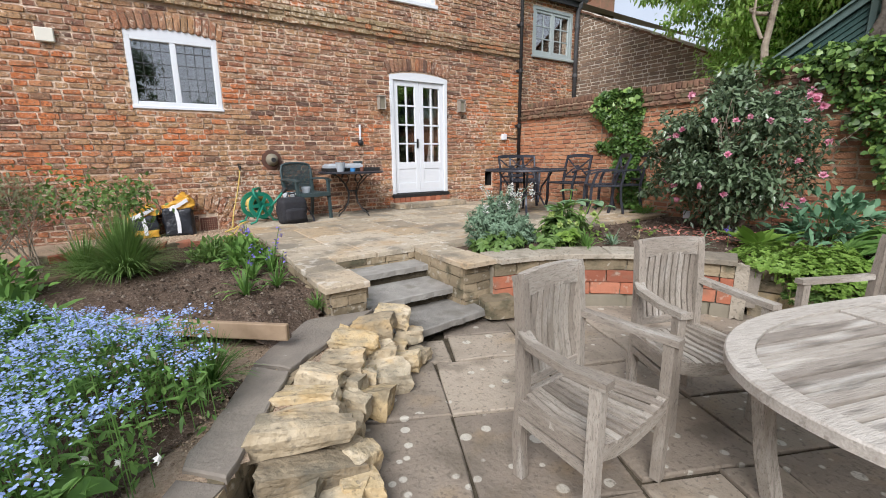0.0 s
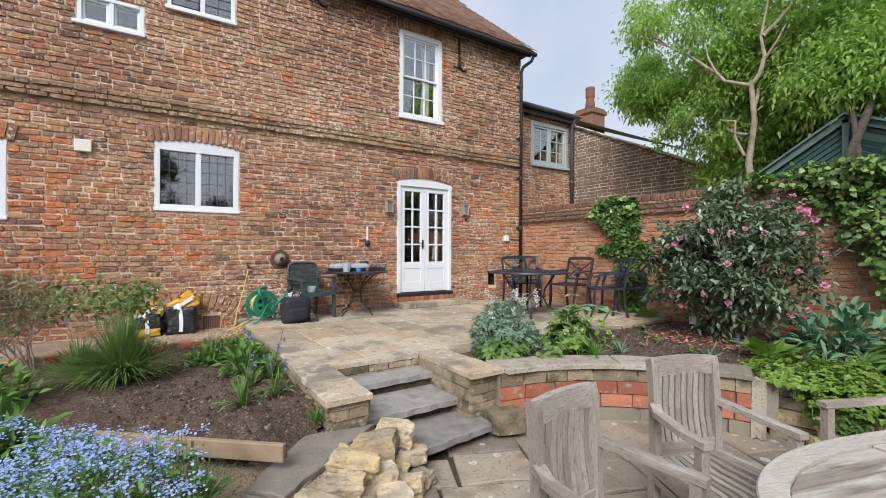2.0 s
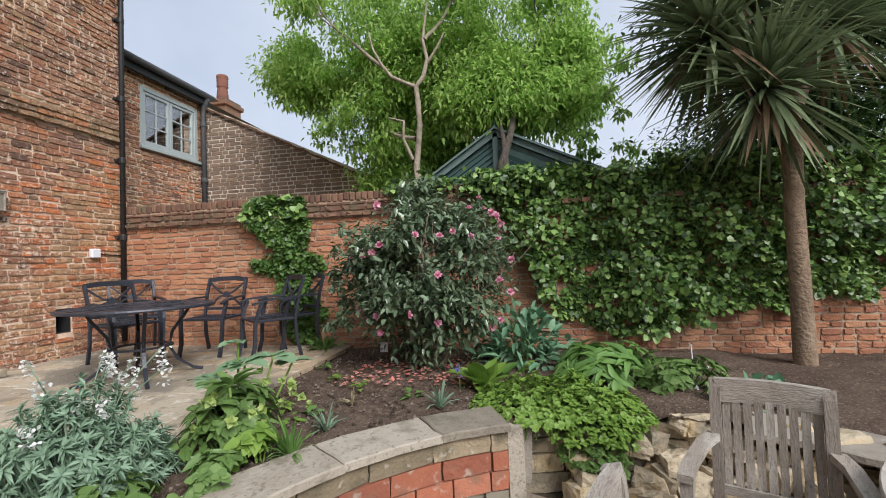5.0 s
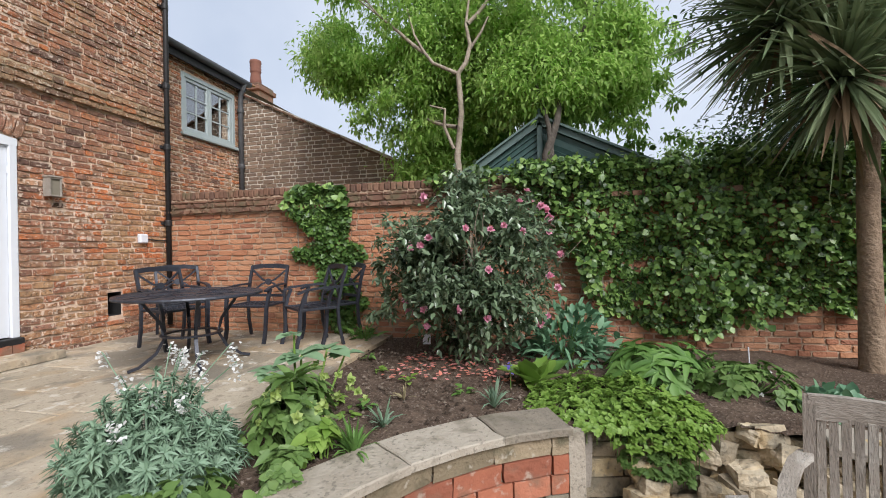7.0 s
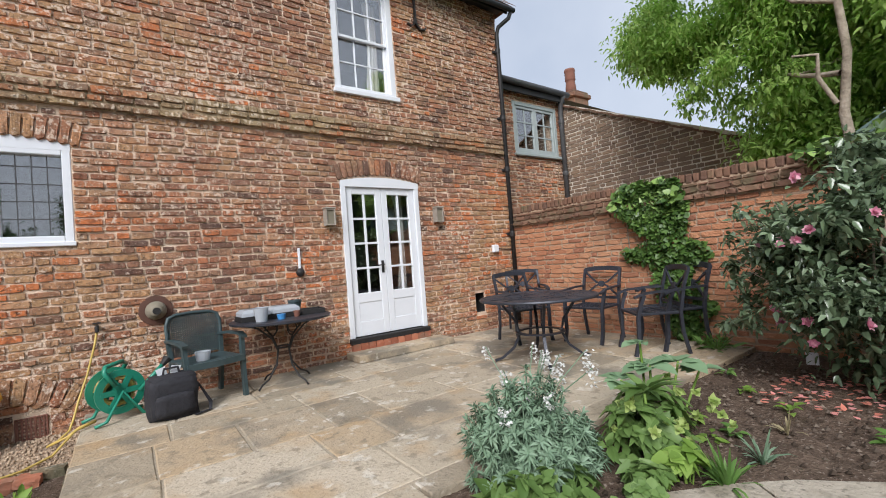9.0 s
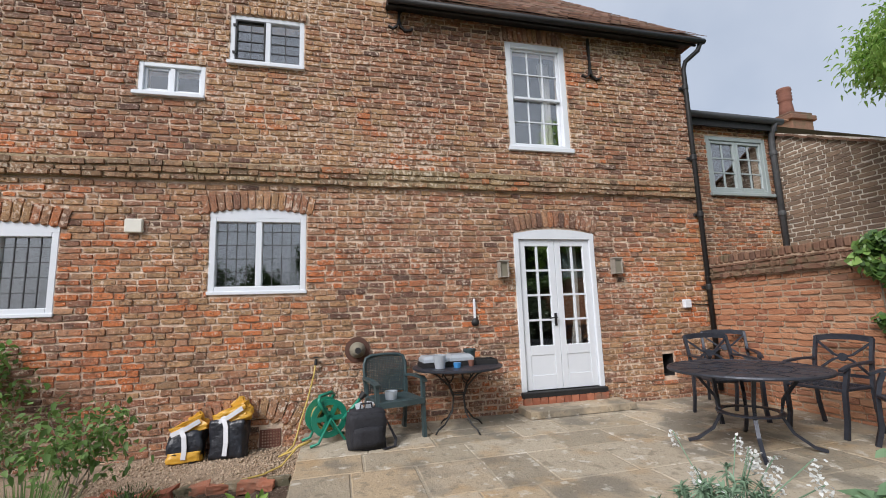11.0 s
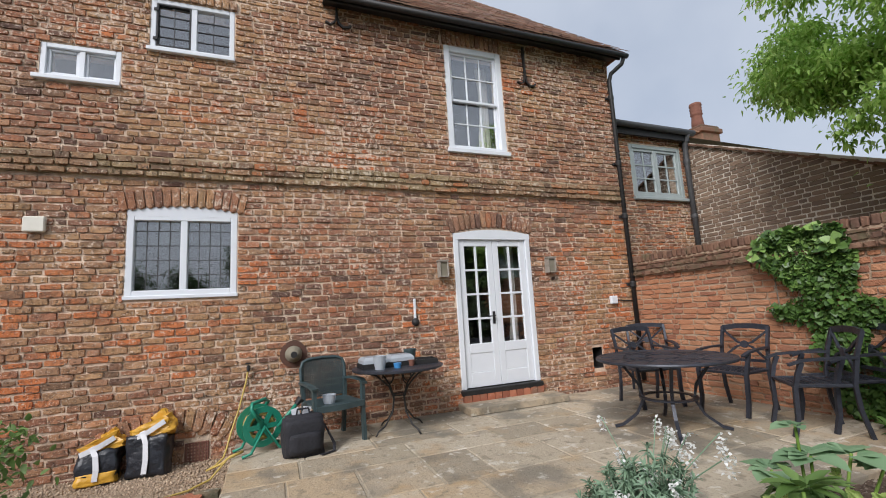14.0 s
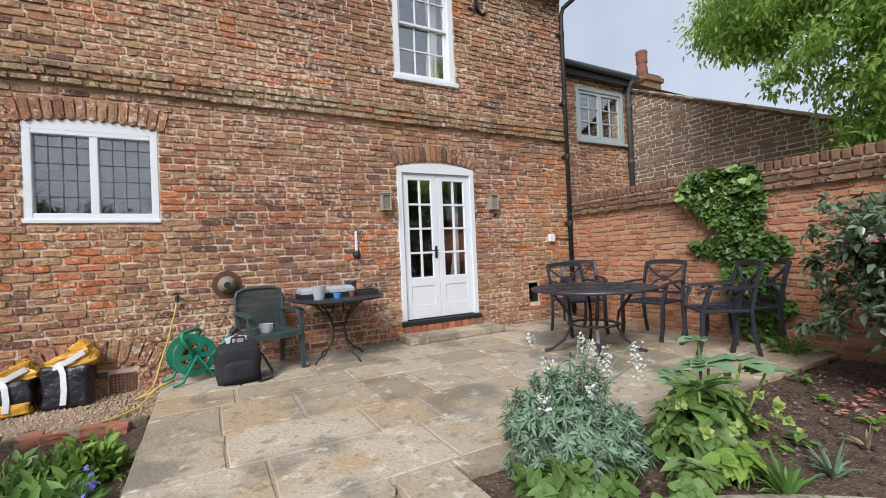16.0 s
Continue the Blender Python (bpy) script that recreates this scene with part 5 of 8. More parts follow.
for a, b, hand in ((x0 + 0.073, mid - 0.002, 1), (mid + 0.002, x1 - 0.073, 0)):
    lf = part("door_leaf", Shape().box((a, FY - 0.02, z0 + 0.06), (a + 0.085, FY + 0.025, z1 - 0.08), ch=0.004).box((b - 0.085, FY - 0.02, z0 + 0.06), (b, FY + 0.025, z1 - 0.08), ch=0.004)
              .box((a + 0.085, FY - 0.02, z1 - 0.17), (b - 0.085, FY + 0.025, z1 - 0.08), ch=0.004).box((a + 0.085, FY - 0.02, 1.50), (b - 0.085, FY + 0.025, 1.62), ch=0.004).box((a + 0.085, FY - 0.02, z0 + 0.06), (b - 0.085, FY + 0.025, z0 + 0.24), ch=0.004), M_WHITE, dr)
    part("door_panel", Shape().box((a + 0.085, FY - 0.012, z0 + 0.24), (b - 0.085, FY + 0.015, 1.50), ch=0.004), M_WHITE, lf)
    pane(lf, a + 0.085, b - 0.085, 1.62, z1 - 0.17, FY + 0.002)
    lattice(lf, a + 0.085, b - 0.085, 1.62, z1 - 0.17, 2, 4, FY - 0.002, 0.026, M_WHITE)
    part("hinge", Shape().tube([((a - 0.002) if hand else (b + 0.002), FY - 0.03, 2.7), ((a - 0.002) if hand else (b + 0.002), FY - 0.03, 2.78)], 0.009, 8), M_WHITE, lf)
    if hand:
        hd = part("door_handle", Shape().box((b - 0.062, FY - 0.032, 1.86), (b - 0.028, FY - 0.018, 2.02), ch=0.004).tube([(b - 0.045, FY - 0.02, 1.965), (b - 0.045, FY - 0.07, 1.965)], 0.009, 8).tube([(b - 0.045, FY - 0.068, 1.965), (b - 0.12, FY - 0.072, 1.96), (b - 0.15, FY - 0.068, 1.955)], 0.008, 8), M_IRON, lf, "black lever handle")
stp = thing("door_step", "worn stone door step on a course of red brick", "step", kind="structure")
flag(stp, [(2.98, 6.50), (4.36, 6.52), (4.36, 6.86), (2.98, 6.86)], 0.925, random.Random(4), M_FLAG, "step_slab", 0.0, 0.078, step=0.09, amp=0.007)
for i in range(11):
    part("brick", rock(0.098, 0.08, 0.092, i, 0.05, 0.9, 2), M_REDBRICK, stp, m=pose(DOOR[0] + 0.055 + i * 0.105, HOUSE - 0.03, 0.965))

# ---- fixtures on the house wall ----
def wall_lantern(x, z):
    t = thing("wall_lantern", "weathered wooden box lantern on the wall beside the door", "lantern", Matrix.Translation((x, HOUSE - 0.02, z)), group="lanterns beside the door")
    part("backplate", Shape().box((-0.045, -0.012, -0.10), (0.045, 0.012, 0.10), ch=0.004), M_TEAK, t)
    part("cage", frame_rect(Shape(), -0.06, 0.06, -0.11, 0.09, 0.016, -0.11, -0.095, 0.003).box((-0.06, -0.095, -0.11), (-0.044, -0.013, 0.09)).box((0.044, -0.095, -0.11), (0.06, -0.013, 0.09)), M_TEAK, t)
    part("roof", Shape().box((-0.07, -0.12, 0.09), (0.07, -0.012, 0.108), ch=0.004), M_TEAK, t)
    part("lens", Shape().box((-0.043, -0.093, -0.105), (0.043, -0.015, 0.085)), M_STONEGREY, t, "dull clouded lens")


wall_lantern(2.86, 2.59)
wall_lantern(4.475, 2.615)
th = thing("wall_thermometer", "pale pipe stub above a dark round tap on the wall", "fitting", Matrix.Translation((2.48, HOUSE - 0.02, 0)))
part("tube", Shape().box((-0.014, -0.02, 1.99), (0.014, 0.01, 2.23), ch=0.005), M_WHITE, th)
part("boss", Shape().spin([(0.045, 0), (0.05, 0.02), (0.03, 0.045), (0.01, 0.05)], m=pose(0, -0.0, 1.945, 90, 0, 0), n=14), M_IRON, th, "dark round boss", True)
fl = thing("boiler_flue", "grey round boiler flue with a rusty ring on the wall", "flue", Matrix.Translation((1.07, HOUSE, 1.69)))
part("rust_ring", Shape().spin([(0.145, -0.01), (0.14, 0.022), (0.10, 0.028)], n=24, m=pose(0, 0, 0, 90, 0, 0)), mat("rusty_plate", [(0.07, 0.035, 0.025), (0.13, 0.06, 0.04)], rough=0.9), fl, "rust-stained plate")
part("collar", Shape().spin([(0.085, 0.02), (0.09, 0.05), (0.075, 0.09), (0.055, 0.11), (0.05, 0.14), (0.03, 0.145)], n=20, m=pose(0, 0, 0, 90, 0, 0)), M_STONEGREY, fl, "grey plastic collar", True)
part("vent_core", Shape().spin([(0.033, 0.13), (0.033, 0.156), (0.01, 0.156)], n=14, m=pose(0, 0, 0, 90, 0, 0)), M_IRON, fl)
bx = thing("alarm_box", "cream plastic box high on the house wall", "box", Matrix.Translation((-1.235, HOUSE - 0.045, 3.09)))
part("case", Shape().box((-0.085, -0.015, -0.075), (0.085, 0.035, 0.075), ch=0.01), mat("cream_plastic", [(0.66, 0.63, 0.54), (0.74, 0.71, 0.62)], rough=0.5), bx)
sk = thing("outdoor_socket", "white outdoor socket box on the wall", "socket", Matrix.Translation((5.56, HOUSE - 0.04, 2.08)))
part("case", Shape().box((-0.06, -0.03, -0.06), (0.06, 0.03, 0.06), ch=0.012), M_WHITE, sk)
part("cable", Shape().tube([(0.05, 0.015, 0), (0.25, 0.02, -0.02), (0.38, 0.02, -0.02)], 0.008, 6), M_IRON, sk)
hole = thing("air_vent", "square hole in the wall by the patio, lined black for its inner shade", "vent")
# added black lining paints the hole's inner shade over the pale mortar sides
part("shade_liner", frame_rect(Shape().box((HOLE[0], HOUSE + 0.22, HOLE[2]), (HOLE[1], HOUSE + 0.25, HOLE[3])), HOLE[0], HOLE[1], HOLE[2], HOLE[3], 0.006, HOUSE + 0.012, HOUSE + 0.22), M_IRON, hole)
gr = thing("terracotta_airbrick", "pierced terracotta airbrick low in the wall", "airbrick", Matrix.Translation((0.05, HOUSE - 0.012, 0.71)))
part("plate", frame_rect(Shape(), 0, 0.21, 0, 0.2, 0.012, -0.002, 0.02), M_POT, gr)
for i in range(7):
    part("bar", Shape().box((0.012 + i * 0.0275, 0.0, 0.012), (0.024 + i * 0.0275, 0.016, 0.188)), M_POT, gr)
for i in range(6):
    part("bar", Shape().box((0.012, 0.0015, 0.018 + i * 0.03), (0.198, 0.015, 0.030 + i * 0.03)), M_POT, gr)
# added black block gives the openings between the bars their painted shade
part("shadow_box", Shape().box((0.005, 0.014, 0.005), (0.205, 0.03, 0.195)), M_IRON, gr)
infill = tagged(new("arch_infill"), "brick infill under the low relieving arch", "brickwork", kind="structure")
lay_bricks(infill, HM, -0.60, 0.42, 0.70, 0.90, [(0.05, 0.27, 0.70, 0.91)], M_BRICK, seed=77)


def tie_iron(x, z, h, mirror):
    s = -1 if mirror else 1
    t = thing("wall_tie", "black wrought iron wall tie with a hooked foot", "tie", Matrix.Translation((x, HOUSE - 0.03, z)))
    part("strap", Shape().bar([(0, 0, h), (0, -0.004, h * 0.5), (s * 0.004, 0, 0.14), (s * 0.025, 0, 0.05), (s * 0.08, 0, 0.005), (s * 0.15, 0, 0.02), (s * 0.175, 0, 0.05)], 0.024, 0.045, (0, 1, 0)), M_IRON, t)
    part("hook", Shape().bar([(0, -0.014, 0.16), (-s * 0.025, -0.014, 0.06), (-s * 0.08, -0.014, 0.015), (-s * 0.14, -0.014, 0.04)], 0.02, 0.04, (0, 1, 0)), M_IRON, t)


tie_iron(4.36, 5.30, 0.62, False)
tie_iron(1.62, 5.70, 0.5, False)
dp = thing("downpipe", "black cast iron downpipe at the house corner", "pipe")
part("pipe", Shape().tube([(6.10, 6.63, 5.92), (6.08, 6.67, 5.82), (5.96, 6.80, 5.70), (5.93, 6.82, 5.58), (5.93, 6.83, 0.9)], 0.034, 10), M_IRON, dp, smooth=True)
for z in (5.3, 4.2, 3.35, 2.3, 1.2):
    part("collar", Shape().spin([(0.042, z - 0.04), (0.046, z - 0.03), (0.046, z + 0.03), (0.038, z + 0.045)], (5.93, 6.83, 0), 12), M_IRON, dp)
    part("bracket", Shape().box((5.86, 6.86, z - 0.02), (6.0, 6.91, z + 0.02), ch=0.004), M_IRON, dp)
dp2 = thing("downpipe", "grey downpipe in the corner of the extension", "pipe")
part("pipe", Shape().tube([(8.46, 7.52, 5.24), (8.46, 7.60, 5.1), (8.46, 7.62, 4.9), (8.46, 7.62, 2.4)], 0.05, 10), M_LEAD, dp2, smooth=True)
for z in (4.7, 3.6):
    part("collar", Shape().spin([(0.06, z - 0.04), (0.063, z), (0.06, z + 0.04)], (8.46, 7.62, 0), 12), M_LEAD, dp2)
hc = thing("house_chimney", "broad old brick chimney rising behind the roof", "chimney", Matrix.Translation((3.1, 9.6, 0)))
part("stack", Shape().box((-0.6, -0.4, 7.5), (0.6, 0.4, 10.6), ch=0.02), M_BRICK, hc)
part("oversailing_course", Shape().box((-0.68, -0.48, 10.5), (0.68, 0.48, 10.7), ch=0.02), M_BRICK, hc)

# ---- teak garden furniture ----
def ease(a, b, t):
    return tuple(p + (q - p) * t for p, q in zip(a, b))


def teak_chair(m):
    c = thing("garden_armchair", "silver-weathered teak garden armchair with a slatted back", "chair", m, group="teak chairs round the table")
    bw, fw, d = 0.192, 0.262, 0.193
    lean = lambda z: d + (0.016 * max(0, (z - 0.40)) / 0.48)
    for s in (-1, 1):
        part("back_leg", Shape().bar([(s * bw, d, 0), (s * bw, d + 0.015, 0.2), (s * bw, lean(0.4), 0.4), (s * bw, lean(0.65), 0.65), (s * bw, lean(0.86) + 0.014, 0.88), (s * bw, lean(0.89) + 0.024, 0.913)], 0.042, 0.05, (0, 1, 0)), M_TEAKZ, c)
        part("front_leg", Shape().bar([(s * (fw - 0.01), -d, 0), (s * fw, -d, 0.3), (s * fw, -d, 0.625)], 0.043, 0.045, (0, 1, 0)), M_TEAKZ, c)
        part("armrest", Shape().bar([(s * (bw + 0.01), lean(0.64) - 0.01, 0.672), (s * (bw + 0.045), 0.12, 0.655), (s * fw, -0.08, 0.642), (s * fw, -d - 0.04, 0.642)], 0.054, 0.03), M_TEAKY, c)
        part("side_rail", Shape().bar([(s * (bw + 0.012), d, 0.35), (s * (fw - 0.012), -d, 0.35)], 0.03, 0.07), M_TEAKY, c)
        part("lower_rail", Shape().bar([(s * (bw + 0.012), d, 0.285), (s * (fw - 0.012), -d, 0.27)], 0.024, 0.035), M_TEAKY, c)
    part("front_rail", Shape().bar([(-fw, -d, 0.375), (-0.14, -d, 0.34), (0, -d, 0.328), (0.14, -d, 0.34), (fw, -d, 0.375)], 0.035, 0.065), M_TEAK, c)
    part("back_rail", Shape().box((-bw, d, 0.33), (bw, d + 0.03, 0.39), ch=0.004), M_TEAK, c)
    part("top_rail", Shape().bar([(-bw, lean(0.83) + 0.012, 0.868), (-0.1, lean(0.83) + 0.02, 0.874), (0, lean(0.83) + 0.024, 0.876), (0.1, lean(0.83) + 0.02, 0.874), (bw, lean(0.83) + 0.012, 0.868)], 0.036, 0.10), M_TEAK, c)
    part("bottom_rail", Shape().box((-bw, lean(0.45) - 0.015, 0.43), (bw, lean(0.45) + 0.015, 0.475), ch=0.004), M_TEAK, c)
    for i in range(9):
        x = -0.154 + 0.0385 * i
        part("back_slat", Shape().bar([(x, lean(0.46), 0.46), (x, lean(0.58) + 0.022, 0.58), (x, lean(0.70) + 0.026, 0.70), (x, lean(0.82) + 0.016, 0.84)], 0.029, 0.026, (0, 1, 0)), M_TEAKZ, c)
    for i in range(10):
        u = -1 + 2 * i / 9
        sag = 0.03 * (1 - u * u)
        part("seat_slat", Shape().bar([(u * (bw - 0.01), d - 0.005, 0.40 - sag * 0.7), (u * (bw + fw) / 2, 0.02, 0.392 - sag), (u * (fw - 0.02), -d + 0.02, 0.40 - sag), (u * (fw - 0.02), -d - 0.02, 0.395 - sag)], 0.029, 0.018), M_TEAKY, c)
    part("seat_brace", Shape().bar([(-fw + 0.02, 0, 0.365), (0, 0, 0.34), (fw - 0.02, 0, 0.365)], 0.03, 0.03), M_TEAK, c)
    return c


def place(x, y, z, deg):
    """A pose whose front looks along deg, counted from +x."""
    return pose(x, y, z, 0, 0, deg + 90)


teak_chair(place(0.989, 1.083, LOW, -85))
teak_chair(place(1.906, 1.144, LOW, -111))
teak_chair(place(2.779, 0.608, LOW, 154))
tm = pose(1.86, 0.06, LOW, 0, 0, -16.8)
tb = thing("garden_table", "large oval silver-weathered teak garden table", "table", tm)
LX, LY = 1.02, 0.60
half_w = lambda x: LY * (1 - abs(x / LX) ** 2.6) ** (1 / 2.2) if abs(x) < LX else 0.0
rim_o, rim_i = [], []
for i in range(64):
    a = 2 * math.pi * i / 64
    ca, sa = math.cos(a), math.sin(a)
    x, y = math.copysign(abs(ca) ** 0.75, ca) * LX, math.copysign(abs(sa) ** 0.9, sa) * LY
    rim_o.append((x, y))
    rim_i.append((x * (1 - 0.085 / LX) , y * (1 - 0.085 / LY)))
rim = Shape()
for za, zb, flip in ((0.70, 0.738, False),):
    n = 64
    vs = [(*p, za) for p in rim_o] + [(*p, zb - 0.006) for p in rim_o] + [(p[0] * 0.994, p[1] * 0.994, zb) for p in rim_o] + [(*p, zb) for p in rim_i] + [(*p, za) for p in rim_i]
    rim.add(vs, [(r * n + k, r * n + (k + 1) % n, ((r + 1) % 5) * n + (k + 1) % n, ((r + 1) % 5) * n + k) for r in range(5) for k in range(n)])
part("rim", rim, M_TEAKPALE, tb, "wide weathered rim")


def inner_x(y):
    """Half length of the field at a given y inside the rim."""
    best = 0
    for i in range(64):
        (x1, y1), (x2, y2) = rim_i[i], rim_i[(i + 1) % 64]
        if (y1 - y) * (y2 - y) <= 0 and y1 != y2:
            best = max(best, x1 + (x2 - x1) * (y - y1) / (y2 - y1))
    return best


nb = 15
for i in range(nb):
    y0, y1 = -0.515 + 1.03 * i / nb, -0.515 + 1.03 * (i + 1) / nb - 0.013
    xa, xb = inner_x(y0), inner_x(y1)
    for s in (-1, 1):
        part("slat", Shape().prism([(s * 0.09, y0), (s * xa, y0), (s * xb, y1), (s * 0.09, y1)], 0.700, 0.729, 0.004), M_TEAKGRIME, tb)
part("cross_board", Shape().box((-0.084, -0.51, 0.712), (0.084, 0.51, 0.736), ch=0.003), M_TEAKPALE, tb)
for sx in (-1, 1):
    part("apron", Shape().box((sx * 0.5 - 0.02, -0.4, 0.62), (sx * 0.5 + 0.02, 0.4, 0.70), ch=0.004), M_TEAKY, tb)
    part("side_apron", Shape().box((-0.5, sx * 0.4 - 0.015, 0.62), (0.5, sx * 0.4 + 0.015, 0.70), ch=0.004), M_TEAK, tb)
    for sy in (-1, 1):
        part("leg", Shape().bar([(sx * 0.47, sy * 0.40, 0), (sx * 0.51, sy * 0.425, 0.2), (sx * 0.55, sy * 0.44, 0.45), (sx * 0.56, sy * 0.44, 0.70)], 0.05, 0.062, (1, 0, 0)), M_TEAKZ, tb)

# ---- dark cast-metal dining set ----
ct = thing("round_table", "round dark cast-metal patio table with a ribbed top", "table", pose(4.37, 4.99, TOP) @ Matrix.Diagonal((1, 1, 0.975, 1)))
part("tabletop", Shape().spin([(0.56, 0.655), (0.615, 0.66), (0.62, 0.672), (0.615, 0.685), (0.585, 0.69), (0.58, 0.684), (0.0, 0.684)], n=48), M_CAST, ct, smooth=False)
for k in range(16):
    a = 2 * math.pi * k / 16
    part("rib", Shape().bar([(0.16 * math.cos(a), 0.16 * math.sin(a), 0.686), (0.57 * math.cos(a + 0.1), 0.57 * math.sin(a + 0.1), 0.686)], 0.012, 0.006), M_CAST, ct)
for r in (0.16, 0.36):
    part("ring", Shape().bar([(r * math.cos(2 * math.pi * k / 40), r * math.sin(2 * math.pi * k / 40), 0.687) for k in range(41)], 0.012, 0.006), M_CAST, ct)
for k in range(4):
    a = radians(50 + 90 * k)
    part("leg", Shape().bar([(r * math.cos(a), r * math.sin(a), z) for r, z in ((0.40, 0.655), (0.36, 0.58), (0.25, 0.42), (0.22, 0.28), (0.29, 0.14), (0.42, 0.035), (0.50, 0.0125))], 0.03, 0.025, (0, 0, 1)), M_CAST, ct)
part("lower_ring", Shape().bar([(0.235 * math.cos(2 * math.pi * k / 32), 0.235 * math.sin(2 * math.pi * k / 32), 0.30) for k in range(33)], 0.05, 0.014), M_CAST, ct)


def cast_chair(m):
    c = thing("metal_armchair", "dark cast-metal patio armchair with a crossed back", "chair", m, group="metal chairs round the patio table")
    w, d = 0.24, 0.21
    for s in (-1, 1):
        part("back_leg", Shape().bar([(s * w, d + 0.06, 0), (s * w, d + 0.01, 0.22), (s * w, d, 0.42), (s * w, d + 0.05, 0.68), (s * w, d + 0.11, 0.86)], 0.03, 0.03, (0, 1, 0)), M_CAST, c)
        part("front_leg", Shape().bar([(s * w, -d - 0.05, 0), (s * w, -d - 0.01, 0.15), (s * (w + 0.01), -d, 0.40), (s * (w + 0.02), -d + 0.03, 0.52), (s * (w + 0.02), -d + 0.07, 0.615)], 0.034, 0.034, (0, 1, 0)), M_CAST, c)
        part("armrest", Shape().bar([(s * w, d + 0.05, 0.645), (s * (w + 0.02), 0.05, 0.645), (s * (w + 0.025), -0.14, 0.63), (s * (w + 0.02), -d - 0.03, 0.595)], 0.042, 0.022), M_CAST, c)
    part("top_rail", Shape().bar([(-w, d + 0.11, 0.845), (-0.1, d + 0.125, 0.862), (0.1, d + 0.125, 0.862), (w, d + 0.11, 0.845)], 0.026, 0.055), M_CAST, c)
    part("low_rail", Shape().bar([(-w, d + 0.02, 0.50), (w, d + 0.02, 0.50)], 0.022, 0.03), M_CAST, c)
    for s in (-1, 1):
        part("cross_bar", Shape().bar([(-s * (w - 0.01), d + 0.10, 0.815), (-s * 0.08, d + 0.072, 0.69), (s * 0.08, d + 0.055, 0.64), (s * (w - 0.01), d + 0.022, 0.515)], 0.02, 0.022, (0, 1, 0)), M_CAST, c)
    part("cross_boss", Shape().spin([(0.04, -0.012), (0.04, 0.012)], n=14, m=pose(0, d + 0.063, 0.665, 80, 0, 0)), M_CAST, c)
    part("seat_frame", frame_rect(Shape(), -w, w, -d - 0.01, d + 0.01, 0.035, 0.0, 0.028), M_CAST, c, m=Matrix(((1, 0, 0, 0), (0, 0, 1, 0), (0, -1, 0, 0.43), (0, 0, 0, 1))))
    for i in range(7):
        x = -0.18 + 0.06 * i
        part("seat_strip", Shape().bar([(x - 0.02, -d, 0.415), (x + 0.03, -d / 2, 0.412), (x - 0.03, 0, 0.41), (x + 0.03, d / 2, 0.412), (x - 0.02, d, 0.415)], 0.016, 0.012), M_CAST, c)
    for i in range(4):
        y = -0.14 + 0.093 * i
        part("seat_bar", Shape().bar([(-w, y, 0.414), (w, y, 0.414)], 0.014, 0.011), M_CAST, c)
    return c


first = cast_chair(place(5.02, 5.84, TOP, -105))
for x, y, a in ((5.58, 6.28, -125), (5.48, 5.12, 185), (5.32, 4.30, 140), (5.66, 4.24, 150)):
    copy_thing(first, place(x, y, TOP, a))

# ---- small iron table and the dark chair by the house ----
it = thing("iron_table", "small round dark wrought-iron table with curled legs", "table", pose(2.115, 6.42, TOP))
part("tabletop", Shape().spin([(0.475, 0.64), (0.487, 0.648), (0.487, 0.663), (0.475, 0.668), (0.0, 0.668)], n=40), M_CAST, it)
for k in range(4):
    a = radians(25 + 90 * k)
    part("leg", Shape().tube([(r * math.cos(a + w), r * math.sin(a + w), z) for r, z, w in ((0.40, 0.638, 0), (0.30, 0.60, 0.05), (0.14, 0.47, 0.1), (0.075, 0.34, 0.1), (0.10, 0.2, 0.05), (0.20, 0.085, 0), (0.28, 0.05, 0), (0.32, 0.008, 0))], 0.009, 7), M_IRON, it, smooth=True)
    part("scroll", Shape().tube([((0.14 + 0.07 * math.cos(t)) * math.cos(a), (0.14 + 0.07 * math.cos(t)) * math.sin(a), 0.56 + 0.07 * math.sin(t)) for t in [k2 * 0.5 for k2 in range(10)]], 0.007, 6), M_IRON, it, smooth=True)
part("ring", Shape().tube([(0.07 * math.cos(2 * math.pi * k / 20), 0.07 * math.sin(2 * math.pi * k / 20), 0.37) for k in range(21)], 0.008, 6), M_IRON, it)
M_PLAST = mat("dark_green_plastic", [(0.03, 0.05, 0.054), (0.055, 0.085, 0.09)], scale=14, rough=0.45, bump=0.15)
pc = thing("woven_armchair", "dark green plastic armchair with a woven curved back", "chair", place(1.42, 6.46, TOP, -76) @ Matrix.Diagonal((0.97, 0.97, 0.91, 1)))
for s in (-1, 1):
    part("front_leg", Shape().bar([(s * 0.25, -0.24, 0), (s * 0.25, -0.22, 0.3), (s * 0.26, -0.2, 0.62)], 0.035, 0.05, (0, 1, 0)), M_PLAST, pc)
    part("back_leg", Shape().bar([(s * 0.23, 0.27, 0), (s * 0.23, 0.21, 0.4), (s * 0.24, 0.24, 0.62)], 0.035, 0.05, (0, 1, 0)), M_PLAST, pc)
    part("armrest", Shape().bar([(s * 0.24, 0.25, 0.62), (s * 0.27, 0.05, 0.635), (s * 0.275, -0.15, 0.63), (s * 0.26, -0.25, 0.60)], 0.06, 0.025), M_PLAST, pc)
part("seat", Shape().box((-0.245, -0.24, 0.385), (0.245, 0.22, 0.425), ch=0.015), M_PLAST, pc)
part("seat_edge", Shape().bar([(-0.25, -0.245, 0.395), (0, -0.265, 0.39), (0.25, -0.245, 0.395)], 0.03, 0.06), M_PLAST, pc)
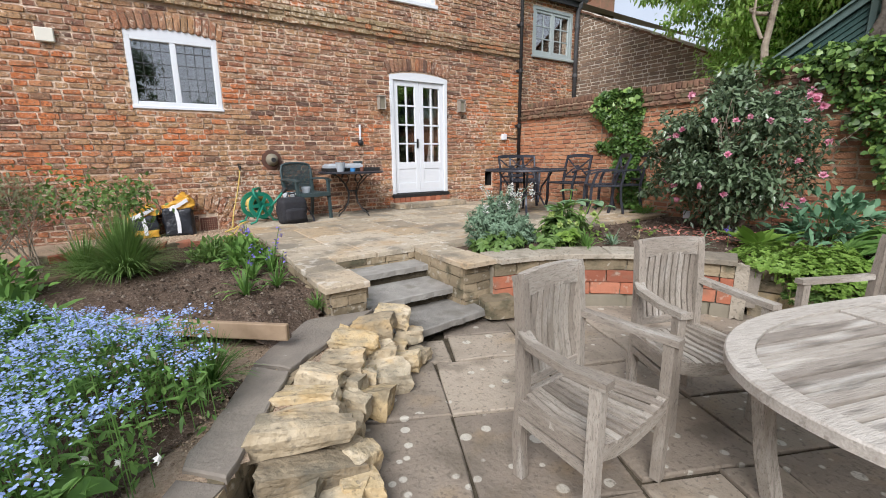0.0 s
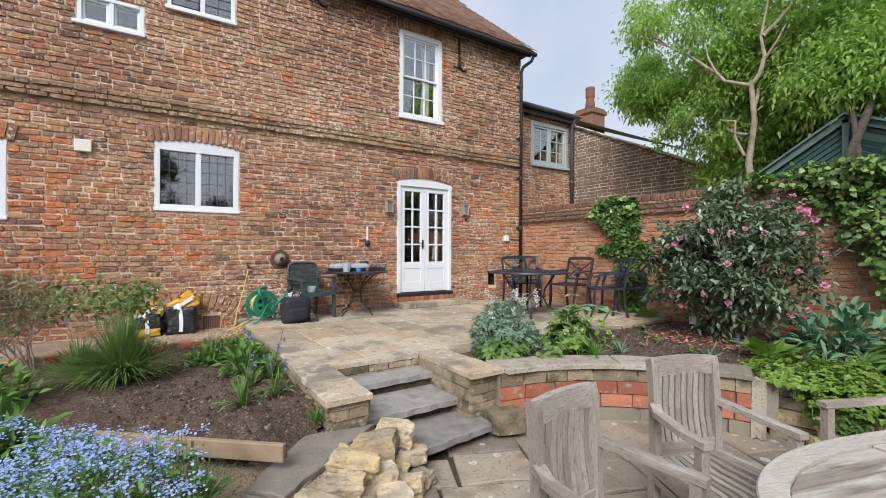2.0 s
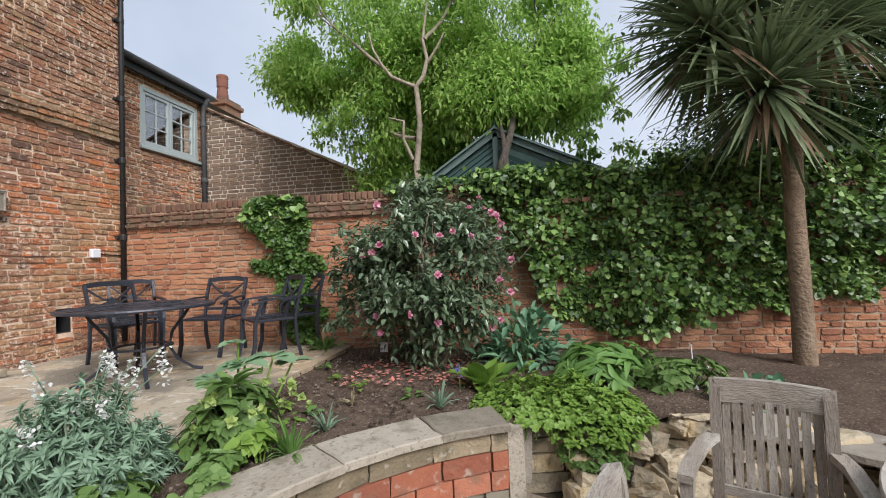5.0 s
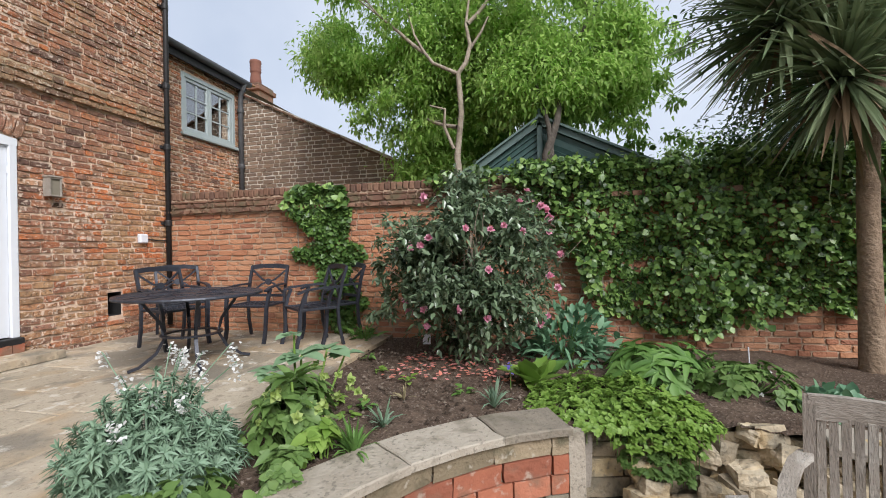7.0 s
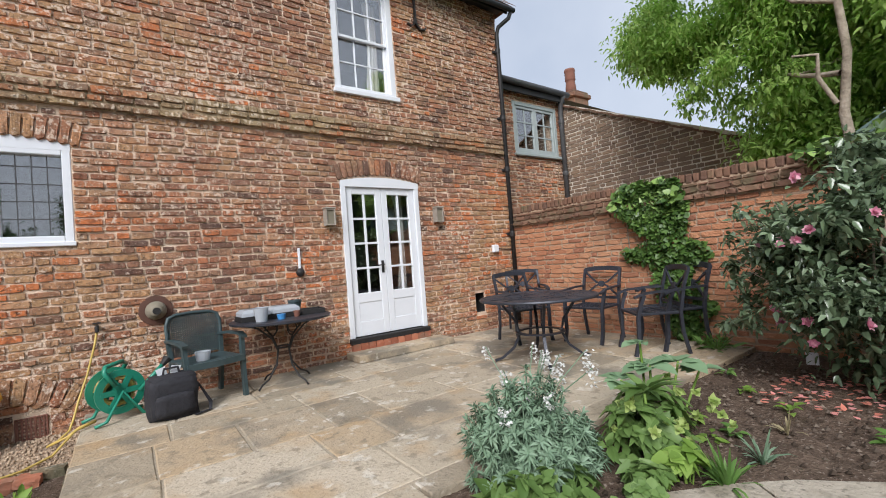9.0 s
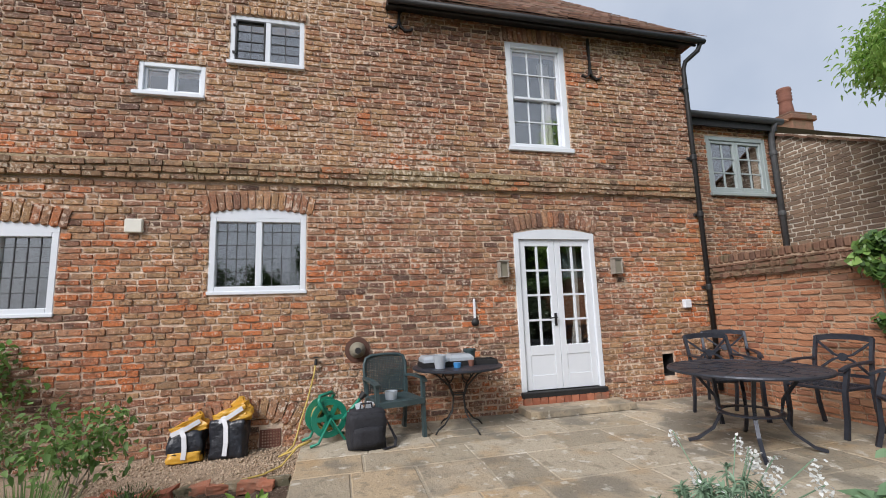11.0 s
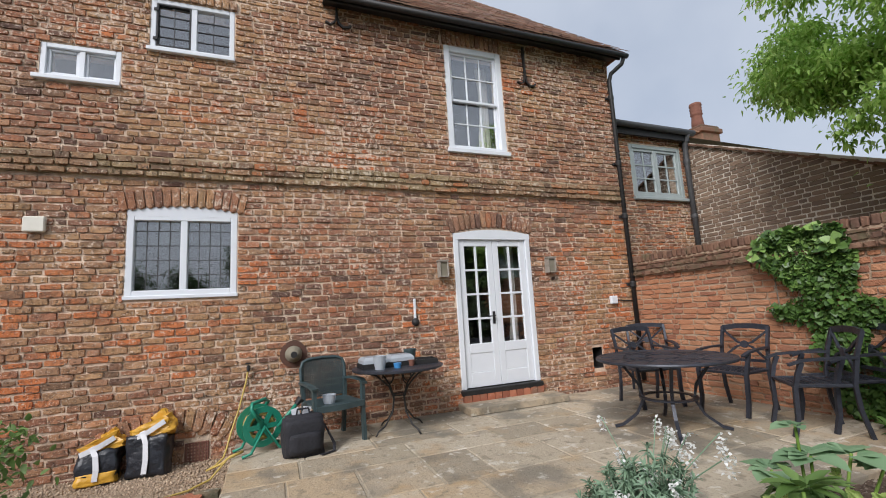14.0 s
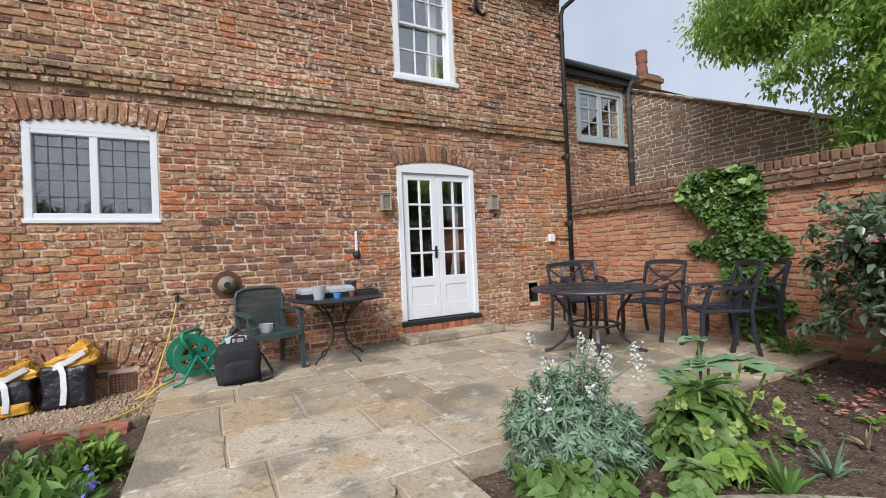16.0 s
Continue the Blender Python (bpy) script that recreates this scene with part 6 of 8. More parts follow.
back_pt = lambda u, z: (u * (1 - 0.10 * max(0, (z - 0.7) / 0.2) ** 2), 0.235 + 0.10 * (z - 0.4) - 0.35 * u * u, z)
part("back_frame", Shape().tube([back_pt(-0.235, 0.43), back_pt(-0.245, 0.6), back_pt(-0.25, 0.77), back_pt(-0.235, 0.845), back_pt(-0.17, 0.872), back_pt(0, 0.88), back_pt(0.17, 0.872), back_pt(0.235, 0.845), back_pt(0.25, 0.77), back_pt(0.245, 0.6), back_pt(0.235, 0.43)], 0.018, 8), M_PLAST, pc, smooth=True)
wv = Shape()
for i in range(23):
    u = -0.22 + 0.02 * i
    zt = 0.868 - 0.25 * max(0, abs(u) - 0.15)
    wv.bar([back_pt(u, z) for z in (0.44, 0.55, 0.66, 0.76, zt)], 0.011, 0.006, (0, 1, 0))
for i in range(21):
    z = 0.45 + 0.02 * i
    wm_ = 0.243 if z < 0.82 else 0.238
    wv.bar([back_pt(u, z) for u in (-wm_, -wm_ / 2, 0, wm_ / 2, wm_)], 0.008, 0.010)
part("woven_panel", wv, M_PLAST, pc, "woven plastic lattice")["kind"] = "stuff"
M_CLEAR = mat("cloudy_clear_plastic", [(0.62, 0.66, 0.70), (0.72, 0.76, 0.80)], scale=6, rough=0.25, bump=0.05, sss=0.5)
tub = solid("plastic_tub", Shape().spin([(0.055, 0), (0.065, 0.075), (0.068, 0.08), (0.05, 0.078), (0.045, 0.01), (0, 0.01)], n=18), M_CLEAR, "small white plastic tub on the chair seat", "tub", m=pose(1.38, 6.32, TOP + 0.388))
ZT = TOP + 0.668


def seed_tray(x, y, deg, w, d, lid):
    t = thing("seed_tray", "black seed tray with a clear plastic lid" if lid else "empty black seed tray", "tray", pose(x, y, ZT, 0, 0, deg))
    part("tray", frame_rect(Shape(), -w, w, -d, d, 0.012, 0.0, 0.05, 0.003).box((-w, 0, -d), (w, 0.008, d)), M_IRON, t, m=Matrix(((1, 0, 0, 0), (0, 0, 1, 0), (0, 1, 0, 0), (0, 0, 0, 1))))
    if lid:
        for s in (-0.5, 0.5):
            part("lid", Shape().prism([(s * w - w * 0.46, -d * 0.92), (s * w + w * 0.46, -d * 0.92), (s * w + w * 0.46, d * 0.92), (s * w - w * 0.46, d * 0.92)], 0.051, 0.115, 0.03), M_CLEAR, t, "clear domed lid")


seed_tray(2.00, 6.46, 3, 0.29, 0.13, True)
seed_tray(2.43, 6.44, -6, 0.12, 0.13, False)
solid("measuring_jug", Shape().spin([(0.05, 0), (0.07, 0.13), (0.074, 0.135), (0.062, 0.13), (0.045, 0.01), (0, 0.01)], n=20), M_CLEAR, "cloudy plastic jug standing on the iron table", "jug", m=pose(1.88, 6.24, ZT))
solid("blue_pot", Shape().spin([(0.035, 0), (0.042, 0.05), (0.03, 0.05), (0, 0.045)], n=16), mat("blue_plastic", [(0.05, 0.22, 0.5), (0.08, 0.3, 0.6)], rough=0.35, bump=0), "small blue plastic pot on the iron table", "pot", m=pose(2.06, 6.22, ZT))
solid("plant_pot", Shape().spin([(0.052, 0), (0.068, 0.12), (0.073, 0.12), (0.073, 0.145), (0.06, 0.145), (0.045, 0.02), (0, 0.02)], n=20), M_PLAST, "dark green plastic plant pot on the iron table", "pot", m=pose(2.33, 6.66, ZT))
solid("terracotta_pot", Shape().spin([(0.025, 0), (0.033, 0.06), (0.024, 0.06), (0, 0.05)], n=16), M_POT, "tiny terracotta pot on the iron table", "pot", m=pose(2.23, 6.28, ZT))

# ---- hose reel, bag, sacks ----
M_GREEN = mat("bright_green_plastic", [(0.015, 0.19, 0.12), (0.025, 0.26, 0.17)], scale=8, rough=0.35, bump=0.03)
M_HOSE = mat("yellow_hose", [(0.52, 0.36, 0.08), (0.62, 0.46, 0.14)], scale=10, rough=0.5, bump=0.05)
hr = thing("hose_reel", "bright green plastic hose reel on a tubular stand", "hose reel", pose(0.74, 6.48, TOP, 0, 0, 20))
for s in (-1, 1):
    d_ = part("drum_side", Shape().bar([(0.155 * math.cos(k * 0.2244), s * 0.10, 0.24 + 0.155 * math.sin(k * 0.2244)) for k in range(29)], 0.055, 0.016, (0, 1, 0)), M_GREEN, hr)
    for k in range(6):
        part("spoke", Shape().bar([(0.03 * math.cos(k * 1.047), s * 0.105, 0.24 + 0.03 * math.sin(k * 1.047)), (0.14 * math.cos(k * 1.047), s * 0.105, 0.24 + 0.14 * math.sin(k * 1.047))], 0.045, 0.012, (0, 1, 0)), M_GREEN, d_)
    part("stand", Shape().tube([(-0.2, s * 0.14, 0.015), (-0.12, s * 0.14, 0.03), (0, s * 0.14, 0.24), (0.14, s * 0.14, 0.03), (0.24, s * 0.14, 0.015)], 0.014, 8), M_GREEN, hr, smooth=True)
part("hub", Shape().spin([(0.06, -0.10), (0.06, 0.10)], n=18, m=pose(0, 0, 0.24, 90, 0, 0)), M_GREEN, hr)
part("handle", Shape().tube([(-0.05, -0.14, 0.3), (-0.12, -0.14, 0.42), (-0.1, -0.1, 0.46), (0.05, 0.0, 0.47), (0.12, 0.1, 0.43), (0.05, 0.14, 0.3)], 0.018, 8), M_GREEN, hr, smooth=True)
part("spout", Shape().tube([(0.12, -0.14, 0.22), (0.24, -0.15, 0.33), (0.30, -0.15, 0.39)], [0.016, 0.02, 0.018], 8), M_GREEN, hr, smooth=True)
part("nozzle", Shape().tube([(0.30, -0.15, 0.39), (0.35, -0.15, 0.44)], [0.02, 0.04], 10), M_IRON, hr, "black hose nozzle")
part("wound_hose", Shape().tube([((0.10 + 0.004 * (k % 7)) * math.cos(k * 0.6), -0.08 + 0.16 * (k / 90), 0.24 + (0.10 + 0.004 * (k % 7)) * math.sin(k * 0.6)) for k in range(90)], 0.014, 6), M_HOSE, hr, "yellow hose on the drum", True)
hz = thing("garden_hose", "yellow garden hose trailing from the wall tap over gravel", "hose")
part("hose", Shape().tube([(0.62, 6.84, 1.58), (0.60, 6.82, 1.45), (0.54, 6.80, 1.2), (0.47, 6.76, 0.98), (0.44, 6.70, 0.86), (0.42, 6.6, 0.80), (0.36, 6.55, 0.755), (0.30, 6.45, 0.75), (0.42, 6.40, 0.80), (0.5, 6.38, 0.86), (0.6, 6.45, 0.87)], 0.009, 7), M_HOSE, hz, smooth=True)
part("hose", Shape().tube([(0.60, 6.42, 0.87), (0.48, 6.30, 0.86), (0.36, 6.15, 0.755), (0.22, 5.98, 0.75), (-0.05, 5.86, 0.75), (-0.5, 5.82, 0.75), (-1.0, 5.84, 0.745), (-1.7, 5.8, 0.745)], 0.009, 7), M_HOSE, hz, smooth=True)
part("tap", Shape().tube([(0.62, 6.9, 1.60), (0.62, 6.82, 1.60), (0.62, 6.82, 1.555)], 0.016, 8).tube([(0.59, 6.84, 1.635), (0.65, 6.84, 1.635)], 0.006, 6), M_IRON, hz, "dark brass tap")
M_BAG = mat("black_bag_fabric", [(0.012, 0.012, 0.016), (0.026, 0.026, 0.032)], scale=30, rough=0.8, bump=0.3)
bg_ = thing("shoulder_bag", "black fabric bag slumped beside the hose reel", "bag", pose(1.12, 6.14, TOP, 0, 0, 8))
bs = rock(0.36, 0.22, 0.34, 42, 0.05, 0.72, 6)
part("body", bs, M_BAG, bg_, smooth=True, m=Matrix.Translation((0, 0, 0.165)))
part("flap", rock(0.33, 0.20, 0.10, 43, 0.06, 0.75, 5), M_BAG, bg_, smooth=True, m=Matrix.Translation((0, 0, 0.30)))
part("pocket", rock(0.28, 0.05, 0.17, 44, 0.05, 0.8, 4), M_BAG, bg_, smooth=True, m=Matrix.Translation((0, -0.115, 0.12)))
part("strap", Shape().bar([(0.12, 0.02, 0.32), (0.2, 0.0, 0.22), (0.27, -0.06, 0.06), (0.25, -0.12, 0.012), (0.12, -0.17, 0.012)], 0.03, 0.006), M_BAG, bg_)
part("handle_loop", Shape().tube([(-0.06, 0, 0.34), (-0.05, 0, 0.40), (0.05, 0, 0.40), (0.06, 0, 0.34)], 0.01, 6), M_BAG, bg_)
for i, (dx, a) in enumerate(((-0.05, -15), (0.03, 12))):
    part("paper", Shape().box((-0.035, -0.004, 0), (0.035, 0.004, 0.08)), M_WHITE, bg_, "folded white papers", m=pose(dx, 0.03, 0.33, 0, a, 0))
M_SACKB = mat("black_sack_plastic", [(0.012, 0.013, 0.017), (0.03, 0.032, 0.04)], scale=12, rough=0.3, bump=0.8, bump_scale=14)
M_SACKY = mat("yellow_sack_plastic", [(0.58, 0.30, 0.03), (0.70, 0.40, 0.06)], scale=9, rough=0.35, bump=0.6, bump_scale=14)
M_SACKW = mat("pale_sack_strip", [(0.60, 0.60, 0.62), (0.72, 0.72, 0.74)], scale=9, rough=0.4, bump=0.4, bump_scale=14)


def sack(x, y, deg, w, h, seed, lean, band):
    s = thing("compost_sack", "slumped black and yellow compost sack against the house wall", "sack", pose(x, y, 0.72, lean, 0, deg), group="compost sacks by the wall")
    part("body", rock(w, 0.22, h * 0.72, seed, 0.10, 0.72, 10), M_SACKB, s, smooth=True, m=Matrix.Translation((0, 0, h * 0.35)))
    part("top_fold", rock(w * 0.98, 0.17, h * 0.34, seed + 1, 0.16, 0.9, 9), M_SACKY, s, "crumpled yellow top", m=pose(0.0, 0.01, h * 0.76, 0, -20, 0))
    part("top_corner", rock(w * 0.34, 0.07, h * 0.26, seed + 3, 0.2, 0.8, 6), M_SACKY, s, "twisted yellow corner", m=pose(w * 0.22, 0.02, h * 0.96, 0, -35, 0))
    if band:
        part("bottom_band", rock(w * 0.96, 0.235, h * 0.24, seed + 2, 0.06, 0.8, 7), M_SACKY, s, "yellow bottom band", smooth=True, m=pose(0.0, -0.006, h * 0.12))
    part("strip", Shape().bar([(0.0, -0.128, 0.03), (0.005, -0.13, h * 0.3), (-0.01, -0.122, h * 0.58), (-0.05, -0.105, h * 0.78)], 0.042, 0.012, (0, 1, 0)), M_SACKW, s, "white stripe")
    part("strip", Shape().bar([(-w * 0.42, -0.10, h * 0.64), (0, -0.112, h * 0.76), (w * 0.36, -0.09, h * 0.92)], 0.012, 0.045, (0, 0, 1)), M_SACKW, s, "white stripe")


sack(-0.585, 6.69, 4, 0.31, 0.40, 91, -12, True)
sack(-0.205, 6.70, -6, 0.34, 0.50, 95, -10, False)

def split_stone(sx, sy, sz, seed, rough=0.09, flat=0.9):
    """A roughly split block: one end thinner and narrower than the other, its top askew."""
    sh, r2 = rock(sx, sy, sz, seed, rough, flat, 5), random.Random(seed)
    ty, tz, sk, lean = r2.uniform(-0.3, 0.3), r2.uniform(-0.3, 0.3), r2.uniform(-0.25, 0.25), r2.uniform(-0.2, 0.2)
    sh.v = [(x + sk * y, y * (1 + ty * 2 * x / sx), z * (1 + tz * 2 * x / sx) + lean * y * (z > 0)) for x, y, z in sh.v]
    return sh


# ---- loose stone pile along the terrace and the slab-topped low wall ----
lw = thing("low_wall", "low curving stone wall topped with dark slabs", "wall", kind="structure")
rw = random.Random(9)
line = [(-1.25, 0.25), (-0.80, 0.95), (-0.36, 1.60), (0.06, 2.26), (0.36, 2.58), (0.80, 2.90)]
for i in range(len(line) - 1):
    stone_face(lw, line[i], line[i + 1], 0.30, 0.585, rw, M_WALLSTONE, 0.09, 0.06)
bodyw = Shape()
for i in range(len(line) - 1):
    (xa, ya), (xb, yb) = line[i], line[i + 1]
    d = Vector((xb - xa, yb - ya)).normalized()
    nn = Vector((-d.y, d.x))
    bodyw.prism([(xa + nn.x * 0.03, ya + nn.y * 0.03), (xb + nn.x * 0.03, yb + nn.y * 0.03), (xb + nn.x * 0.3, yb + nn.y * 0.3), (xa + nn.x * 0.3, ya + nn.y * 0.3)], 0.25, 0.575 - 0.002 * i)
part("wall_core", bodyw, M_JOINT, lw)
for pts, z in (([(-0.33, 1.60), (0.07, 2.28), (-0.09, 2.46), (-0.47, 1.74)], 0.605), ([(0.075, 2.29), (0.40, 2.56), (0.82, 2.88), (0.53, 2.93), (0.36, 2.96), (0.14, 2.72), (-0.085, 2.47)], 0.612), ([(-0.80, 0.92), (-0.345, 1.58), (-0.48, 1.72), (-0.92, 1.05)], 0.59), ([(-1.28, 0.22), (-0.815, 0.9), (-0.93, 1.03), (-1.42, 0.36)], 0.59)):
    flag(lw, pts, z, rw, M_SLAB, "coping_slab", 0.002, 0.035, step=0.08, amp=0.01)
pile = [(-0.01, 1.76, 0.60, 0.50, 0.20, 0.13, -19), (-0.02, 1.64, 0.485, 0.48, 0.20, 0.12, -16), (0.05, 1.93, 0.57, 0.36, 0.14, 0.11, -26), (0.08, 2.02, 0.59, 0.33, 0.17, 0.12, -34), (0.20, 2.17, 0.60, 0.25, 0.17, 0.13, -38), (0.37, 2.29, 0.595, 0.26, 0.18, 0.12, -30),
        (0.50, 2.43, 0.63, 0.31, 0.20, 0.13, -36), (0.68, 2.54, 0.66, 0.29, 0.20, 0.15, -28), (0.86, 2.65, 0.65, 0.28, 0.20, 0.14, -45), (0.95, 2.56, 0.52, 0.21, 0.16, 0.13, -20), (0.82, 2.39, 0.40, 0.22, 0.16, 0.14, -32), (0.61, 2.26, 0.41, 0.32, 0.22, 0.17, -24),
        (0.46, 2.07, 0.405, 0.21, 0.19, 0.17, -40), (0.37, 2.13, 0.52, 0.13, 0.11, 0.13, 30), (0.32, 2.00, 0.48, 0.16, 0.12, 0.16, -50), (-0.19, 1.50, 0.40, 0.36, 0.22, 0.14, -24), (0.02, 1.44, 0.39, 0.22, 0.20, 0.15, -30), (0.13, 1.49, 0.40, 0.18, 0.16, 0.14, -12), (0.20, 1.63, 0.41, 0.18, 0.14, 0.17, 20),
        (0.10, 1.75, 0.40, 0.32, 0.22, 0.16, -20), (0.18, 1.92, 0.42, 0.30, 0.22, 0.18, -30), (0.28, 2.12, 0.42, 0.28, 0.2, 0.18, -30), (0.44, 2.32, 0.45, 0.30, 0.22, 0.2, -35), (0.62, 2.42, 0.50, 0.28, 0.2, 0.2, -25), (0.78, 2.58, 0.46, 0.3, 0.22, 0.24, -35), (0.95, 2.44, 0.385, 0.16, 0.12, 0.11, -60), (0.66, 2.44, 0.55, 0.18, 0.16, 0.1, 10),
        (-0.12, 1.62, 0.40, 0.3, 0.2, 0.14, -24), (-0.35, 1.22, 0.39, 0.32, 0.22, 0.14, 15)]
for i, (x, y, z, sx, sy, sz, a) in enumerate(pile):
    z -= 0.03 * (z > 0.45)
    solid("loose_stone", split_stone(sx * 0.88, sy * 0.82, sz * 0.80, 200 + i), M_ROCK, "rough yellow limestone block in a loose pile", "stone", "loose stone pile", m=pose(x, y, z, rw.uniform(-7, 7), rw.uniform(-7, 7), a))
solid("corner_stone", rock(0.30, 0.26, 0.16, 311, 0.08, 0.75, 5), M_WALLSTONE, "rounded sandstone block beside the bottom step", "stone", m=pose(1.93, 2.78, 0.45, 0, 0, -20))
# rockery blocks on the far side of the terrace
for i in range(64):
    a = radians(rw.uniform(-40, 13))
    lift = (i % 5) / 4
    x, y = arc(a, CR - 0.04 + 0.26 * lift + rw.uniform(-0.03, 0.03))
    solid("rockery_stone", rock(rw.uniform(0.14, 0.25), rw.uniform(0.11, 0.17), rw.uniform(0.09, 0.14), 400 + i, 0.08, 0.72, 5), M_ROCK, "rough yellow rockery stone heaped at the wall foot", "stone", "rockery stones", m=pose(x, y, LOW + 0.05 + 0.36 * lift, rw.uniform(-18, 18), rw.uniform(-18, 18), rw.uniform(0, 180)))
# broken brick and stone edging between the gravel and the bed
for i in range(17):
    solid("edging_stone", split_stone(rw.uniform(0.10, 0.17), rw.uniform(0.08, 0.11), rw.uniform(0.07, 0.10), 520 + i), M_REDBRICK if i % 3 else M_WALLSTONE, "broken brick edging piece between gravel and bed", "stone", "gravel edging", m=pose(0.40 - 0.125 * i + rw.uniform(-0.02, 0.02), 5.80 + rw.uniform(-0.03, 0.03), 0.735, rw.uniform(-8, 8), rw.uniform(-8, 8), rw.uniform(-20, 20)))
# timber edging boards
for x0_, y0_, x1_, y1_, z in ((0.13, 2.53, -0.76, 3.30, 0.745), (-0.93, 4.78, -1.9, 4.62, 0.745)):
    d = math.hypot(x1_ - x0_, y1_ - y0_)
    solid("edging_board", Shape().box((0, -0.018, -0.075), (d, 0.018, 0.025), ch=0.005), M_BOARD, "raw timber board edging the planted bed", "board", "bed edging boards", m=pose(x0_, y0_, z, 0, 0, math.degrees(math.atan2(y1_ - y0_, x1_ - x0_))))
solid("grey_bowl", Shape().spin([(0.09, 0), (0.12, 0.02), (0.07, 0.09), (0.03, 0.10)], n=18), M_LEAD, "upturned grey pot in the planted bed", "pot", m=pose(0.20, 4.75, 0.71))
solid("plant_label", Shape().box((-0.008, -0.003, 0), (0.008, 0.003, 0.22)), M_WHITE, "thin pale plant label stuck in the soil", "label", m=pose(5.3, 0.0, 0.74, 0, 6, 0))
solid("plant_tag", Shape().box((-0.04, -0.004, 0), (0.04, 0.004, 0.10), ch=0.002), M_WHITE, "small white tag below the camellia", "tag", m=pose(5.25, 2.95, 0.90, 0, 0, 100))

# ---- summer house and trees behind the wall ----
gh = thing("summer_house", "dark green summer house gable of herringbone boards behind the wall", "shed")
AP, GL, GR = Vector((6.56, 1.79, 3.46)), Vector((6.56, 3.35, 2.42)), Vector((6.56, 0.05, 2.62))
BACK = Vector((4.2, 0.5, 0))
M_GREENPALE = mat("faded_green_barge_board", [(0.075, 0.125, 0.115), (0.12, 0.175, 0.16)], scale=10, rough=0.6, bump=0.15)
M_GREENWEAR = mat("weathered_green_boards", [(0.03, 0.07, 0.062), (0.055, 0.105, 0.095), (0.09, 0.15, 0.14)], scale=9, rough=0.55, bump=0.3, vary=0.5)
for low in (GL, GR):
    run = (low - AP).normalized()
    part("barge_board", Shape().bar([AP + Vector((-0.05, 0, 0)), low + Vector((-0.05, 0, 0))], 0.04, 0.10, (0, -run.z, run.y)), M_GREENPALE, gh, "faded green barge board")
    part("roof_slope", Shape().add([AP + Vector((-0.12, 0, 0.06)), low + Vector((-0.12, 0, 0.06)), low + BACK + Vector((0, 0, 0.06)), AP + BACK + Vector((0, 0, 0.06)), AP + Vector((-0.12, 0, 0.03)), low + Vector((-0.12, 0, 0.03)), low + BACK + Vector((0, 0, 0.03)), AP + BACK + Vector((0, 0, 0.03))], [(0, 1, 2, 3), (7, 6, 5, 4), (0, 4, 5, 1), (1, 5, 6, 2), (3, 2, 6, 7)]), M_GREENPALE, gh)
    for k in range(1, 13):
        a = AP - Vector((0.0, 0, 0.075 * k + 0.02))
        b = low - Vector((0.0, 0, 0.075 * k + 0.02))
        t = min(1.0, (a.z - 2.2) / max(0.01, a.z - b.z))
        part("board", Shape().bar([a, a.lerp(b, t)], 0.02, 0.066, (0.35, -run.z, run.y)), M_GREENWEAR, gh)
part("corner_post", Shape().box((6.49, 1.755, 0.3), (6.57, 1.825, 3.44), ch=0.006), M_GREENPALE, gh, "faded green centre post")
part("wall", Shape().add([(6.62, 0.05, 0.2), (6.62, 3.35, 0.2), (6.62, 3.35, 2.40), (6.62, 1.79, 3.42), (6.62, 0.05, 2.58), (10.7, 0.55, 0.2), (10.7, 3.85, 0.2), (10.7, 3.85, 2.40), (10.7, 2.29, 3.42), (10.7, 0.55, 2.58)], [(0, 1, 2, 3, 4), (9, 8, 7, 6, 5), (1, 6, 7, 2), (0, 4, 9, 5)]), M_GREENWOOD, gh)
part("finial", Shape().spin([(0.035, 0), (0.04, 0.03), (0.015, 0.05), (0.028, 0.08), (0.005, 0.11)], (AP.x - 0.05, AP.y, AP.z + 0.05), 10), M_GREENPALE, gh)


def limb(sh, rng, p, d, length, r, depth, tips, spread=0.5, rise=0.15):
    """A branch that wanders, tapers and forks."""
    pts, rs, q, v = [p], [r], Vector(p), Vector(d).normalized()
    n = 4
    for i in range(n):
        v = (v + Vector((rng.uniform(-1, 1), rng.uniform(-1, 1), rng.uniform(-0.6, 1) * rise * 4)) * 0.16).normalized()
        q = q + v * length / n
        pts.append(q.copy())
        rs.append(r * (1 - 0.42 * (i + 1) / n))
    sh.tube(pts, rs, 7, False)
    if depth == 0:
        tips.append((pts[-1], v))
        tips.append((pts[-2], v))
        return
    for k in range(2 if depth > 1 else 3):
        w = (v + Vector((rng.uniform(-1, 1), rng.uniform(-1, 1), rng.uniform(-0.5, 0.9))) * spread * 1.6).normalized()
        limb(sh, rng, pts[-1 - (k > 0)], w, length * rng.uniform(0.6, 0.85), rs[-1 - (k > 0)] * 0.72, depth - 1, tips, spread, rise)


def clump_leaves(rng, centres, radius, count, size, wide=0.5, hang=0.4, flat=0.7):
    pts, dirs = [], []
    for c, k in centres:
        m_ = rng.normal(size=(int(count * k), 3)) * np.array([1, 1, flat]) * radius * k * 0.55
        pts.append(np.asarray(c) + m_)
        d = rand_dirs(rng, len(m_)) + m_ / (radius + 1e-6) * 0.6
        d[:, 2] -= hang
        dirs.append(d)
    pts, dirs = np.concatenate(pts), np.concatenate(dirs)
    ups = rand_dirs(rng, len(pts)) * 0.6 + np.array([0, 0, 1.0])
    return pts, dirs, ups, rng.uniform(0.7, 1.2, len(pts)) * size, wide


nrng = np.random.default_rng(7)
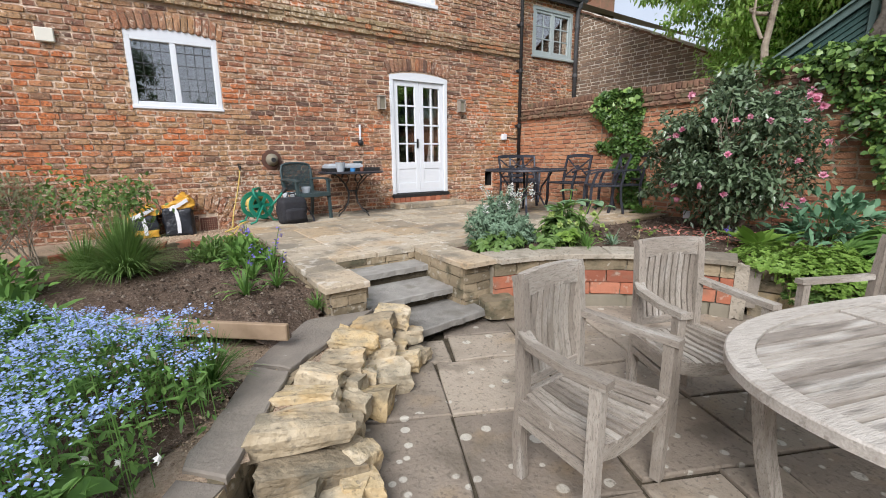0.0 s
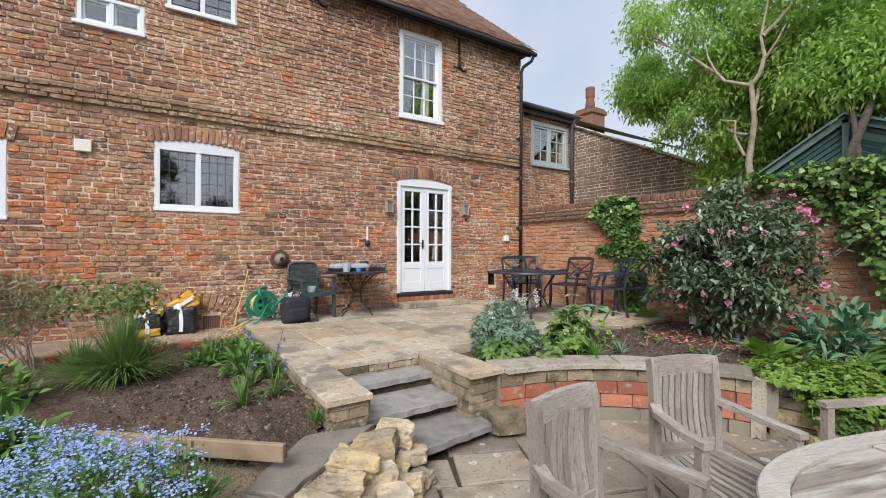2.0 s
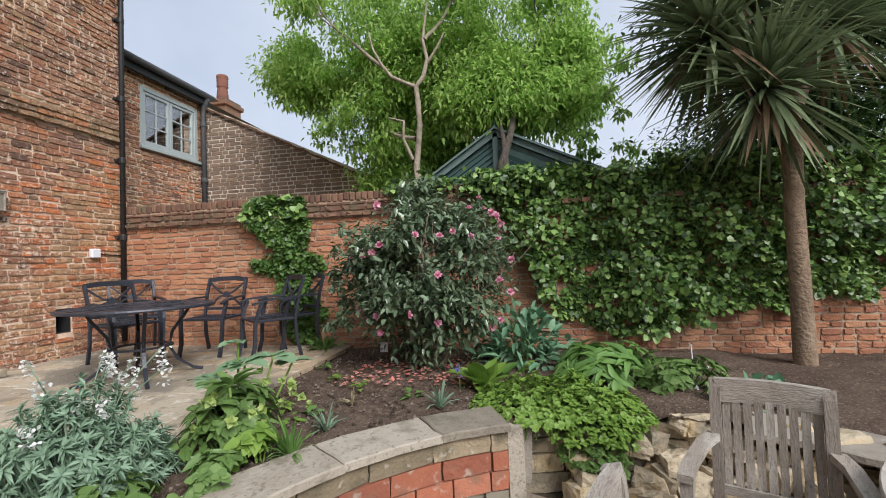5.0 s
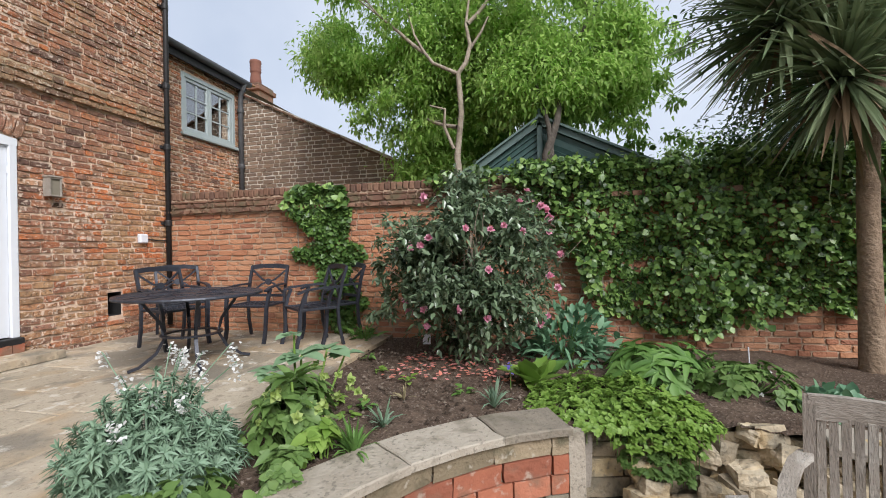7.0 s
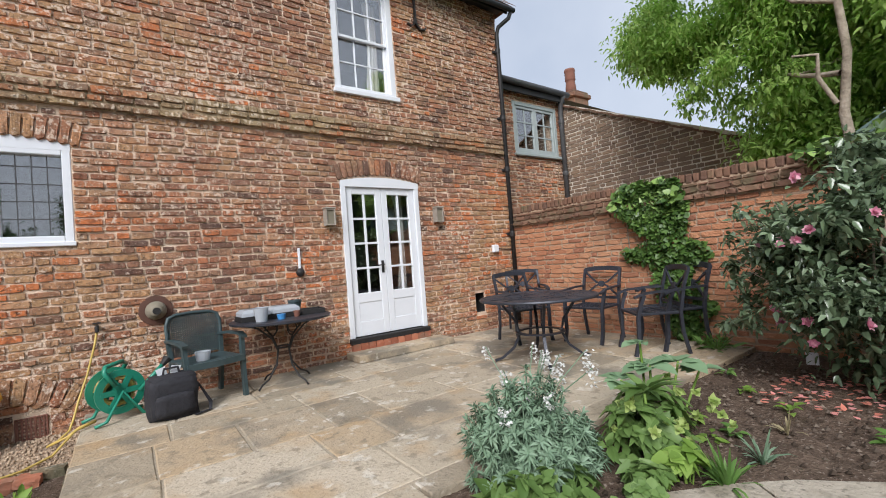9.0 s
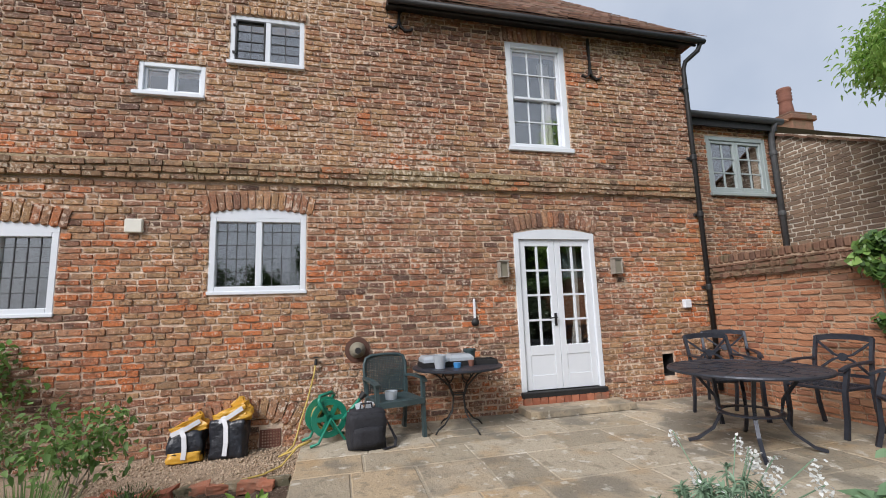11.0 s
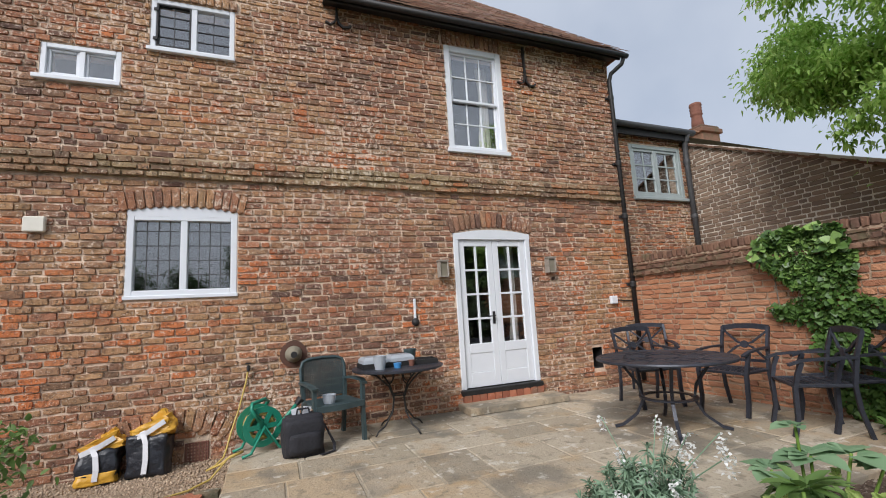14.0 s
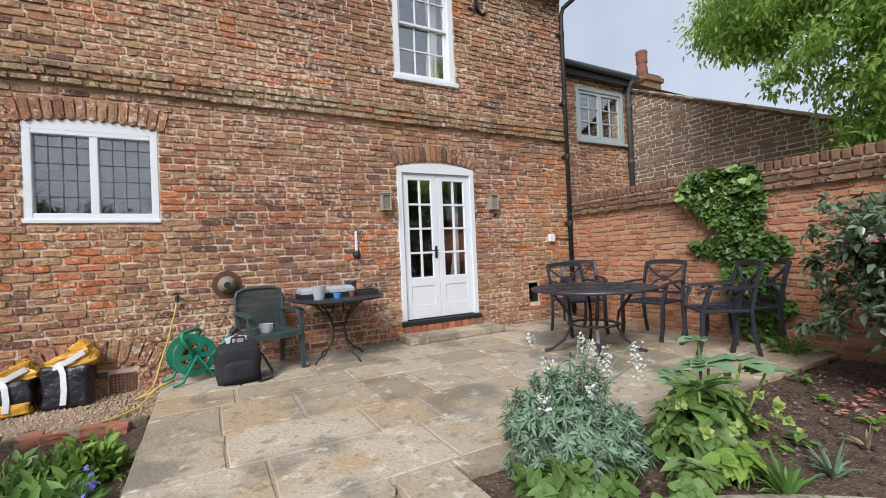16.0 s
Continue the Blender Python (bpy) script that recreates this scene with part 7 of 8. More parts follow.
def crown_clumps(rng, blobs, n, keep):
    """Clump centres through a crown of several lobes, denser towards the outside, with gaps."""
    res = []
    while len(res) < n:
        cx_, cy_, cz_, rx, ry, rz = blobs[rng.randrange(len(blobs))]
        a, b, r = rng.uniform(0, 6.283), math.acos(rng.uniform(-1, 1)), rng.uniform(0.35, 1.0) ** 0.6
        c = (cx_ + rx * r * math.sin(b) * math.cos(a), cy_ + ry * r * math.sin(b) * math.sin(a), cz_ + rz * r * math.cos(b))
        if keep(c) and noise.noise(Vector(c) * 1.6) > -0.2:
            res.append((c, rng.uniform(0.55, 1.15)))
    return res


# light-barked tree with drooping fresh leaves, its limbs bare in front
tr = thing("garden_tree", "slender pale-barked tree with drooping fresh green leaves behind the wall", "tree")
tsh, rt = Shape(), random.Random(12)
tsh.tube([(6.62, 2.82, 0.25), (6.60, 2.84, 1.5), (6.64, 2.82, 2.6), (6.60, 2.86, 3.1), (6.63, 2.80, 3.7), (6.60, 2.83, 4.2)], [0.065, 0.057, 0.05, 0.044, 0.038, 0.034], 10, False)
tips = []
fork = Vector((6.60, 2.83, 4.2))
tsh.tube([fork, (6.58, 2.98, 4.27), (6.56, 3.16, 4.36), (6.60, 3.30, 4.55), (6.70, 3.46, 4.85), (6.85, 3.6, 5.3)], [0.027, 0.025, 0.023, 0.02, 0.015, 0.009], 8, False)
tsh.tube([fork, (6.60, 2.72, 4.34), (6.58, 2.66, 4.55), (6.62, 2.72, 4.85), (6.7, 2.66, 5.4)], [0.03, 0.032, 0.027, 0.02, 0.012], 8, False)
tsh.tube([(6.57, 2.90, 3.2), (6.55, 3.02, 3.5), (6.52, 3.0, 3.72), (6.5, 3.2, 3.78)], [0.023, 0.021, 0.017, 0.009], 8, False)
tsh.tube([(6.58, 2.66, 4.5), (6.55, 2.5, 4.7), (6.6, 2.42, 4.9)], [0.02, 0.016, 0.01], 6, False)
for d, p, ln in (((0.3, 0.7, 0.6), (6.62, 3.3, 4.55), 0.9), ((0.5, -0.5, 0.8), (6.62, 2.7, 4.85), 1.1), ((0.8, 0.2, 0.7), (6.62, 2.8, 3.9), 1.2), ((0.6, 0.8, 0.2), (6.62, 2.86, 3.5), 1.0)):
    limb(tsh, rt, Vector(p), d, ln, 0.03, 2, tips, 0.6, 0.12)
part("trunk", tsh, M_BARK, tr, "pale grey-brown bark", True)
bare = lambda c: not (c[0] < 6.95 and 2.45 < c[1] < 3.4 and 3.0 < c[2] < 4.9) and c[0] > 6.35
cs = [(tuple(p), rt.uniform(0.6, 1.1)) for p, v in tips if bare(p)]
cs += crown_clumps(rt, [(7.5, 3.9, 5.6, 1.1, 1.75, 1.2), (7.6, 3.6, 4.6, 0.9, 1.3, 0.9), (7.5, 4.9, 5.0, 0.6, 0.75, 0.6), (7.6, 3.2, 6.9, 1.4, 2.1, 1.3), (7.7, 3.35, 3.7, 0.55, 0.75, 0.7), (7.9, 3.4, 5.1, 0.5, 2.0, 1.5), (7.9, 3.2, 3.3, 0.4, 0.9, 0.6), (7.7, 2.6, 4.2, 0.5, 0.9, 0.7), (7.9, 2.7, 3.5, 0.4, 0.75, 0.55), (7.4, 2.9, 5.0, 0.5, 1.2, 0.6)], 560, bare)
for i in range(16):
    y = rt.uniform(4.55, 5.15)
    cs.append(((7.0 + rt.uniform(0, 0.6), y, rt.uniform(3.7, 4.7) + 0.2 * (y - 4.5)), 0.3))
leaves("crown", *clump_leaves(nrng, cs, 0.27, 135, 0.082, 0.46, 0.6), L_TREE, tr, droop=0.3, label="crown of fresh green leaves")
# twin-stemmed tree before the summer house
tr2 = thing("twin_stemmed_tree", "twin-stemmed tree with shade-dark bark and fresh green leaves before the summer house", "tree")
t2, tips = Shape(), []
t2.tube([(6.36, 1.74, 0.25), (6.37, 1.75, 2.2), (6.36, 1.71, 3.0), (6.38, 1.58, 3.4), (6.62, 1.5, 3.9), (6.95, 1.6, 4.6)], [0.075, 0.062, 0.055, 0.042, 0.03, 0.02], 9, False)
t2.tube([(6.38, 1.60, 0.25), (6.37, 1.62, 2.4), (6.38, 1.64, 2.9), (6.36, 1.68, 3.35), (6.6, 1.80, 3.9), (7.0, 1.95, 4.6)], [0.05, 0.042, 0.036, 0.03, 0.024, 0.016], 9, False)
for d, p, ln in (((0.5, -0.6, 0.7), (6.8, 1.55, 4.2), 0.9), ((0.6, 0.5, 0.8), (6.85, 1.85, 4.3), 0.9), ((0.5, -0.9, 0.3), (6.5, 1.54, 3.65), 0.8)):
    limb(t2, rt, Vector(p), d, ln, 0.03, 2, tips, 0.6, 0.12)
# stems coloured dark to paint in the shade beneath the crown
part("trunk", t2, M_BARKSHADE, tr2, "weathered bark with shade put into its colour", True)
cs = [(tuple(p), rt.uniform(0.6, 1.1)) for p, v in tips]
cs += crown_clumps(rt, [(7.4, 1.75, 5.3, 1.1, 1.4, 1.35), (7.0, 1.7, 4.3, 0.6, 1.0, 0.6), (7.6, 1.5, 6.7, 1.3, 1.5, 1.1), (8.3, 2.5, 4.9, 0.6, 1.4, 0.9), (6.8, 1.6, 4.0, 0.4, 0.9, 0.5), (7.2, 0.9, 4.5, 0.5, 0.6, 0.7), (7.5, 2.3, 4.1, 0.4, 0.7, 0.6), (7.3, 1.0, 4.0, 0.4, 0.6, 0.45)], 440, lambda c: c[0] > 6.3 and c[2] > 3.42 + 0.25 * (c[0] - 6.3))
for i in range(24):
    a = rt.random()
    cs.append(((6.5 + rt.uniform(-0.1, 0.3), 0.95 - 0.85 * a + rt.uniform(-0.15, 0.15), 4.5 - 1.35 * rt.random()), 0.36))
leaves("crown", *clump_leaves(nrng, cs, 0.27, 135, 0.082, 0.46, 0.6), L_TREE, tr2, droop=0.3, label="crown of fresh green leaves")


def far_tree(name, x, y, z, rx, ry, rz, n, k, size, material, label, seed, trunk=True):
    r2, nr = random.Random(seed), np.random.default_rng(seed)
    t = thing(name, label, "tree")
    if trunk:
        part("trunk", Shape().tube([(x, y, 0.2), (x + 0.1, y, z * 0.5), (x, y + 0.1, z)], [0.2, 0.15, 0.1], 9, False), M_BARK, t, smooth=True)
    cs = []
    for i in range(n):
        a, b, r = r2.uniform(0, 6.283), math.acos(r2.uniform(-1, 1)), r2.uniform(0.45, 1.0)
        c = (x + rx * r * math.sin(b) * math.cos(a), y + ry * r * math.sin(b) * math.sin(a), z + rz * r * math.cos(b))
        if noise.noise(Vector(c) * 0.8 + Vector((seed, 0, 0))) > -0.25:
            cs.append((c, r2.uniform(0.6, 1.2)))
    leaves("crown", *clump_leaves(nr, cs, 0.55, k, size, 0.5, 0.3), material, t)


far_tree("background_tree", 9.6, -3.2, 2.9, 1.8, 2.2, 1.5, 130, 260, 0.10, L_DARKTREE, "dense dark green tree beyond the garden wall", 21)
far_tree("background_tree", 8.1, 3.3, 2.9, 0.7, 0.85, 0.75, 60, 200, 0.10, L_TREE, "leafy bush filling the corner behind the wall", 22)
far_tree("background_tree", 11.6, -1.6, 2.9, 1.2, 1.6, 1.2, 60, 220, 0.10, L_LIME, "yellow-green shrub in the distance", 23)
far_tree("background_tree", 8.0, -4.5, 5.2, 1.6, 2.2, 2.0, 60, 150, 0.13, L_DARKTREE, "tall dark tree beyond the palm", 24)
far_tree("background_tree", 7.9, -2.7, 5.0, 1.2, 2.0, 2.0, 170, 210, 0.10, L_DARKTREE, "dark overhanging tree behind the palm", 25)
for x, y, z, w, h, k in ((-6.5, -14, 3.6, 1.7, 2.4, 31), (-3.4, -13, 3.0, 1.5, 1.7, 32), (-0.6, -15, 4.4, 1.1, 3.2, 33), (1.8, -13.5, 3.2, 1.6, 1.9, 34), (4.8, -14, 4.0, 1.9, 2.6, 35), (8.5, -13, 3.6, 1.9, 2.2, 36)):
    far_tree("background_tree", x, y, z, w, w, h, 70, 60, 0.24, L_DARKTREE, "dark garden tree beyond the end wall", k)

# ---- cabbage palm ----
pl = thing("cabbage_palm", "tall cabbage palm with a tan trunk and sword leaves", "palm tree")
PX, PY = 5.50, -1.03
ps = Shape()
ps.tube([(PX, PY, 0.5), (PX, PY, 0.75), (PX + 0.01, PY, 1.5), (PX - 0.01, PY + 0.02, 2.2), (PX, PY, 2.9), (PX, PY, 3.15)], [0.125, 0.095, 0.085, 0.08, 0.08, 0.085], 16, False)
heads = []
for mid, e, d in (((5.5, -0.72, 3.38), (5.40, -0.36, 3.86), (-0.2, 0.5, 0.6)), ((5.52, -0.80, 3.55), (5.48, -0.58, 4.35), (0, 0.2, 0.9)), ((5.44, -0.95, 3.1), (5.30, -0.74, 3.28), (-0.6, 0.4, 0.2)), ((5.62, -1.25, 3.5), (5.72, -1.5, 4.0), (0.3, -0.5, 0.7))):
    p = Vector((PX, PY, 3.0))
    ps.tube([p, p.lerp(Vector(mid), 0.5) + Vector((0, 0.02, -0.03)), mid, e], [0.08, 0.075, 0.068, 0.06], 10, False)
    heads.append((Vector(e), Vector(d).normalized()))
part("trunk", ps, M_BARKDARK, pl, "rough tan fissured trunk", True)
bl = Shape()
dead = Shape()
rp = random.Random(33)
for e, d in heads:
    for k in range(270):
        a = rp.uniform(0, 6.283)
        el = rp.uniform(-1.2, 1.35)
        v = Vector((math.cos(a) * math.cos(el), math.sin(a) * math.cos(el), math.sin(el))) + d * 0.35
        v.normalize()
        ln = rp.uniform(0.7, 1.08)
        side = v.cross(Vector((0, 0, 1)))
        if side.length < 0.05:
            continue
        side.normalize()
        tgt = dead if el < -0.85 and rp.random() < 0.35 else bl
        w = 0.024
        pts = []
        for t in (0, 0.35, 0.7, 1.0):
            pts.append(e + v * ln * t - Vector((0, 0, 1)) * 0.24 * ln * t ** 2.3 * (1 if el > -0.4 else 0.5))
        ws = (0.6, 1, 0.8, 0.03)
        n0 = len(tgt.v)
        for p, k_ in zip(pts, ws):
            tgt.v += [tuple(p - side * w * k_), tuple(p - Vector((0, 0, 0.006))), tuple(p + side * w * k_)]
        for i in range(3):
            b = n0 + 3 * i
            tgt.f += [(b, b + 1, b + 4, b + 3), (b + 1, b + 2, b + 5, b + 4)]
part("leaf_head", bl, L_PALM, pl, "heads of stiff dark green sword leaves")
part("dead_skirt", dead, L_DEAD, pl, "skirt of dry brown leaves")

# ---- ivy ----
def inside(poly, y, z):
    hit = False
    for i in range(len(poly)):
        (y1, z1), (y2, z2) = poly[i], poly[(i + 1) % len(poly)]
        if (z1 > z) != (z2 > z) and y < (y2 - y1) * (z - z1) / (z2 - z1) + y1:
            hit = not hit
    return hit


def ivy(name, poly, count, size, depth, material, label, seed, ragged=0.12, patches=1):
    r, pts, dirs, ups = np.random.default_rng(seed), [], [], []
    t = thing(name, label, "ivy")
    ys, zs = [p[0] for p in poly], [p[1] for p in poly]
    while len(pts) < count:
        y, z = r.uniform(min(ys), max(ys)), r.uniform(min(zs), max(zs))
        k = noise.noise((y * 2.4, z * 2.4, seed)) * ragged * 2 + noise.noise((y * 6, z * 6, seed)) * ragged
        if inside(poly, y + k, z + k * 0.7) and noise.noise((y * 5, z * 5, seed + 9)) > -0.42:
            bulge = depth * (0.45 + 1.0 * noise.noise((y * 1.7, z * 1.7, seed + 2)) + 0.8 * noise.noise((y * 5, z * 5, seed)))
            pts.append((CORNER - 0.03 - max(0.01, bulge) * r.uniform(0.15, 1.0), y, z))
            dirs.append((-0.45 + r.normal() * 0.5, r.normal() * 0.8, -0.6 + r.normal() * 0.55))
            ups.append((-0.7 + r.normal() * 0.5, r.normal() * 0.55, 0.6 + r.normal() * 0.5))
    pts, dirs, ups = np.array(pts), np.array(dirs), np.array(ups)
    which = np.clip(((pts[:, 1] + 0.25 * pts[:, 2] - min(ys)) / (max(ys) - min(ys) + 0.4) * patches).astype(int), 0, patches - 1)
    for k in range(patches):
        q = which == k
        if q.any():
            leaves("foliage", pts[q], dirs[q], ups[q], r.uniform(0.55, 1.25, q.sum()) * size, 0.95, material, t, 0.12, 0.05)
    st, r2 = Shape(), random.Random(seed)
    for k in range(6 * patches):
        y, z = r2.uniform(min(ys) + 0.1, max(ys) - 0.1), BED
        run = []
        while z < max(zs) and len(run) < 14:
            if inside(poly, y, z) or not run:
                run.append((CORNER - 0.022, y, z))
            z += 0.16
            y += r2.uniform(-0.07, 0.07)
        if len(run) > 2:
            st.tube(run[1:], 0.007, 5, False)
    part("stems", st, M_BARK, t, "brown woody ivy stems")["kind"] = "stuff"
    return t


big = [(2.15, 2.80), (2.0, 2.55), (1.75, 2.1), (1.5, 1.8), (1.2, 1.2), (0.8, 1.05), (0.3, 0.95), (-0.3, 1.15), (-0.7, 1.25), (-1.1, 1.22), (-1.6, 1.35), (-4.8, 1.4), (-4.8, 2.85), (-1.0, 2.80), (0.8, 2.84)]
ivy("wall_ivy", big, 19500, 0.067, 0.38, L_IVY, "dense dark glossy ivy mantling the garden wall", 3, 0.12, 5)
strip = [(4.90, 2.70), (4.16, 2.68), (4.10, 2.35), (4.16, 2.02), (3.87, 1.92), (3.88, 1.80), (4.12, 1.66), (4.04, 1.5), (3.88, 1.3), (3.95, 1.12), (4.10, 0.95), (4.24, 0.84), (4.42, 0.98), (4.48, 1.50), (4.58, 1.74), (4.90, 1.78), (4.86, 1.92), (4.56, 2.02), (4.94, 2.42)]
ivy("ivy_strip", strip, 2900, 0.058, 0.13, L_IVYBRIGHT, "column of bright green ivy climbing the garden wall", 8, 0.05)
ivy("ivy_dark", [(4.88, 2.72), (4.18, 2.70), (4.12, 2.4), (4.3, 2.05), (4.6, 2.1), (4.94, 2.42)], 1100, 0.085, 0.17, L_IVY, "darker ivy growth at the head of the strip", 9, 0.05)
# growth hanging over the top of the wall
tp = thing("wall_top_creeper", "tangled green creeper spilling over the wall top", "creeper")
cs = []
for i in range(75):
    y = rt.uniform(-4.6, 3.5)
    k = min(1, max(0.15, (3.6 - y) / 1.6))
    cs.append(((CORNER + rt.uniform(-0.12, 0.3), y, 2.62 + rt.uniform(0, 0.16) * k), 0.4 + 0.25 * k))
for k in range(4):
    leaves("foliage", *clump_leaves(nrng, cs[k::4], 0.24, 120, 0.08, 0.8, 0.2), L_IVY, tp, 0.15, 0.1)

# ---- camellia ----
cam_b = thing("camellia_bush", "large dark glossy camellia bush with pink flowers", "shrub")
cx, cy, cz = 5.15, 2.40, 1.72
bs_ = Shape()
tipsc = []
for k in range(7):
    a = k * 0.9
    limb(bs_, rt, Vector((cx + 0.05 * math.cos(a), cy + 0.05 * math.sin(a), BED - 0.03)), (0.45 * math.cos(a), 0.5 * math.sin(a), 1), 0.75, 0.022, 2, tipsc, 0.5, 0.2)
part("stem_tuft", bs_, M_BARK, cam_b, smooth=True)
cs = []
for i in range(210):
    a, b, r = rt.uniform(0, 6.283), math.acos(rt.uniform(-1, 1)), rt.uniform(0.45, 1.0) ** 0.6
    c = (cx + 0.66 * r * math.sin(b) * math.cos(a), cy + 0.70 * r * math.sin(b) * math.sin(a), cz + 0.86 * r * math.cos(b))
    if c[2] > 0.86 and c[0] < CORNER - 0.06 and noise.noise(Vector(c) * 2.2) > -0.07:
        cs.append((c, rt.uniform(0.6, 1.1)))
for i in range(26):
    cs.append(((5.05 + rt.uniform(-0.15, 0.25), 3.2 + rt.uniform(-0.2, 0.28), rt.uniform(1.2, 2.2)), 0.36))
leaves("foliage", *clump_leaves(nrng, cs, 0.185, 100, 0.078, 0.5, 0.25), L_CAMELLIA, cam_b, 0.3, 0.12)


def blooms(name, centres, size, petals, material, parent, seed, label=""):
    """Many-petalled flowers, each an object of its own."""
    r = np.random.default_rng(seed)
    for c in centres:
        ax = rand_dirs(r, 1)[0] * 0.6 + np.array([-0.6, -0.3, 0.4])
        ax /= np.linalg.norm(ax)
        s = np.cross(ax, [0, 0, 1.0])
        s /= np.linalg.norm(s)
        u = np.cross(ax, s)
        k = np.arange(petals)
        a, f = 6.283 * k / petals * 1.62, (0.25 + 0.75 * k / petals)
        d = (np.cos(a)[:, None] * s + np.sin(a)[:, None] * u) * f[:, None] + ax * (1.1 - f)[:, None] + r.normal(size=(petals, 3)) * 0.12
        leaves(name, np.tile(c, (petals, 1)), d, np.tile(ax, (petals, 1)), size * r.uniform(0.75, 1.2), 0.85, material, parent, 0.3, 0.0, label)


fl_c = [(4.52, 2.40, 2.05)]
for i in range(34):
    a, b = rt.uniform(1.6, 5.2), math.acos(rt.uniform(-0.7, 0.8))
    fl_c.append((cx + 0.72 * math.sin(b) * math.cos(a), cy + 0.80 * math.sin(b) * math.sin(a), cz + 0.9 * math.cos(b)))
blooms("flower", fl_c[:30], 0.048, 13, L_PINK, cam_b, 5, "rose-pink double flowers")
pts = np.column_stack([nrng.uniform(4.35, 5.3, 260), nrng.uniform(1.95, 3.1, 260), np.full(260, BED + 0.022)])
leaves("fallen_petals", pts, np.column_stack([nrng.normal(size=260), nrng.normal(size=260), nrng.normal(size=260) * 0.15]), np.tile([0, 0, 1.0], (260, 1)), nrng.uniform(0.03, 0.06, 260), 0.7, L_FALLEN, None, 0.1, 0.0)
tagged(bpy.data.objects["fallen_petals"], "scatter of fallen red and pink petals under the camellia", "petals", kind="stuff")


# ---- border plants ----
def rosette(parent, name, x, y, z, n, size, wide, material, seed, spread=1.0, rise=0.6, layers=1.0, droop=0.35):
    r = np.random.default_rng(seed)
    a = r.uniform(0, 6.283, n)
    e = r.uniform(0.1, 1.2, n) * rise
    d = np.column_stack([np.cos(a) * spread, np.sin(a) * spread, e])
    p = np.column_stack([x + np.cos(a) * 0.02, y + np.sin(a) * 0.02, z + r.uniform(0, 0.05, n) * layers])
    return leaves(name, p, d, np.column_stack([-np.cos(a) * 0.5, -np.sin(a) * 0.5, np.ones(n)]), r.uniform(0.6, 1.15, n) * size, wide, material, parent, 0.2, droop)


def mound(name, label, cat, x, y, z, rx, ry, h, n, size, wide, material, seed, up=0.6, droop=0.15, inner=0.5):
    """A leafy mound: leaves over a half dome, on short stems."""
    t = thing(name, label, cat)
    r = np.random.default_rng(seed)
    d = rand_dirs(r, n)
    d[:, 2] = np.abs(d[:, 2])
    k = r.uniform(inner, 1.0, n)[:, None] * (1 + 0.22 * np.array([noise.noise((q[0] * 2.5 + seed, q[1] * 2.5, q[2] * 2.5)) for q in d])[:, None])
    p = np.array([x, y, z]) + d * k * np.array([rx, ry, h])
    w = d * 0.8 + r.normal(size=(n, 3)) * 0.5 + np.array([0, 0, up])
    leaves("foliage", p, w, rand_dirs(r, n) * 0.5 + np.array([0, 0, 1.0]), r.uniform(0.6, 1.2, n) * size, wide, material, t, 0.2, droop)
    st = Shape()
    rr2 = random.Random(seed)
    for i in range(14):
        a, q = rr2.uniform(0, 6.283), rr2.uniform(0.2, 0.8)
        st.tube([(x + 0.1 * rx * math.cos(a), y + 0.1 * ry * math.sin(a), z - 0.02), (x + q * rx * 0.6 * math.cos(a), y + q * ry * 0.6 * math.sin(a), z + h * 0.45), (x + q * rx * math.cos(a), y + q * ry * math.sin(a), z + h * 0.75)], 0.004, 5)
    part("stem_tuft", st, L_MID, t)
    return t


def spikes(parent, name, items, material, stem, size, per, seed, wide=0.8):
    """Upright flower stems, each with small florets up its top: items of (x, y, z0, x2, y2, z1)."""
    r = np.random.default_rng(seed)
    for x, y, z0, x2, y2, z1 in items:
        fs = part("flower_stem", Shape().tube([(x, y, z0), ((x * 2 + x2) / 3, (y * 2 + y2) / 3, (z0 + z1) / 2), (x2, y2, z1)], 0.003, 5), stem, parent)
        n = per
        pts = np.array([x2, y2, z1]) + np.column_stack([r.normal(size=n) * 0.014, r.normal(size=n) * 0.014, -r.uniform(0, 0.09, n)])
        leaves(name, pts, rand_dirs(r, n) + np.array([0, 0, 0.1]), np.tile([0, 0, 1.0], (n, 1)) + rand_dirs(r, n) * 0.4, size, wide, material, fs, 0.2, 0.0, "", "stuff")


def sprawl(n, x, y, z, r, h0, h1, seed):
    r2, res = random.Random(seed), []
    for i in range(n):
        a, q = r2.uniform(0, 6.283), r2.uniform(0.3, 1.0)
        res.append((x + 0.3 * r * q * math.cos(a), y + 0.3 * r * q * math.sin(a), z, x + r * q * math.cos(a), y + r * q * math.sin(a), z + r2.uniform(h0, h1)))
    return res


def whorl(c, ax, r, n, size, lift):
    """Leaf points and directions of one whorl round an axis."""
    ax = np.asarray(ax, float) / np.linalg.norm(ax)
    s_ = np.cross(ax, [0.3, 0.2, 1.0])
    s_ /= np.linalg.norm(s_)
    u_ = np.cross(ax, s_)
    a, e = r.uniform(0, 6.283, n), r.uniform(-0.35, 1.0, n) * lift
    d = np.cos(a)[:, None] * s_ + np.sin(a)[:, None] * u_ + e[:, None] * ax
    return np.asarray(c) + ax * (e[:, None] - lift) * size * 0.5, d, np.tile(ax, (n, 1))


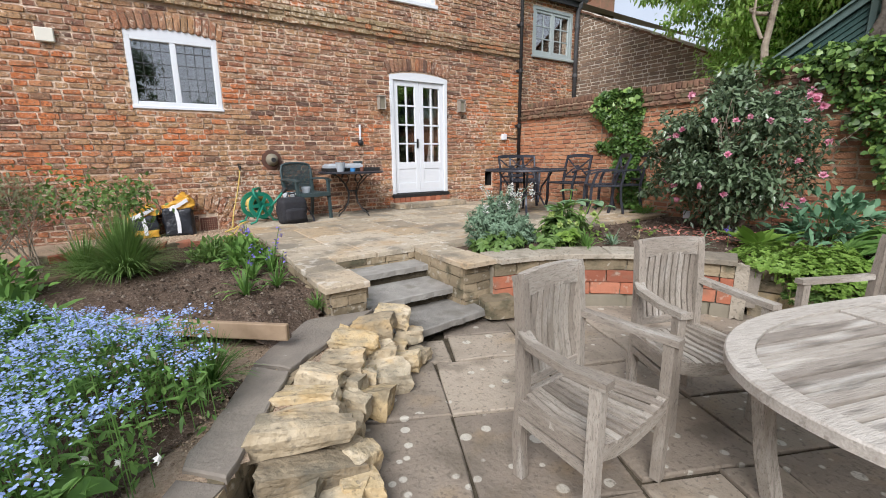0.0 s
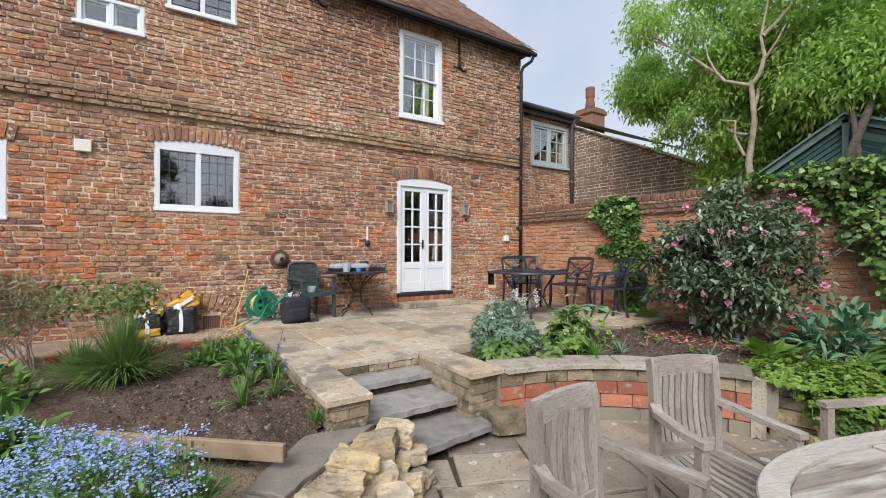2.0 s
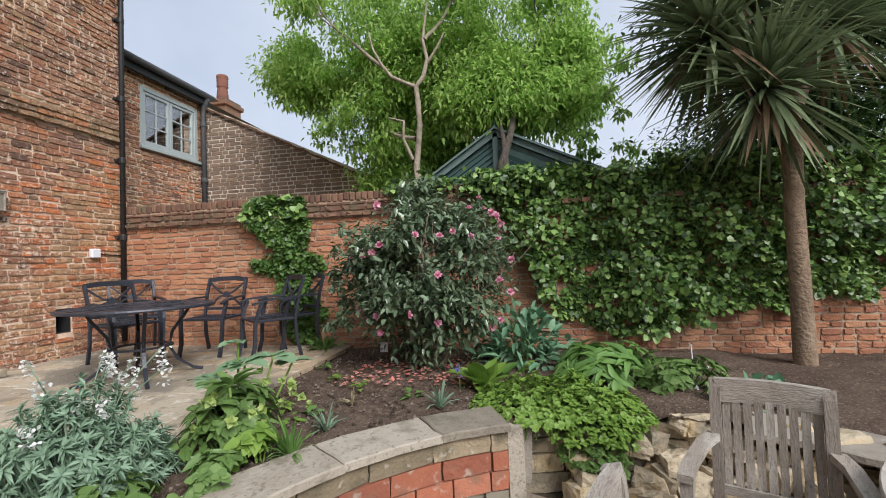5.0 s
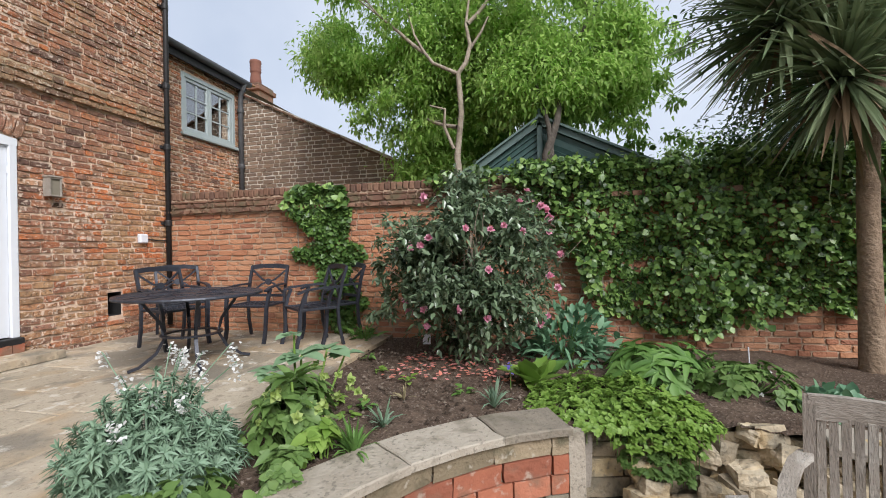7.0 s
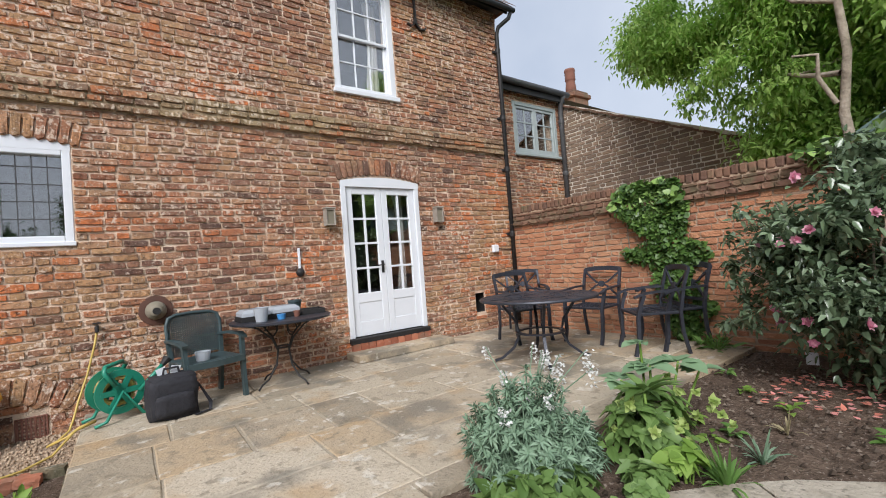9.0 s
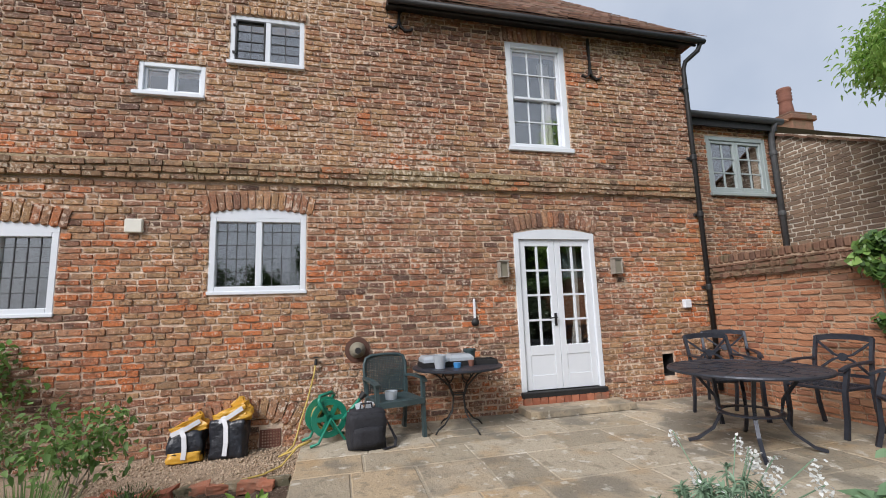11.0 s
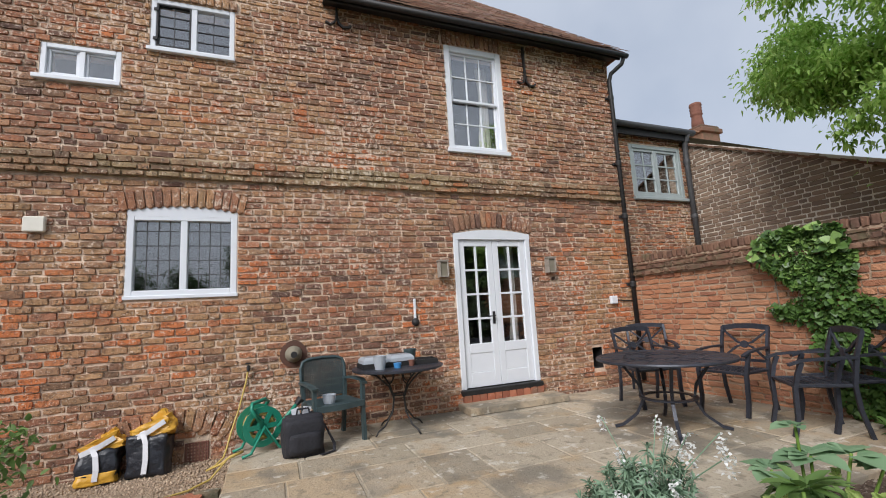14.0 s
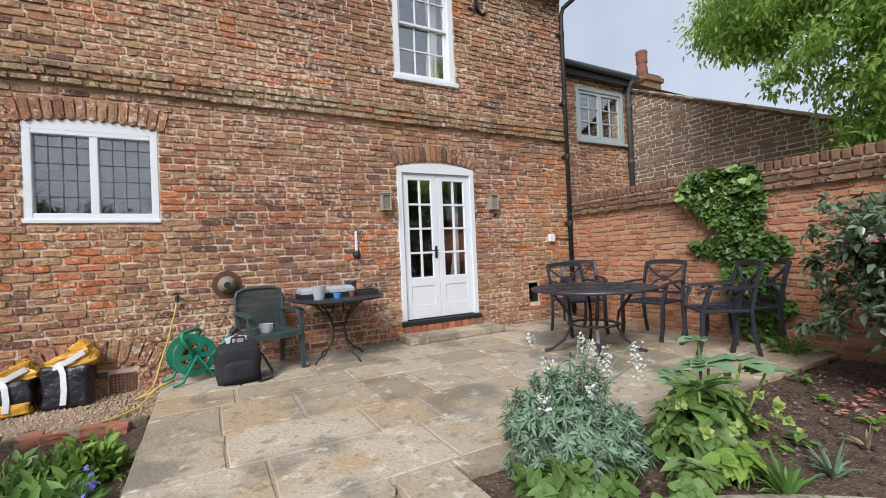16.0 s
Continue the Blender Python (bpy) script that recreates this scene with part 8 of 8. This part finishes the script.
def whorled(name, parent, x, y, z, rx, ry, h, count, n, size, wide, material, seed, lift=0.7, label=""):
    """A rounded bush of leaf whorls on stems that rise from one crown."""
    r, P_, D_, U_, st = np.random.default_rng(seed), [], [], [], Shape()
    for k in range(count):
        d = rand_dirs(r, 1)[0]
        d[2] = abs(d[2])
        q = r.uniform(0.55, 1.0) * (1 + 0.3 * noise.noise((d[0] * 2 + seed, d[1] * 2, d[2] * 2)))
        c = np.array([x + d[0] * rx * q, y + d[1] * ry * q, z + 0.05 + d[2] * h * q])
        p_, d_, u_ = whorl(c, d * np.array([0.8, 0.8, 0.5]) + np.array([0, 0, 0.5]), r, n, size, lift)
        P_.append(p_), D_.append(d_), U_.append(u_)
        st.tube([(x + d[0] * 0.06, y + d[1] * 0.06, z - 0.02), (x + d[0] * rx * q * 0.7, y + d[1] * ry * q * 0.7, z + d[2] * h * q * 0.55), tuple(c)], 0.0045, 5, False)
    P_, D_, U_ = np.concatenate(P_), np.concatenate(D_), np.concatenate(U_)
    leaves(name, P_, D_, U_, r.uniform(0.65, 1.2, len(P_)) * size, wide, material, parent, 0.25, 0.25, label)
    part("stem_tuft", st, material, parent)


wf = thing("silver_wallflower", "grey-leaved bushy plant with loose white flower heads", "plant")
whorled("foliage", wf, 2.53, 3.48, BED, 0.36, 0.35, 0.52, 330, 20, 0.052, 0.25, L_SILVER, 41, 1.0)
whorled("foliage", wf, 2.64, 3.38, BED, 0.30, 0.26, 0.27, 130, 18, 0.056, 0.25, L_SILVER, 141, 1.0)
spikes(wf, "flower_head", sprawl(14, 2.58, 3.52, BED + 0.28, 0.46, 0.16, 0.40, 42), L_WHITE, L_SILVER, 0.020, 30, 43)
hb = thing("hellebore", "bushy hellebore with broad pale green leaves and lime bracts", "plant")
whorled("foliage", hb, 3.10, 3.16, BED, 0.36, 0.26, 0.26, 64, 7, 0.10, 0.46, L_LEAFY, 44, 0.4)
whorled("top_leaves", hb, 3.30, 3.24, BED + 0.10, 0.34, 0.22, 0.20, 18, 8, 0.125, 0.42, L_LEAFY, 45, 0.35)
for k, (x, y, z, w) in enumerate(((3.30, 3.40, 1.13, 0.15), (3.52, 3.33, 1.18, 0.17), (3.72, 3.25, 1.18, 0.18), (3.86, 3.18, 1.12, 0.15), (3.58, 3.42, 1.31, 0.12))):
    rosette(hb, "broad_leaf", x, y, z, 7, w, 0.98, L_PALEBLUE, 240 + k, 1.0, 0.16, 0.3, droop=0.22)
rosette(hb, "top_leaves", 3.14, 3.16, BED + 0.33, 13, 0.20, 0.34, L_LEAFY, 47, 1.0, 0.8, droop=0.25)
for x2, y2, z2 in ((3.30, 3.40, 1.14), (3.52, 3.33, 1.19), (3.72, 3.25, 1.19), (3.86, 3.18, 1.13), (3.58, 3.42, 1.32), (3.14, 3.16, 1.14), (3.48, 3.16, 1.0)):
    part("stalk", Shape().tube([(3.25 + (x2 - 3.25) * 0.4, 3.2 + (y2 - 3.2) * 0.4, BED - 0.02), (x2, y2, z2)], 0.008, 6), L_LIME, hb, "pale green stalk", True)
blooms("bract", [(3.25 + 0.30 * math.cos(k), 3.08 + 0.2 * math.sin(k * 1.7), BED + 0.12 + 0.05 * (k % 5)) for k in range(26)], 0.042, 7, L_BRACT, hb, 49, "lime green flower bracts")
ge = thing("geranium", "low lime-green geranium with broad lobed leaves", "plant")
whorled("foliage", ge, 2.36, 3.16, BED, 0.22, 0.18, 0.17, 40, 6, 0.058, 0.9, L_LEAFY, 50, 0.3)
whorled("foliage", ge, 2.22, 3.30, BED, 0.16, 0.16, 0.16, 9, 6, 0.13, 0.45, L_LEAFY, 52, 0.3)
rosette(ge, "broad_leaf", 2.20, 3.34, BED, 15, 0.20, 0.46, L_LEAFY, 250, 1.0, 0.7, droop=0.3)
ge2 = thing("geranium", "low leafy seedling clump behind the coping", "plant")
whorled("foliage", ge2, 2.74, 2.95, BED, 0.26, 0.14, 0.12, 36, 6, 0.055, 0.85, L_LEAFY, 51, 0.3)
whorled("foliage", ge2, 2.98, 2.92, BED, 0.14, 0.10, 0.18, 10, 7, 0.095, 0.75, L_LIME, 53, 0.25)


def strap_clump(name, label, x, y, z, n, ln, material, seed, wide=0.012, cat="plant"):
    t, sh, r2 = thing(name, label, cat), Shape(), random.Random(seed)
    for i in range(n):
        a, out, l2 = r2.uniform(0, 6.283), r2.uniform(0.15, 0.95), ln * r2.uniform(0.6, 1.1)
        d = Vector((math.cos(a), math.sin(a), 0))
        s = Vector((-d.y, d.x, 0))
        n0 = len(sh.v)
        for q, w in ((0, 0.7), (0.4, 1), (0.75, 0.8), (1, 0.1)):
            p = Vector((x, y, z)) + d * out * l2 * q + Vector((0, 0, l2 * (q * (1.15 - 0.35 * out) - 0.75 * out * q * q)))
            sh.v += [tuple(p - s * wide * w), tuple(p + s * wide * w)]
        sh.f += [(n0 + 2 * k, n0 + 2 * k + 1, n0 + 2 * k + 3, n0 + 2 * k + 2) for k in range(3)]
    part("blade_tuft", sh, material, t)
    return t


strap_clump("lily_turf", "small clump of variegated strap leaves in soil", 3.88, 2.10, BED, 26, 0.24, L_SILVER, 61, 0.008)
strap_clump("lily_turf", "small clump of variegated strap leaves in soil", 3.42, 2.72, BED, 24, 0.20, L_SILVER, 62, 0.008)
strap_clump("lily_turf", "drooping strap leaves beside the coping", 3.05, 2.74, BED, 40, 0.26, L_MID, 63, 0.008)
strap_clump("seedling_grass", "thin grassy seedlings in the bed", 3.9, 2.75, BED, 18, 0.14, L_STRAW, 64, 0.005)
for i, (x, y) in enumerate(((3.55, 3.02), (3.72, 2.96), (4.3, 2.85), (4.1, 2.35), (4.55, 3.2), (4.9, 3.45), (3.75, 3.2))):
    t = thing("seedling", "small green seedling in bare soil", "plant", group="seedlings in the bed")
    rosette(t, "leaves", x, y, BED, 9, 0.085, 0.6, L_MID if i % 2 else L_LIME, 70 + i, 1.0, 0.6)
hst = thing("hosta", "hosta with broad fresh green upright leaves", "plant")
rosette(hst, "leaves", 4.42, 1.85, BED, 20, 0.30, 0.62, L_LIME, 81, 0.7, 1.0, droop=0.15)
rosette(hst, "leaves", 4.62, 1.75, BED, 14, 0.24, 0.62, L_MID, 82, 0.8, 0.8, droop=0.2)
def carpet(name, label, x, y, z, rx, ry, h, tufts, size, material, seed, edge=None, turn=0.0):
    """A low spreading herb: tufts of small round leaves over an uneven cushion, hanging where it passes the edge."""
    t, r, P_, D_, U_ = thing(name, label, "plant"), np.random.default_rng(seed), [], [], []
    while len(P_) < tufts:
        a, q = r.uniform(0, 6.283), math.sqrt(r.uniform(0, 1))
        q *= 1 + 0.35 * noise.noise((math.cos(a) * 1.6 + seed, math.sin(a) * 1.6, 0))
        lx, ly = rx * q * math.cos(a), ry * q * math.sin(a)
        px_, py_ = x + lx * math.cos(turn) - ly * math.sin(turn), y + lx * math.sin(turn) + ly * math.cos(turn)
        top_ = h * (1 - min(1, q) ** 2.2) * (0.7 + 0.9 * noise.noise((px_ * 4, py_ * 4, seed)) + 0.6 * noise.noise((px_ * 11, py_ * 11, seed)))
        drop = 0 if edge is None else max(0, edge - px_) * 1.5
        c = np.array([px_, py_, z + 0.02 + max(0, top_) * r.uniform(0.35, 1.0) - drop])
        ax = np.array([math.cos(a) * q * 0.5, math.sin(a) * q * 0.5, 1.0 - min(0.8, drop)]) + r.normal(size=3) * 0.25
        p_, d_, u_ = whorl(c, ax, r, 9, size, 0.4)
        P_.append(p_), D_.append(d_), U_.append(u_)
    P_, D_, U_ = np.concatenate(P_), np.concatenate(D_), np.concatenate(U_)
    leaves("foliage", P_, D_, U_, r.uniform(0.6, 1.2, len(P_)) * size, 0.78, material, t, 0.15, 0.1)
    st = Shape()
    for k in range(0, len(P_), 45):
        st.tube([(P_[k][0], P_[k][1], P_[k][2] - 0.10), tuple(P_[k])], 0.003, 4, False)
    part("stem_tuft", st, material, t)
    return t


carpet("oregano", "bright green spreading oregano cushion behind the coping", 4.16, 1.40, BED - 0.02, 0.46, 0.52, 0.20, 1300, 0.030, L_LIME, 83)
carpet("lemon_balm", "green trailing herb hanging over the rockery wall", 4.02, 1.12, BED - 0.03, 0.36, 0.42, 0.17, 1200, 0.031, L_LIME, 84, 3.74)
carpet("trailing_herb", "fringe of small leaves trailing down the stones", 3.74, 1.10, BED - 0.08, 0.12, 0.24, 0.12, 200, 0.036, L_LEAFY, 85, 3.78)
hd = thing("dark_hellebore", "hellebore with broad dark green fingered leaves", "plant")
whorled("foliage", hd, 4.85, 0.85, BED - 0.05, 0.46, 0.46, 0.36, 38, 9, 0.19, 0.30, L_MID, 86, 0.2)
bw_ = thing("barrenwort", "leafy ground cover with small white flowers", "plant")
whorled("foliage", bw_, 4.55, 0.32, BED - 0.02, 0.42, 0.40, 0.20, 70, 7, 0.075, 0.65, L_LEAFY, 87, 0.3)
blooms("flower", [(4.3 + 0.5 * abs(math.sin(k * 2.3)), 0.05 + 0.5 * abs(math.cos(k * 1.3)), BED + 0.02 + 0.03 * (k % 4)) for k in range(9)], 0.022, 6, L_WHITE, bw_, 97, "small white flowers")
mound("acanthus", "blue-green jagged foliage beside the camellia", "plant", 5.35, 1.55, BED, 0.42, 0.50, 0.52, 420, 0.19, 0.32, L_BLUEGREEN, 88, 0.3, 0.35, 0.4)
mound("wall_fern", "small fern at the foot of the garden wall", "fern", 5.75, 3.85, BED, 0.2, 0.2, 0.16, 90, 0.16, 0.22, L_MID, 89, 0.3, 0.3, 0.1)
mound("cyclamen_leaves", "low leaves under the rockery edge", "plant", 4.3, -0.1, BED - 0.06, 0.3, 0.3, 0.15, 200, 0.09, 0.8, L_BLUEGREEN, 90, 0.3, 0.1, 0.3)
bb = thing("bluebell", "single bluebell flowering by the hosta", "flower")
spikes(bb, "flower_head", [(4.28, 2.02, BED, 4.27, 2.02, BED + 0.22)], L_VIOLET, L_MID, 0.03, 14, 91)

# ---- left garden planting ----
fm = thing("forget_me_nots", "drift of pale blue forget-me-nots in full flower", "flowers", kind="stuff")
r = np.random.default_rng(100)
pp, cc = [], []
while len(cc) < 1800:
    x, y = r.uniform(-2.6, -0.28), r.uniform(0.9, 3.35)
    side = (x - 0.78) * 1.36 - (y - 2.99) * 1.11
    if side < -0.34 and not board_side(x + 0.2, y + 0.26) and noise.noise((x * 3, y * 3, 4)) > -0.35:
        h = 0.30 + 0.13 * noise.noise((x * 2, y * 2, 8)) + r.uniform(-0.05, 0.06)
        cc.append((x, y, 0.63 + h))
cc = np.array(cc)
n_ = len(cc)
gp_ = np.repeat(cc, 9, 0) + r.normal(size=(n_ * 9, 3)) * np.array([0.035, 0.035, 0.02]) - np.column_stack([np.zeros(n_ * 9), np.zeros(n_ * 9), r.uniform(0.02, 0.28, n_ * 9)])
leaves("leaves", gp_, rand_dirs(r, len(gp_)) * np.array([1, 1, 0.6]) + np.array([0, 0, 0.5]), rand_dirs(r, len(gp_)) * 0.5 + np.array([0, 0, 1.0]), r.uniform(0.035, 0.075, len(gp_)), 0.28, L_MID, fm, 0.15, 0.2)
fp_ = np.repeat(cc, 18, 0) + r.normal(size=(n_ * 18, 3)) * np.array([0.019, 0.019, 0.012])
fd = rand_dirs(r, len(fp_))
fd[:, 2] *= 0.35
leaves("petals", fp_, fd, np.tile([0, 0, 1.0], (len(fp_), 1)) + rand_dirs(r, len(fp_)) * 0.5, r.uniform(0.009, 0.015, len(fp_)), 0.95, L_BLUE, fm, 0.1, 0.0)
st_ = Shape()
for p in cc[::2]:
    st_.tube([(p[0] + 0.02, p[1], 0.62), (p[0], p[1], p[2])], 0.0022, 4, False)
part("stem_tuft", st_, L_MID, fm)
sb = thing("strawberry_plant", "white-flowered strawberry with broad toothed leaves", "plant")
for i in range(14):
    x, y = rt.uniform(-1.0, -0.45), rt.uniform(1.25, 1.6)
    if (x - 0.78) * 1.36 - (y - 2.99) * 1.11 < -0.38:
        rosette(sb, "leaves", x, y, 0.66 + 0.08 * rt.random(), 9, 0.13, 0.8, L_MID, 120 + i, 1.0, 0.6)
blooms("flower", [(-0.60, 1.52, 0.84), (-0.68, 1.58, 0.85), (-0.80, 1.55, 0.86), (-0.50, 1.50, 0.82), (-0.95, 1.6, 0.86)], 0.02, 6, L_WHITE, sb, 6, "white strawberry flowers")
strap_clump("chive_clump", "fine upright clump of chives at the path edge", -0.30, 2.30, 0.62, 170, 0.34, L_MID, 130, 0.0035)
strap_clump("grass_clump", "tall arching clump of fresh green grass leaves", -0.71, 4.6, 0.70, 1500, 0.62, L_LEAFY, 131, 0.0036)
strap_clump("grass_clump", "tall arching clump of fresh green grass leaves", -1.01, 4.8, 0.70, 500, 0.46, L_LEAFY, 132, 0.0036)
for i, (x, y) in enumerate(((0.30, 3.55), (0.18, 3.85), (0.36, 4.05), (0.05, 3.45))):
    t = strap_clump("bluebell_clump", "clump of glossy strap leaves with violet bluebells", x, y, 0.71, 26, 0.26, L_MID, 140 + i, 0.011)
    spikes(t, "flower_head", sprawl(2, x, y, 0.71, 0.12, 0.26, 0.50, 150 + i), L_VIOLET, L_MID, 0.024, 10, 160 + i)
mound("lupin", "leafy green perennial beside the patio edge", "plant", 0.22, 4.35, 0.71, 0.22, 0.26, 0.26, 260, 0.13, 0.35, L_MID, 170, 0.5, 0.2, 0.3)
mound("peony", "bright leafy perennial by the patio corner", "plant", 0.28, 5.0, 0.71, 0.2, 0.26, 0.2, 330, 0.10, 0.45, L_LIME, 171, 0.5, 0.2, 0.3)


def shrub(name, label, x, y, z, h, spread, n, size, wide, material, seed, stems=9):
    t, sh, tips, r2 = thing(name, label, "shrub"), Shape(), [], random.Random(seed)
    for k in range(stems):
        a = r2.uniform(0, 6.283)
        limb(sh, r2, Vector((x + 0.04 * math.cos(a), y + 0.04 * math.sin(a), z)), (spread * math.cos(a), spread * math.sin(a), 1), h * 0.45, 0.009, 2, tips, 0.35, 0.25)
    part("stem_tuft", sh, M_BARK, t)
    cs = [(tuple(p), r2.uniform(0.6, 1.1)) for p, v in tips]
    leaves("foliage", *clump_leaves(np.random.default_rng(seed), cs, 0.13, max(3, int(n / len(cs))), size, wide, 0.1), material, t, 0.2, 0.15)
    return t


strap_clump("grass_tuft", "small tuft of grass beside the stone pier", 0.44, 2.98, 0.66, 60, 0.16, L_MID, 133, 0.004)
shrub("rose_bush", "airy rose bush with fresh light green leaves", -0.92, 5.05, 0.70, 0.86, 0.4, 900, 0.058, 0.55, L_LEAFY, 180, 8)
shrub("rose_bush", "airy young shrub with light green leaves", -1.35, 5.2, 0.70, 0.76, 0.4, 500, 0.05, 0.5, L_OLIVE, 181, 7)
shrub("thin_shrub", "thin yellow-green shrub near the house", -1.80, 5.25, 0.70, 1.05, 0.45, 2000, 0.075, 0.22, L_PALEOLIVE, 182, 12)
shrub("climber", "leafy shrub against the house wall", -2.55, 6.55, 0.70, 1.35, 0.25, 1700, 0.08, 0.5, L_MID, 183, 9)
mound("young_foxglove", "broad soft green leaves among the blue flowers", "plant", -1.15, 3.15, 0.65, 0.22, 0.22, 0.40, 240, 0.16, 0.3, L_MID, 184, 0.8, 0.2, 0.3)
mound("border_plant", "leafy green plant at the gravel edge", "plant", -1.5, 4.3, 0.68, 0.35, 0.3, 0.35, 420, 0.10, 0.5, L_MID, 185, 0.4, 0.2, 0.3)
mound("fennel_seedling", "feathery dark green young plant by gravel", "plant", -0.6, 5.55, 0.71, 0.24, 0.18, 0.20, 800, 0.05, 0.1, L_DARKTREE, 186, 0.6, 0.1, 0.2)
mound("border_plant", "fresh leafy perennial at the gravel edge", "plant", 0.17, 4.95, 0.70, 0.24, 0.20, 0.20, 420, 0.085, 0.42, L_LEAFY, 187, 0.6, 0.2, 0.3)
mound("border_plant", "fresh leafy perennial at the gravel edge", "plant", -0.04, 4.9, 0.70, 0.20, 0.20, 0.22, 360, 0.085, 0.42, L_LEAFY, 188, 0.6, 0.2, 0.3)
# pebbles on the gravel nearest the camera
pb = Shape()
for i in range(3400):
    x, y = rt.uniform(-1.3, 0.5), rt.uniform(5.85, 6.88)
    if i > 2200:
        x, y = rt.uniform(-0.6, 0.15), rt.uniform(1.8, 3.1)
        if board_side(x, y) or (x - 0.78) * 1.36 - (y - 2.99) * 1.11 > -0.34:
            continue
    s = rt.uniform(0.006, 0.015) * (1 if i <= 2200 else 0.6)
    z = 0.73 if i <= 2200 else 0.585
    pb.add([(x - s, y, z), (x, y - s, z), (x + s, y, z), (x, y + s, z), (x, y, z + s), (x + 0.3 * s, y, z - s)], [(0, 1, 4), (1, 2, 4), (2, 3, 4), (3, 0, 4), (1, 0, 5), (2, 1, 5), (3, 2, 5), (0, 3, 5)])
tagged(part("pebbles", pb, M_PEBBLE, smooth=True), "loose tan pebbles on the gravel", "pebbles", kind="stuff")
# clods and chips on the bed
cb = Shape()
for i in range(1800):
    x, y = rt.uniform(2.2, 5.8), rt.uniform(1.6, 3.6)
    zb = BED + 0.012
    if i > 1200:
        x, y = rt.uniform(-0.9, 0.5), rt.uniform(2.7, 5.0)
        zb = 0.728
        if not board_side(x, y - 0.1):
            continue
    elif math.hypot(x - CC[0], y - CC[1]) < CR + 0.36:
        continue
    s = rt.uniform(0.006, 0.02)
    cb.add([(x - s, y + 0.3 * s, zb), (x, y - s, zb), (x + s, y, zb), (x, y + s, zb), (x, y, zb + s)], [(0, 1, 4), (1, 2, 4), (2, 3, 4), (3, 0, 4)])
M_CLOD = mat("soil_clods", [(0.03, 0.022, 0.016), (0.06, 0.045, 0.034), (0.12, 0.095, 0.075), (0.22, 0.18, 0.14)], scale=20, rough=0.98, bump=0.0, vary=0.8, spec=0.1)
tagged(part("soil_crumbs", cb, M_CLOD), "crumbs of soil and small stones on the beds", "soil", kind="stuff")
# garden closed off behind the camera
tagged(part("wall_south", Shape().box((-10, -9.3, 0.2), (6.3, -9.0, 2.4)), M_WALLBRICK), "plain brick wall at the foot of the garden", "wall", kind="structure")
tagged(part("wall_west", Shape().box((-10, -9, 0.2), (-9.7, 8, 2.4)), M_WALLBRICK), "plain brick wall along the far side of the garden", "wall", kind="structure")
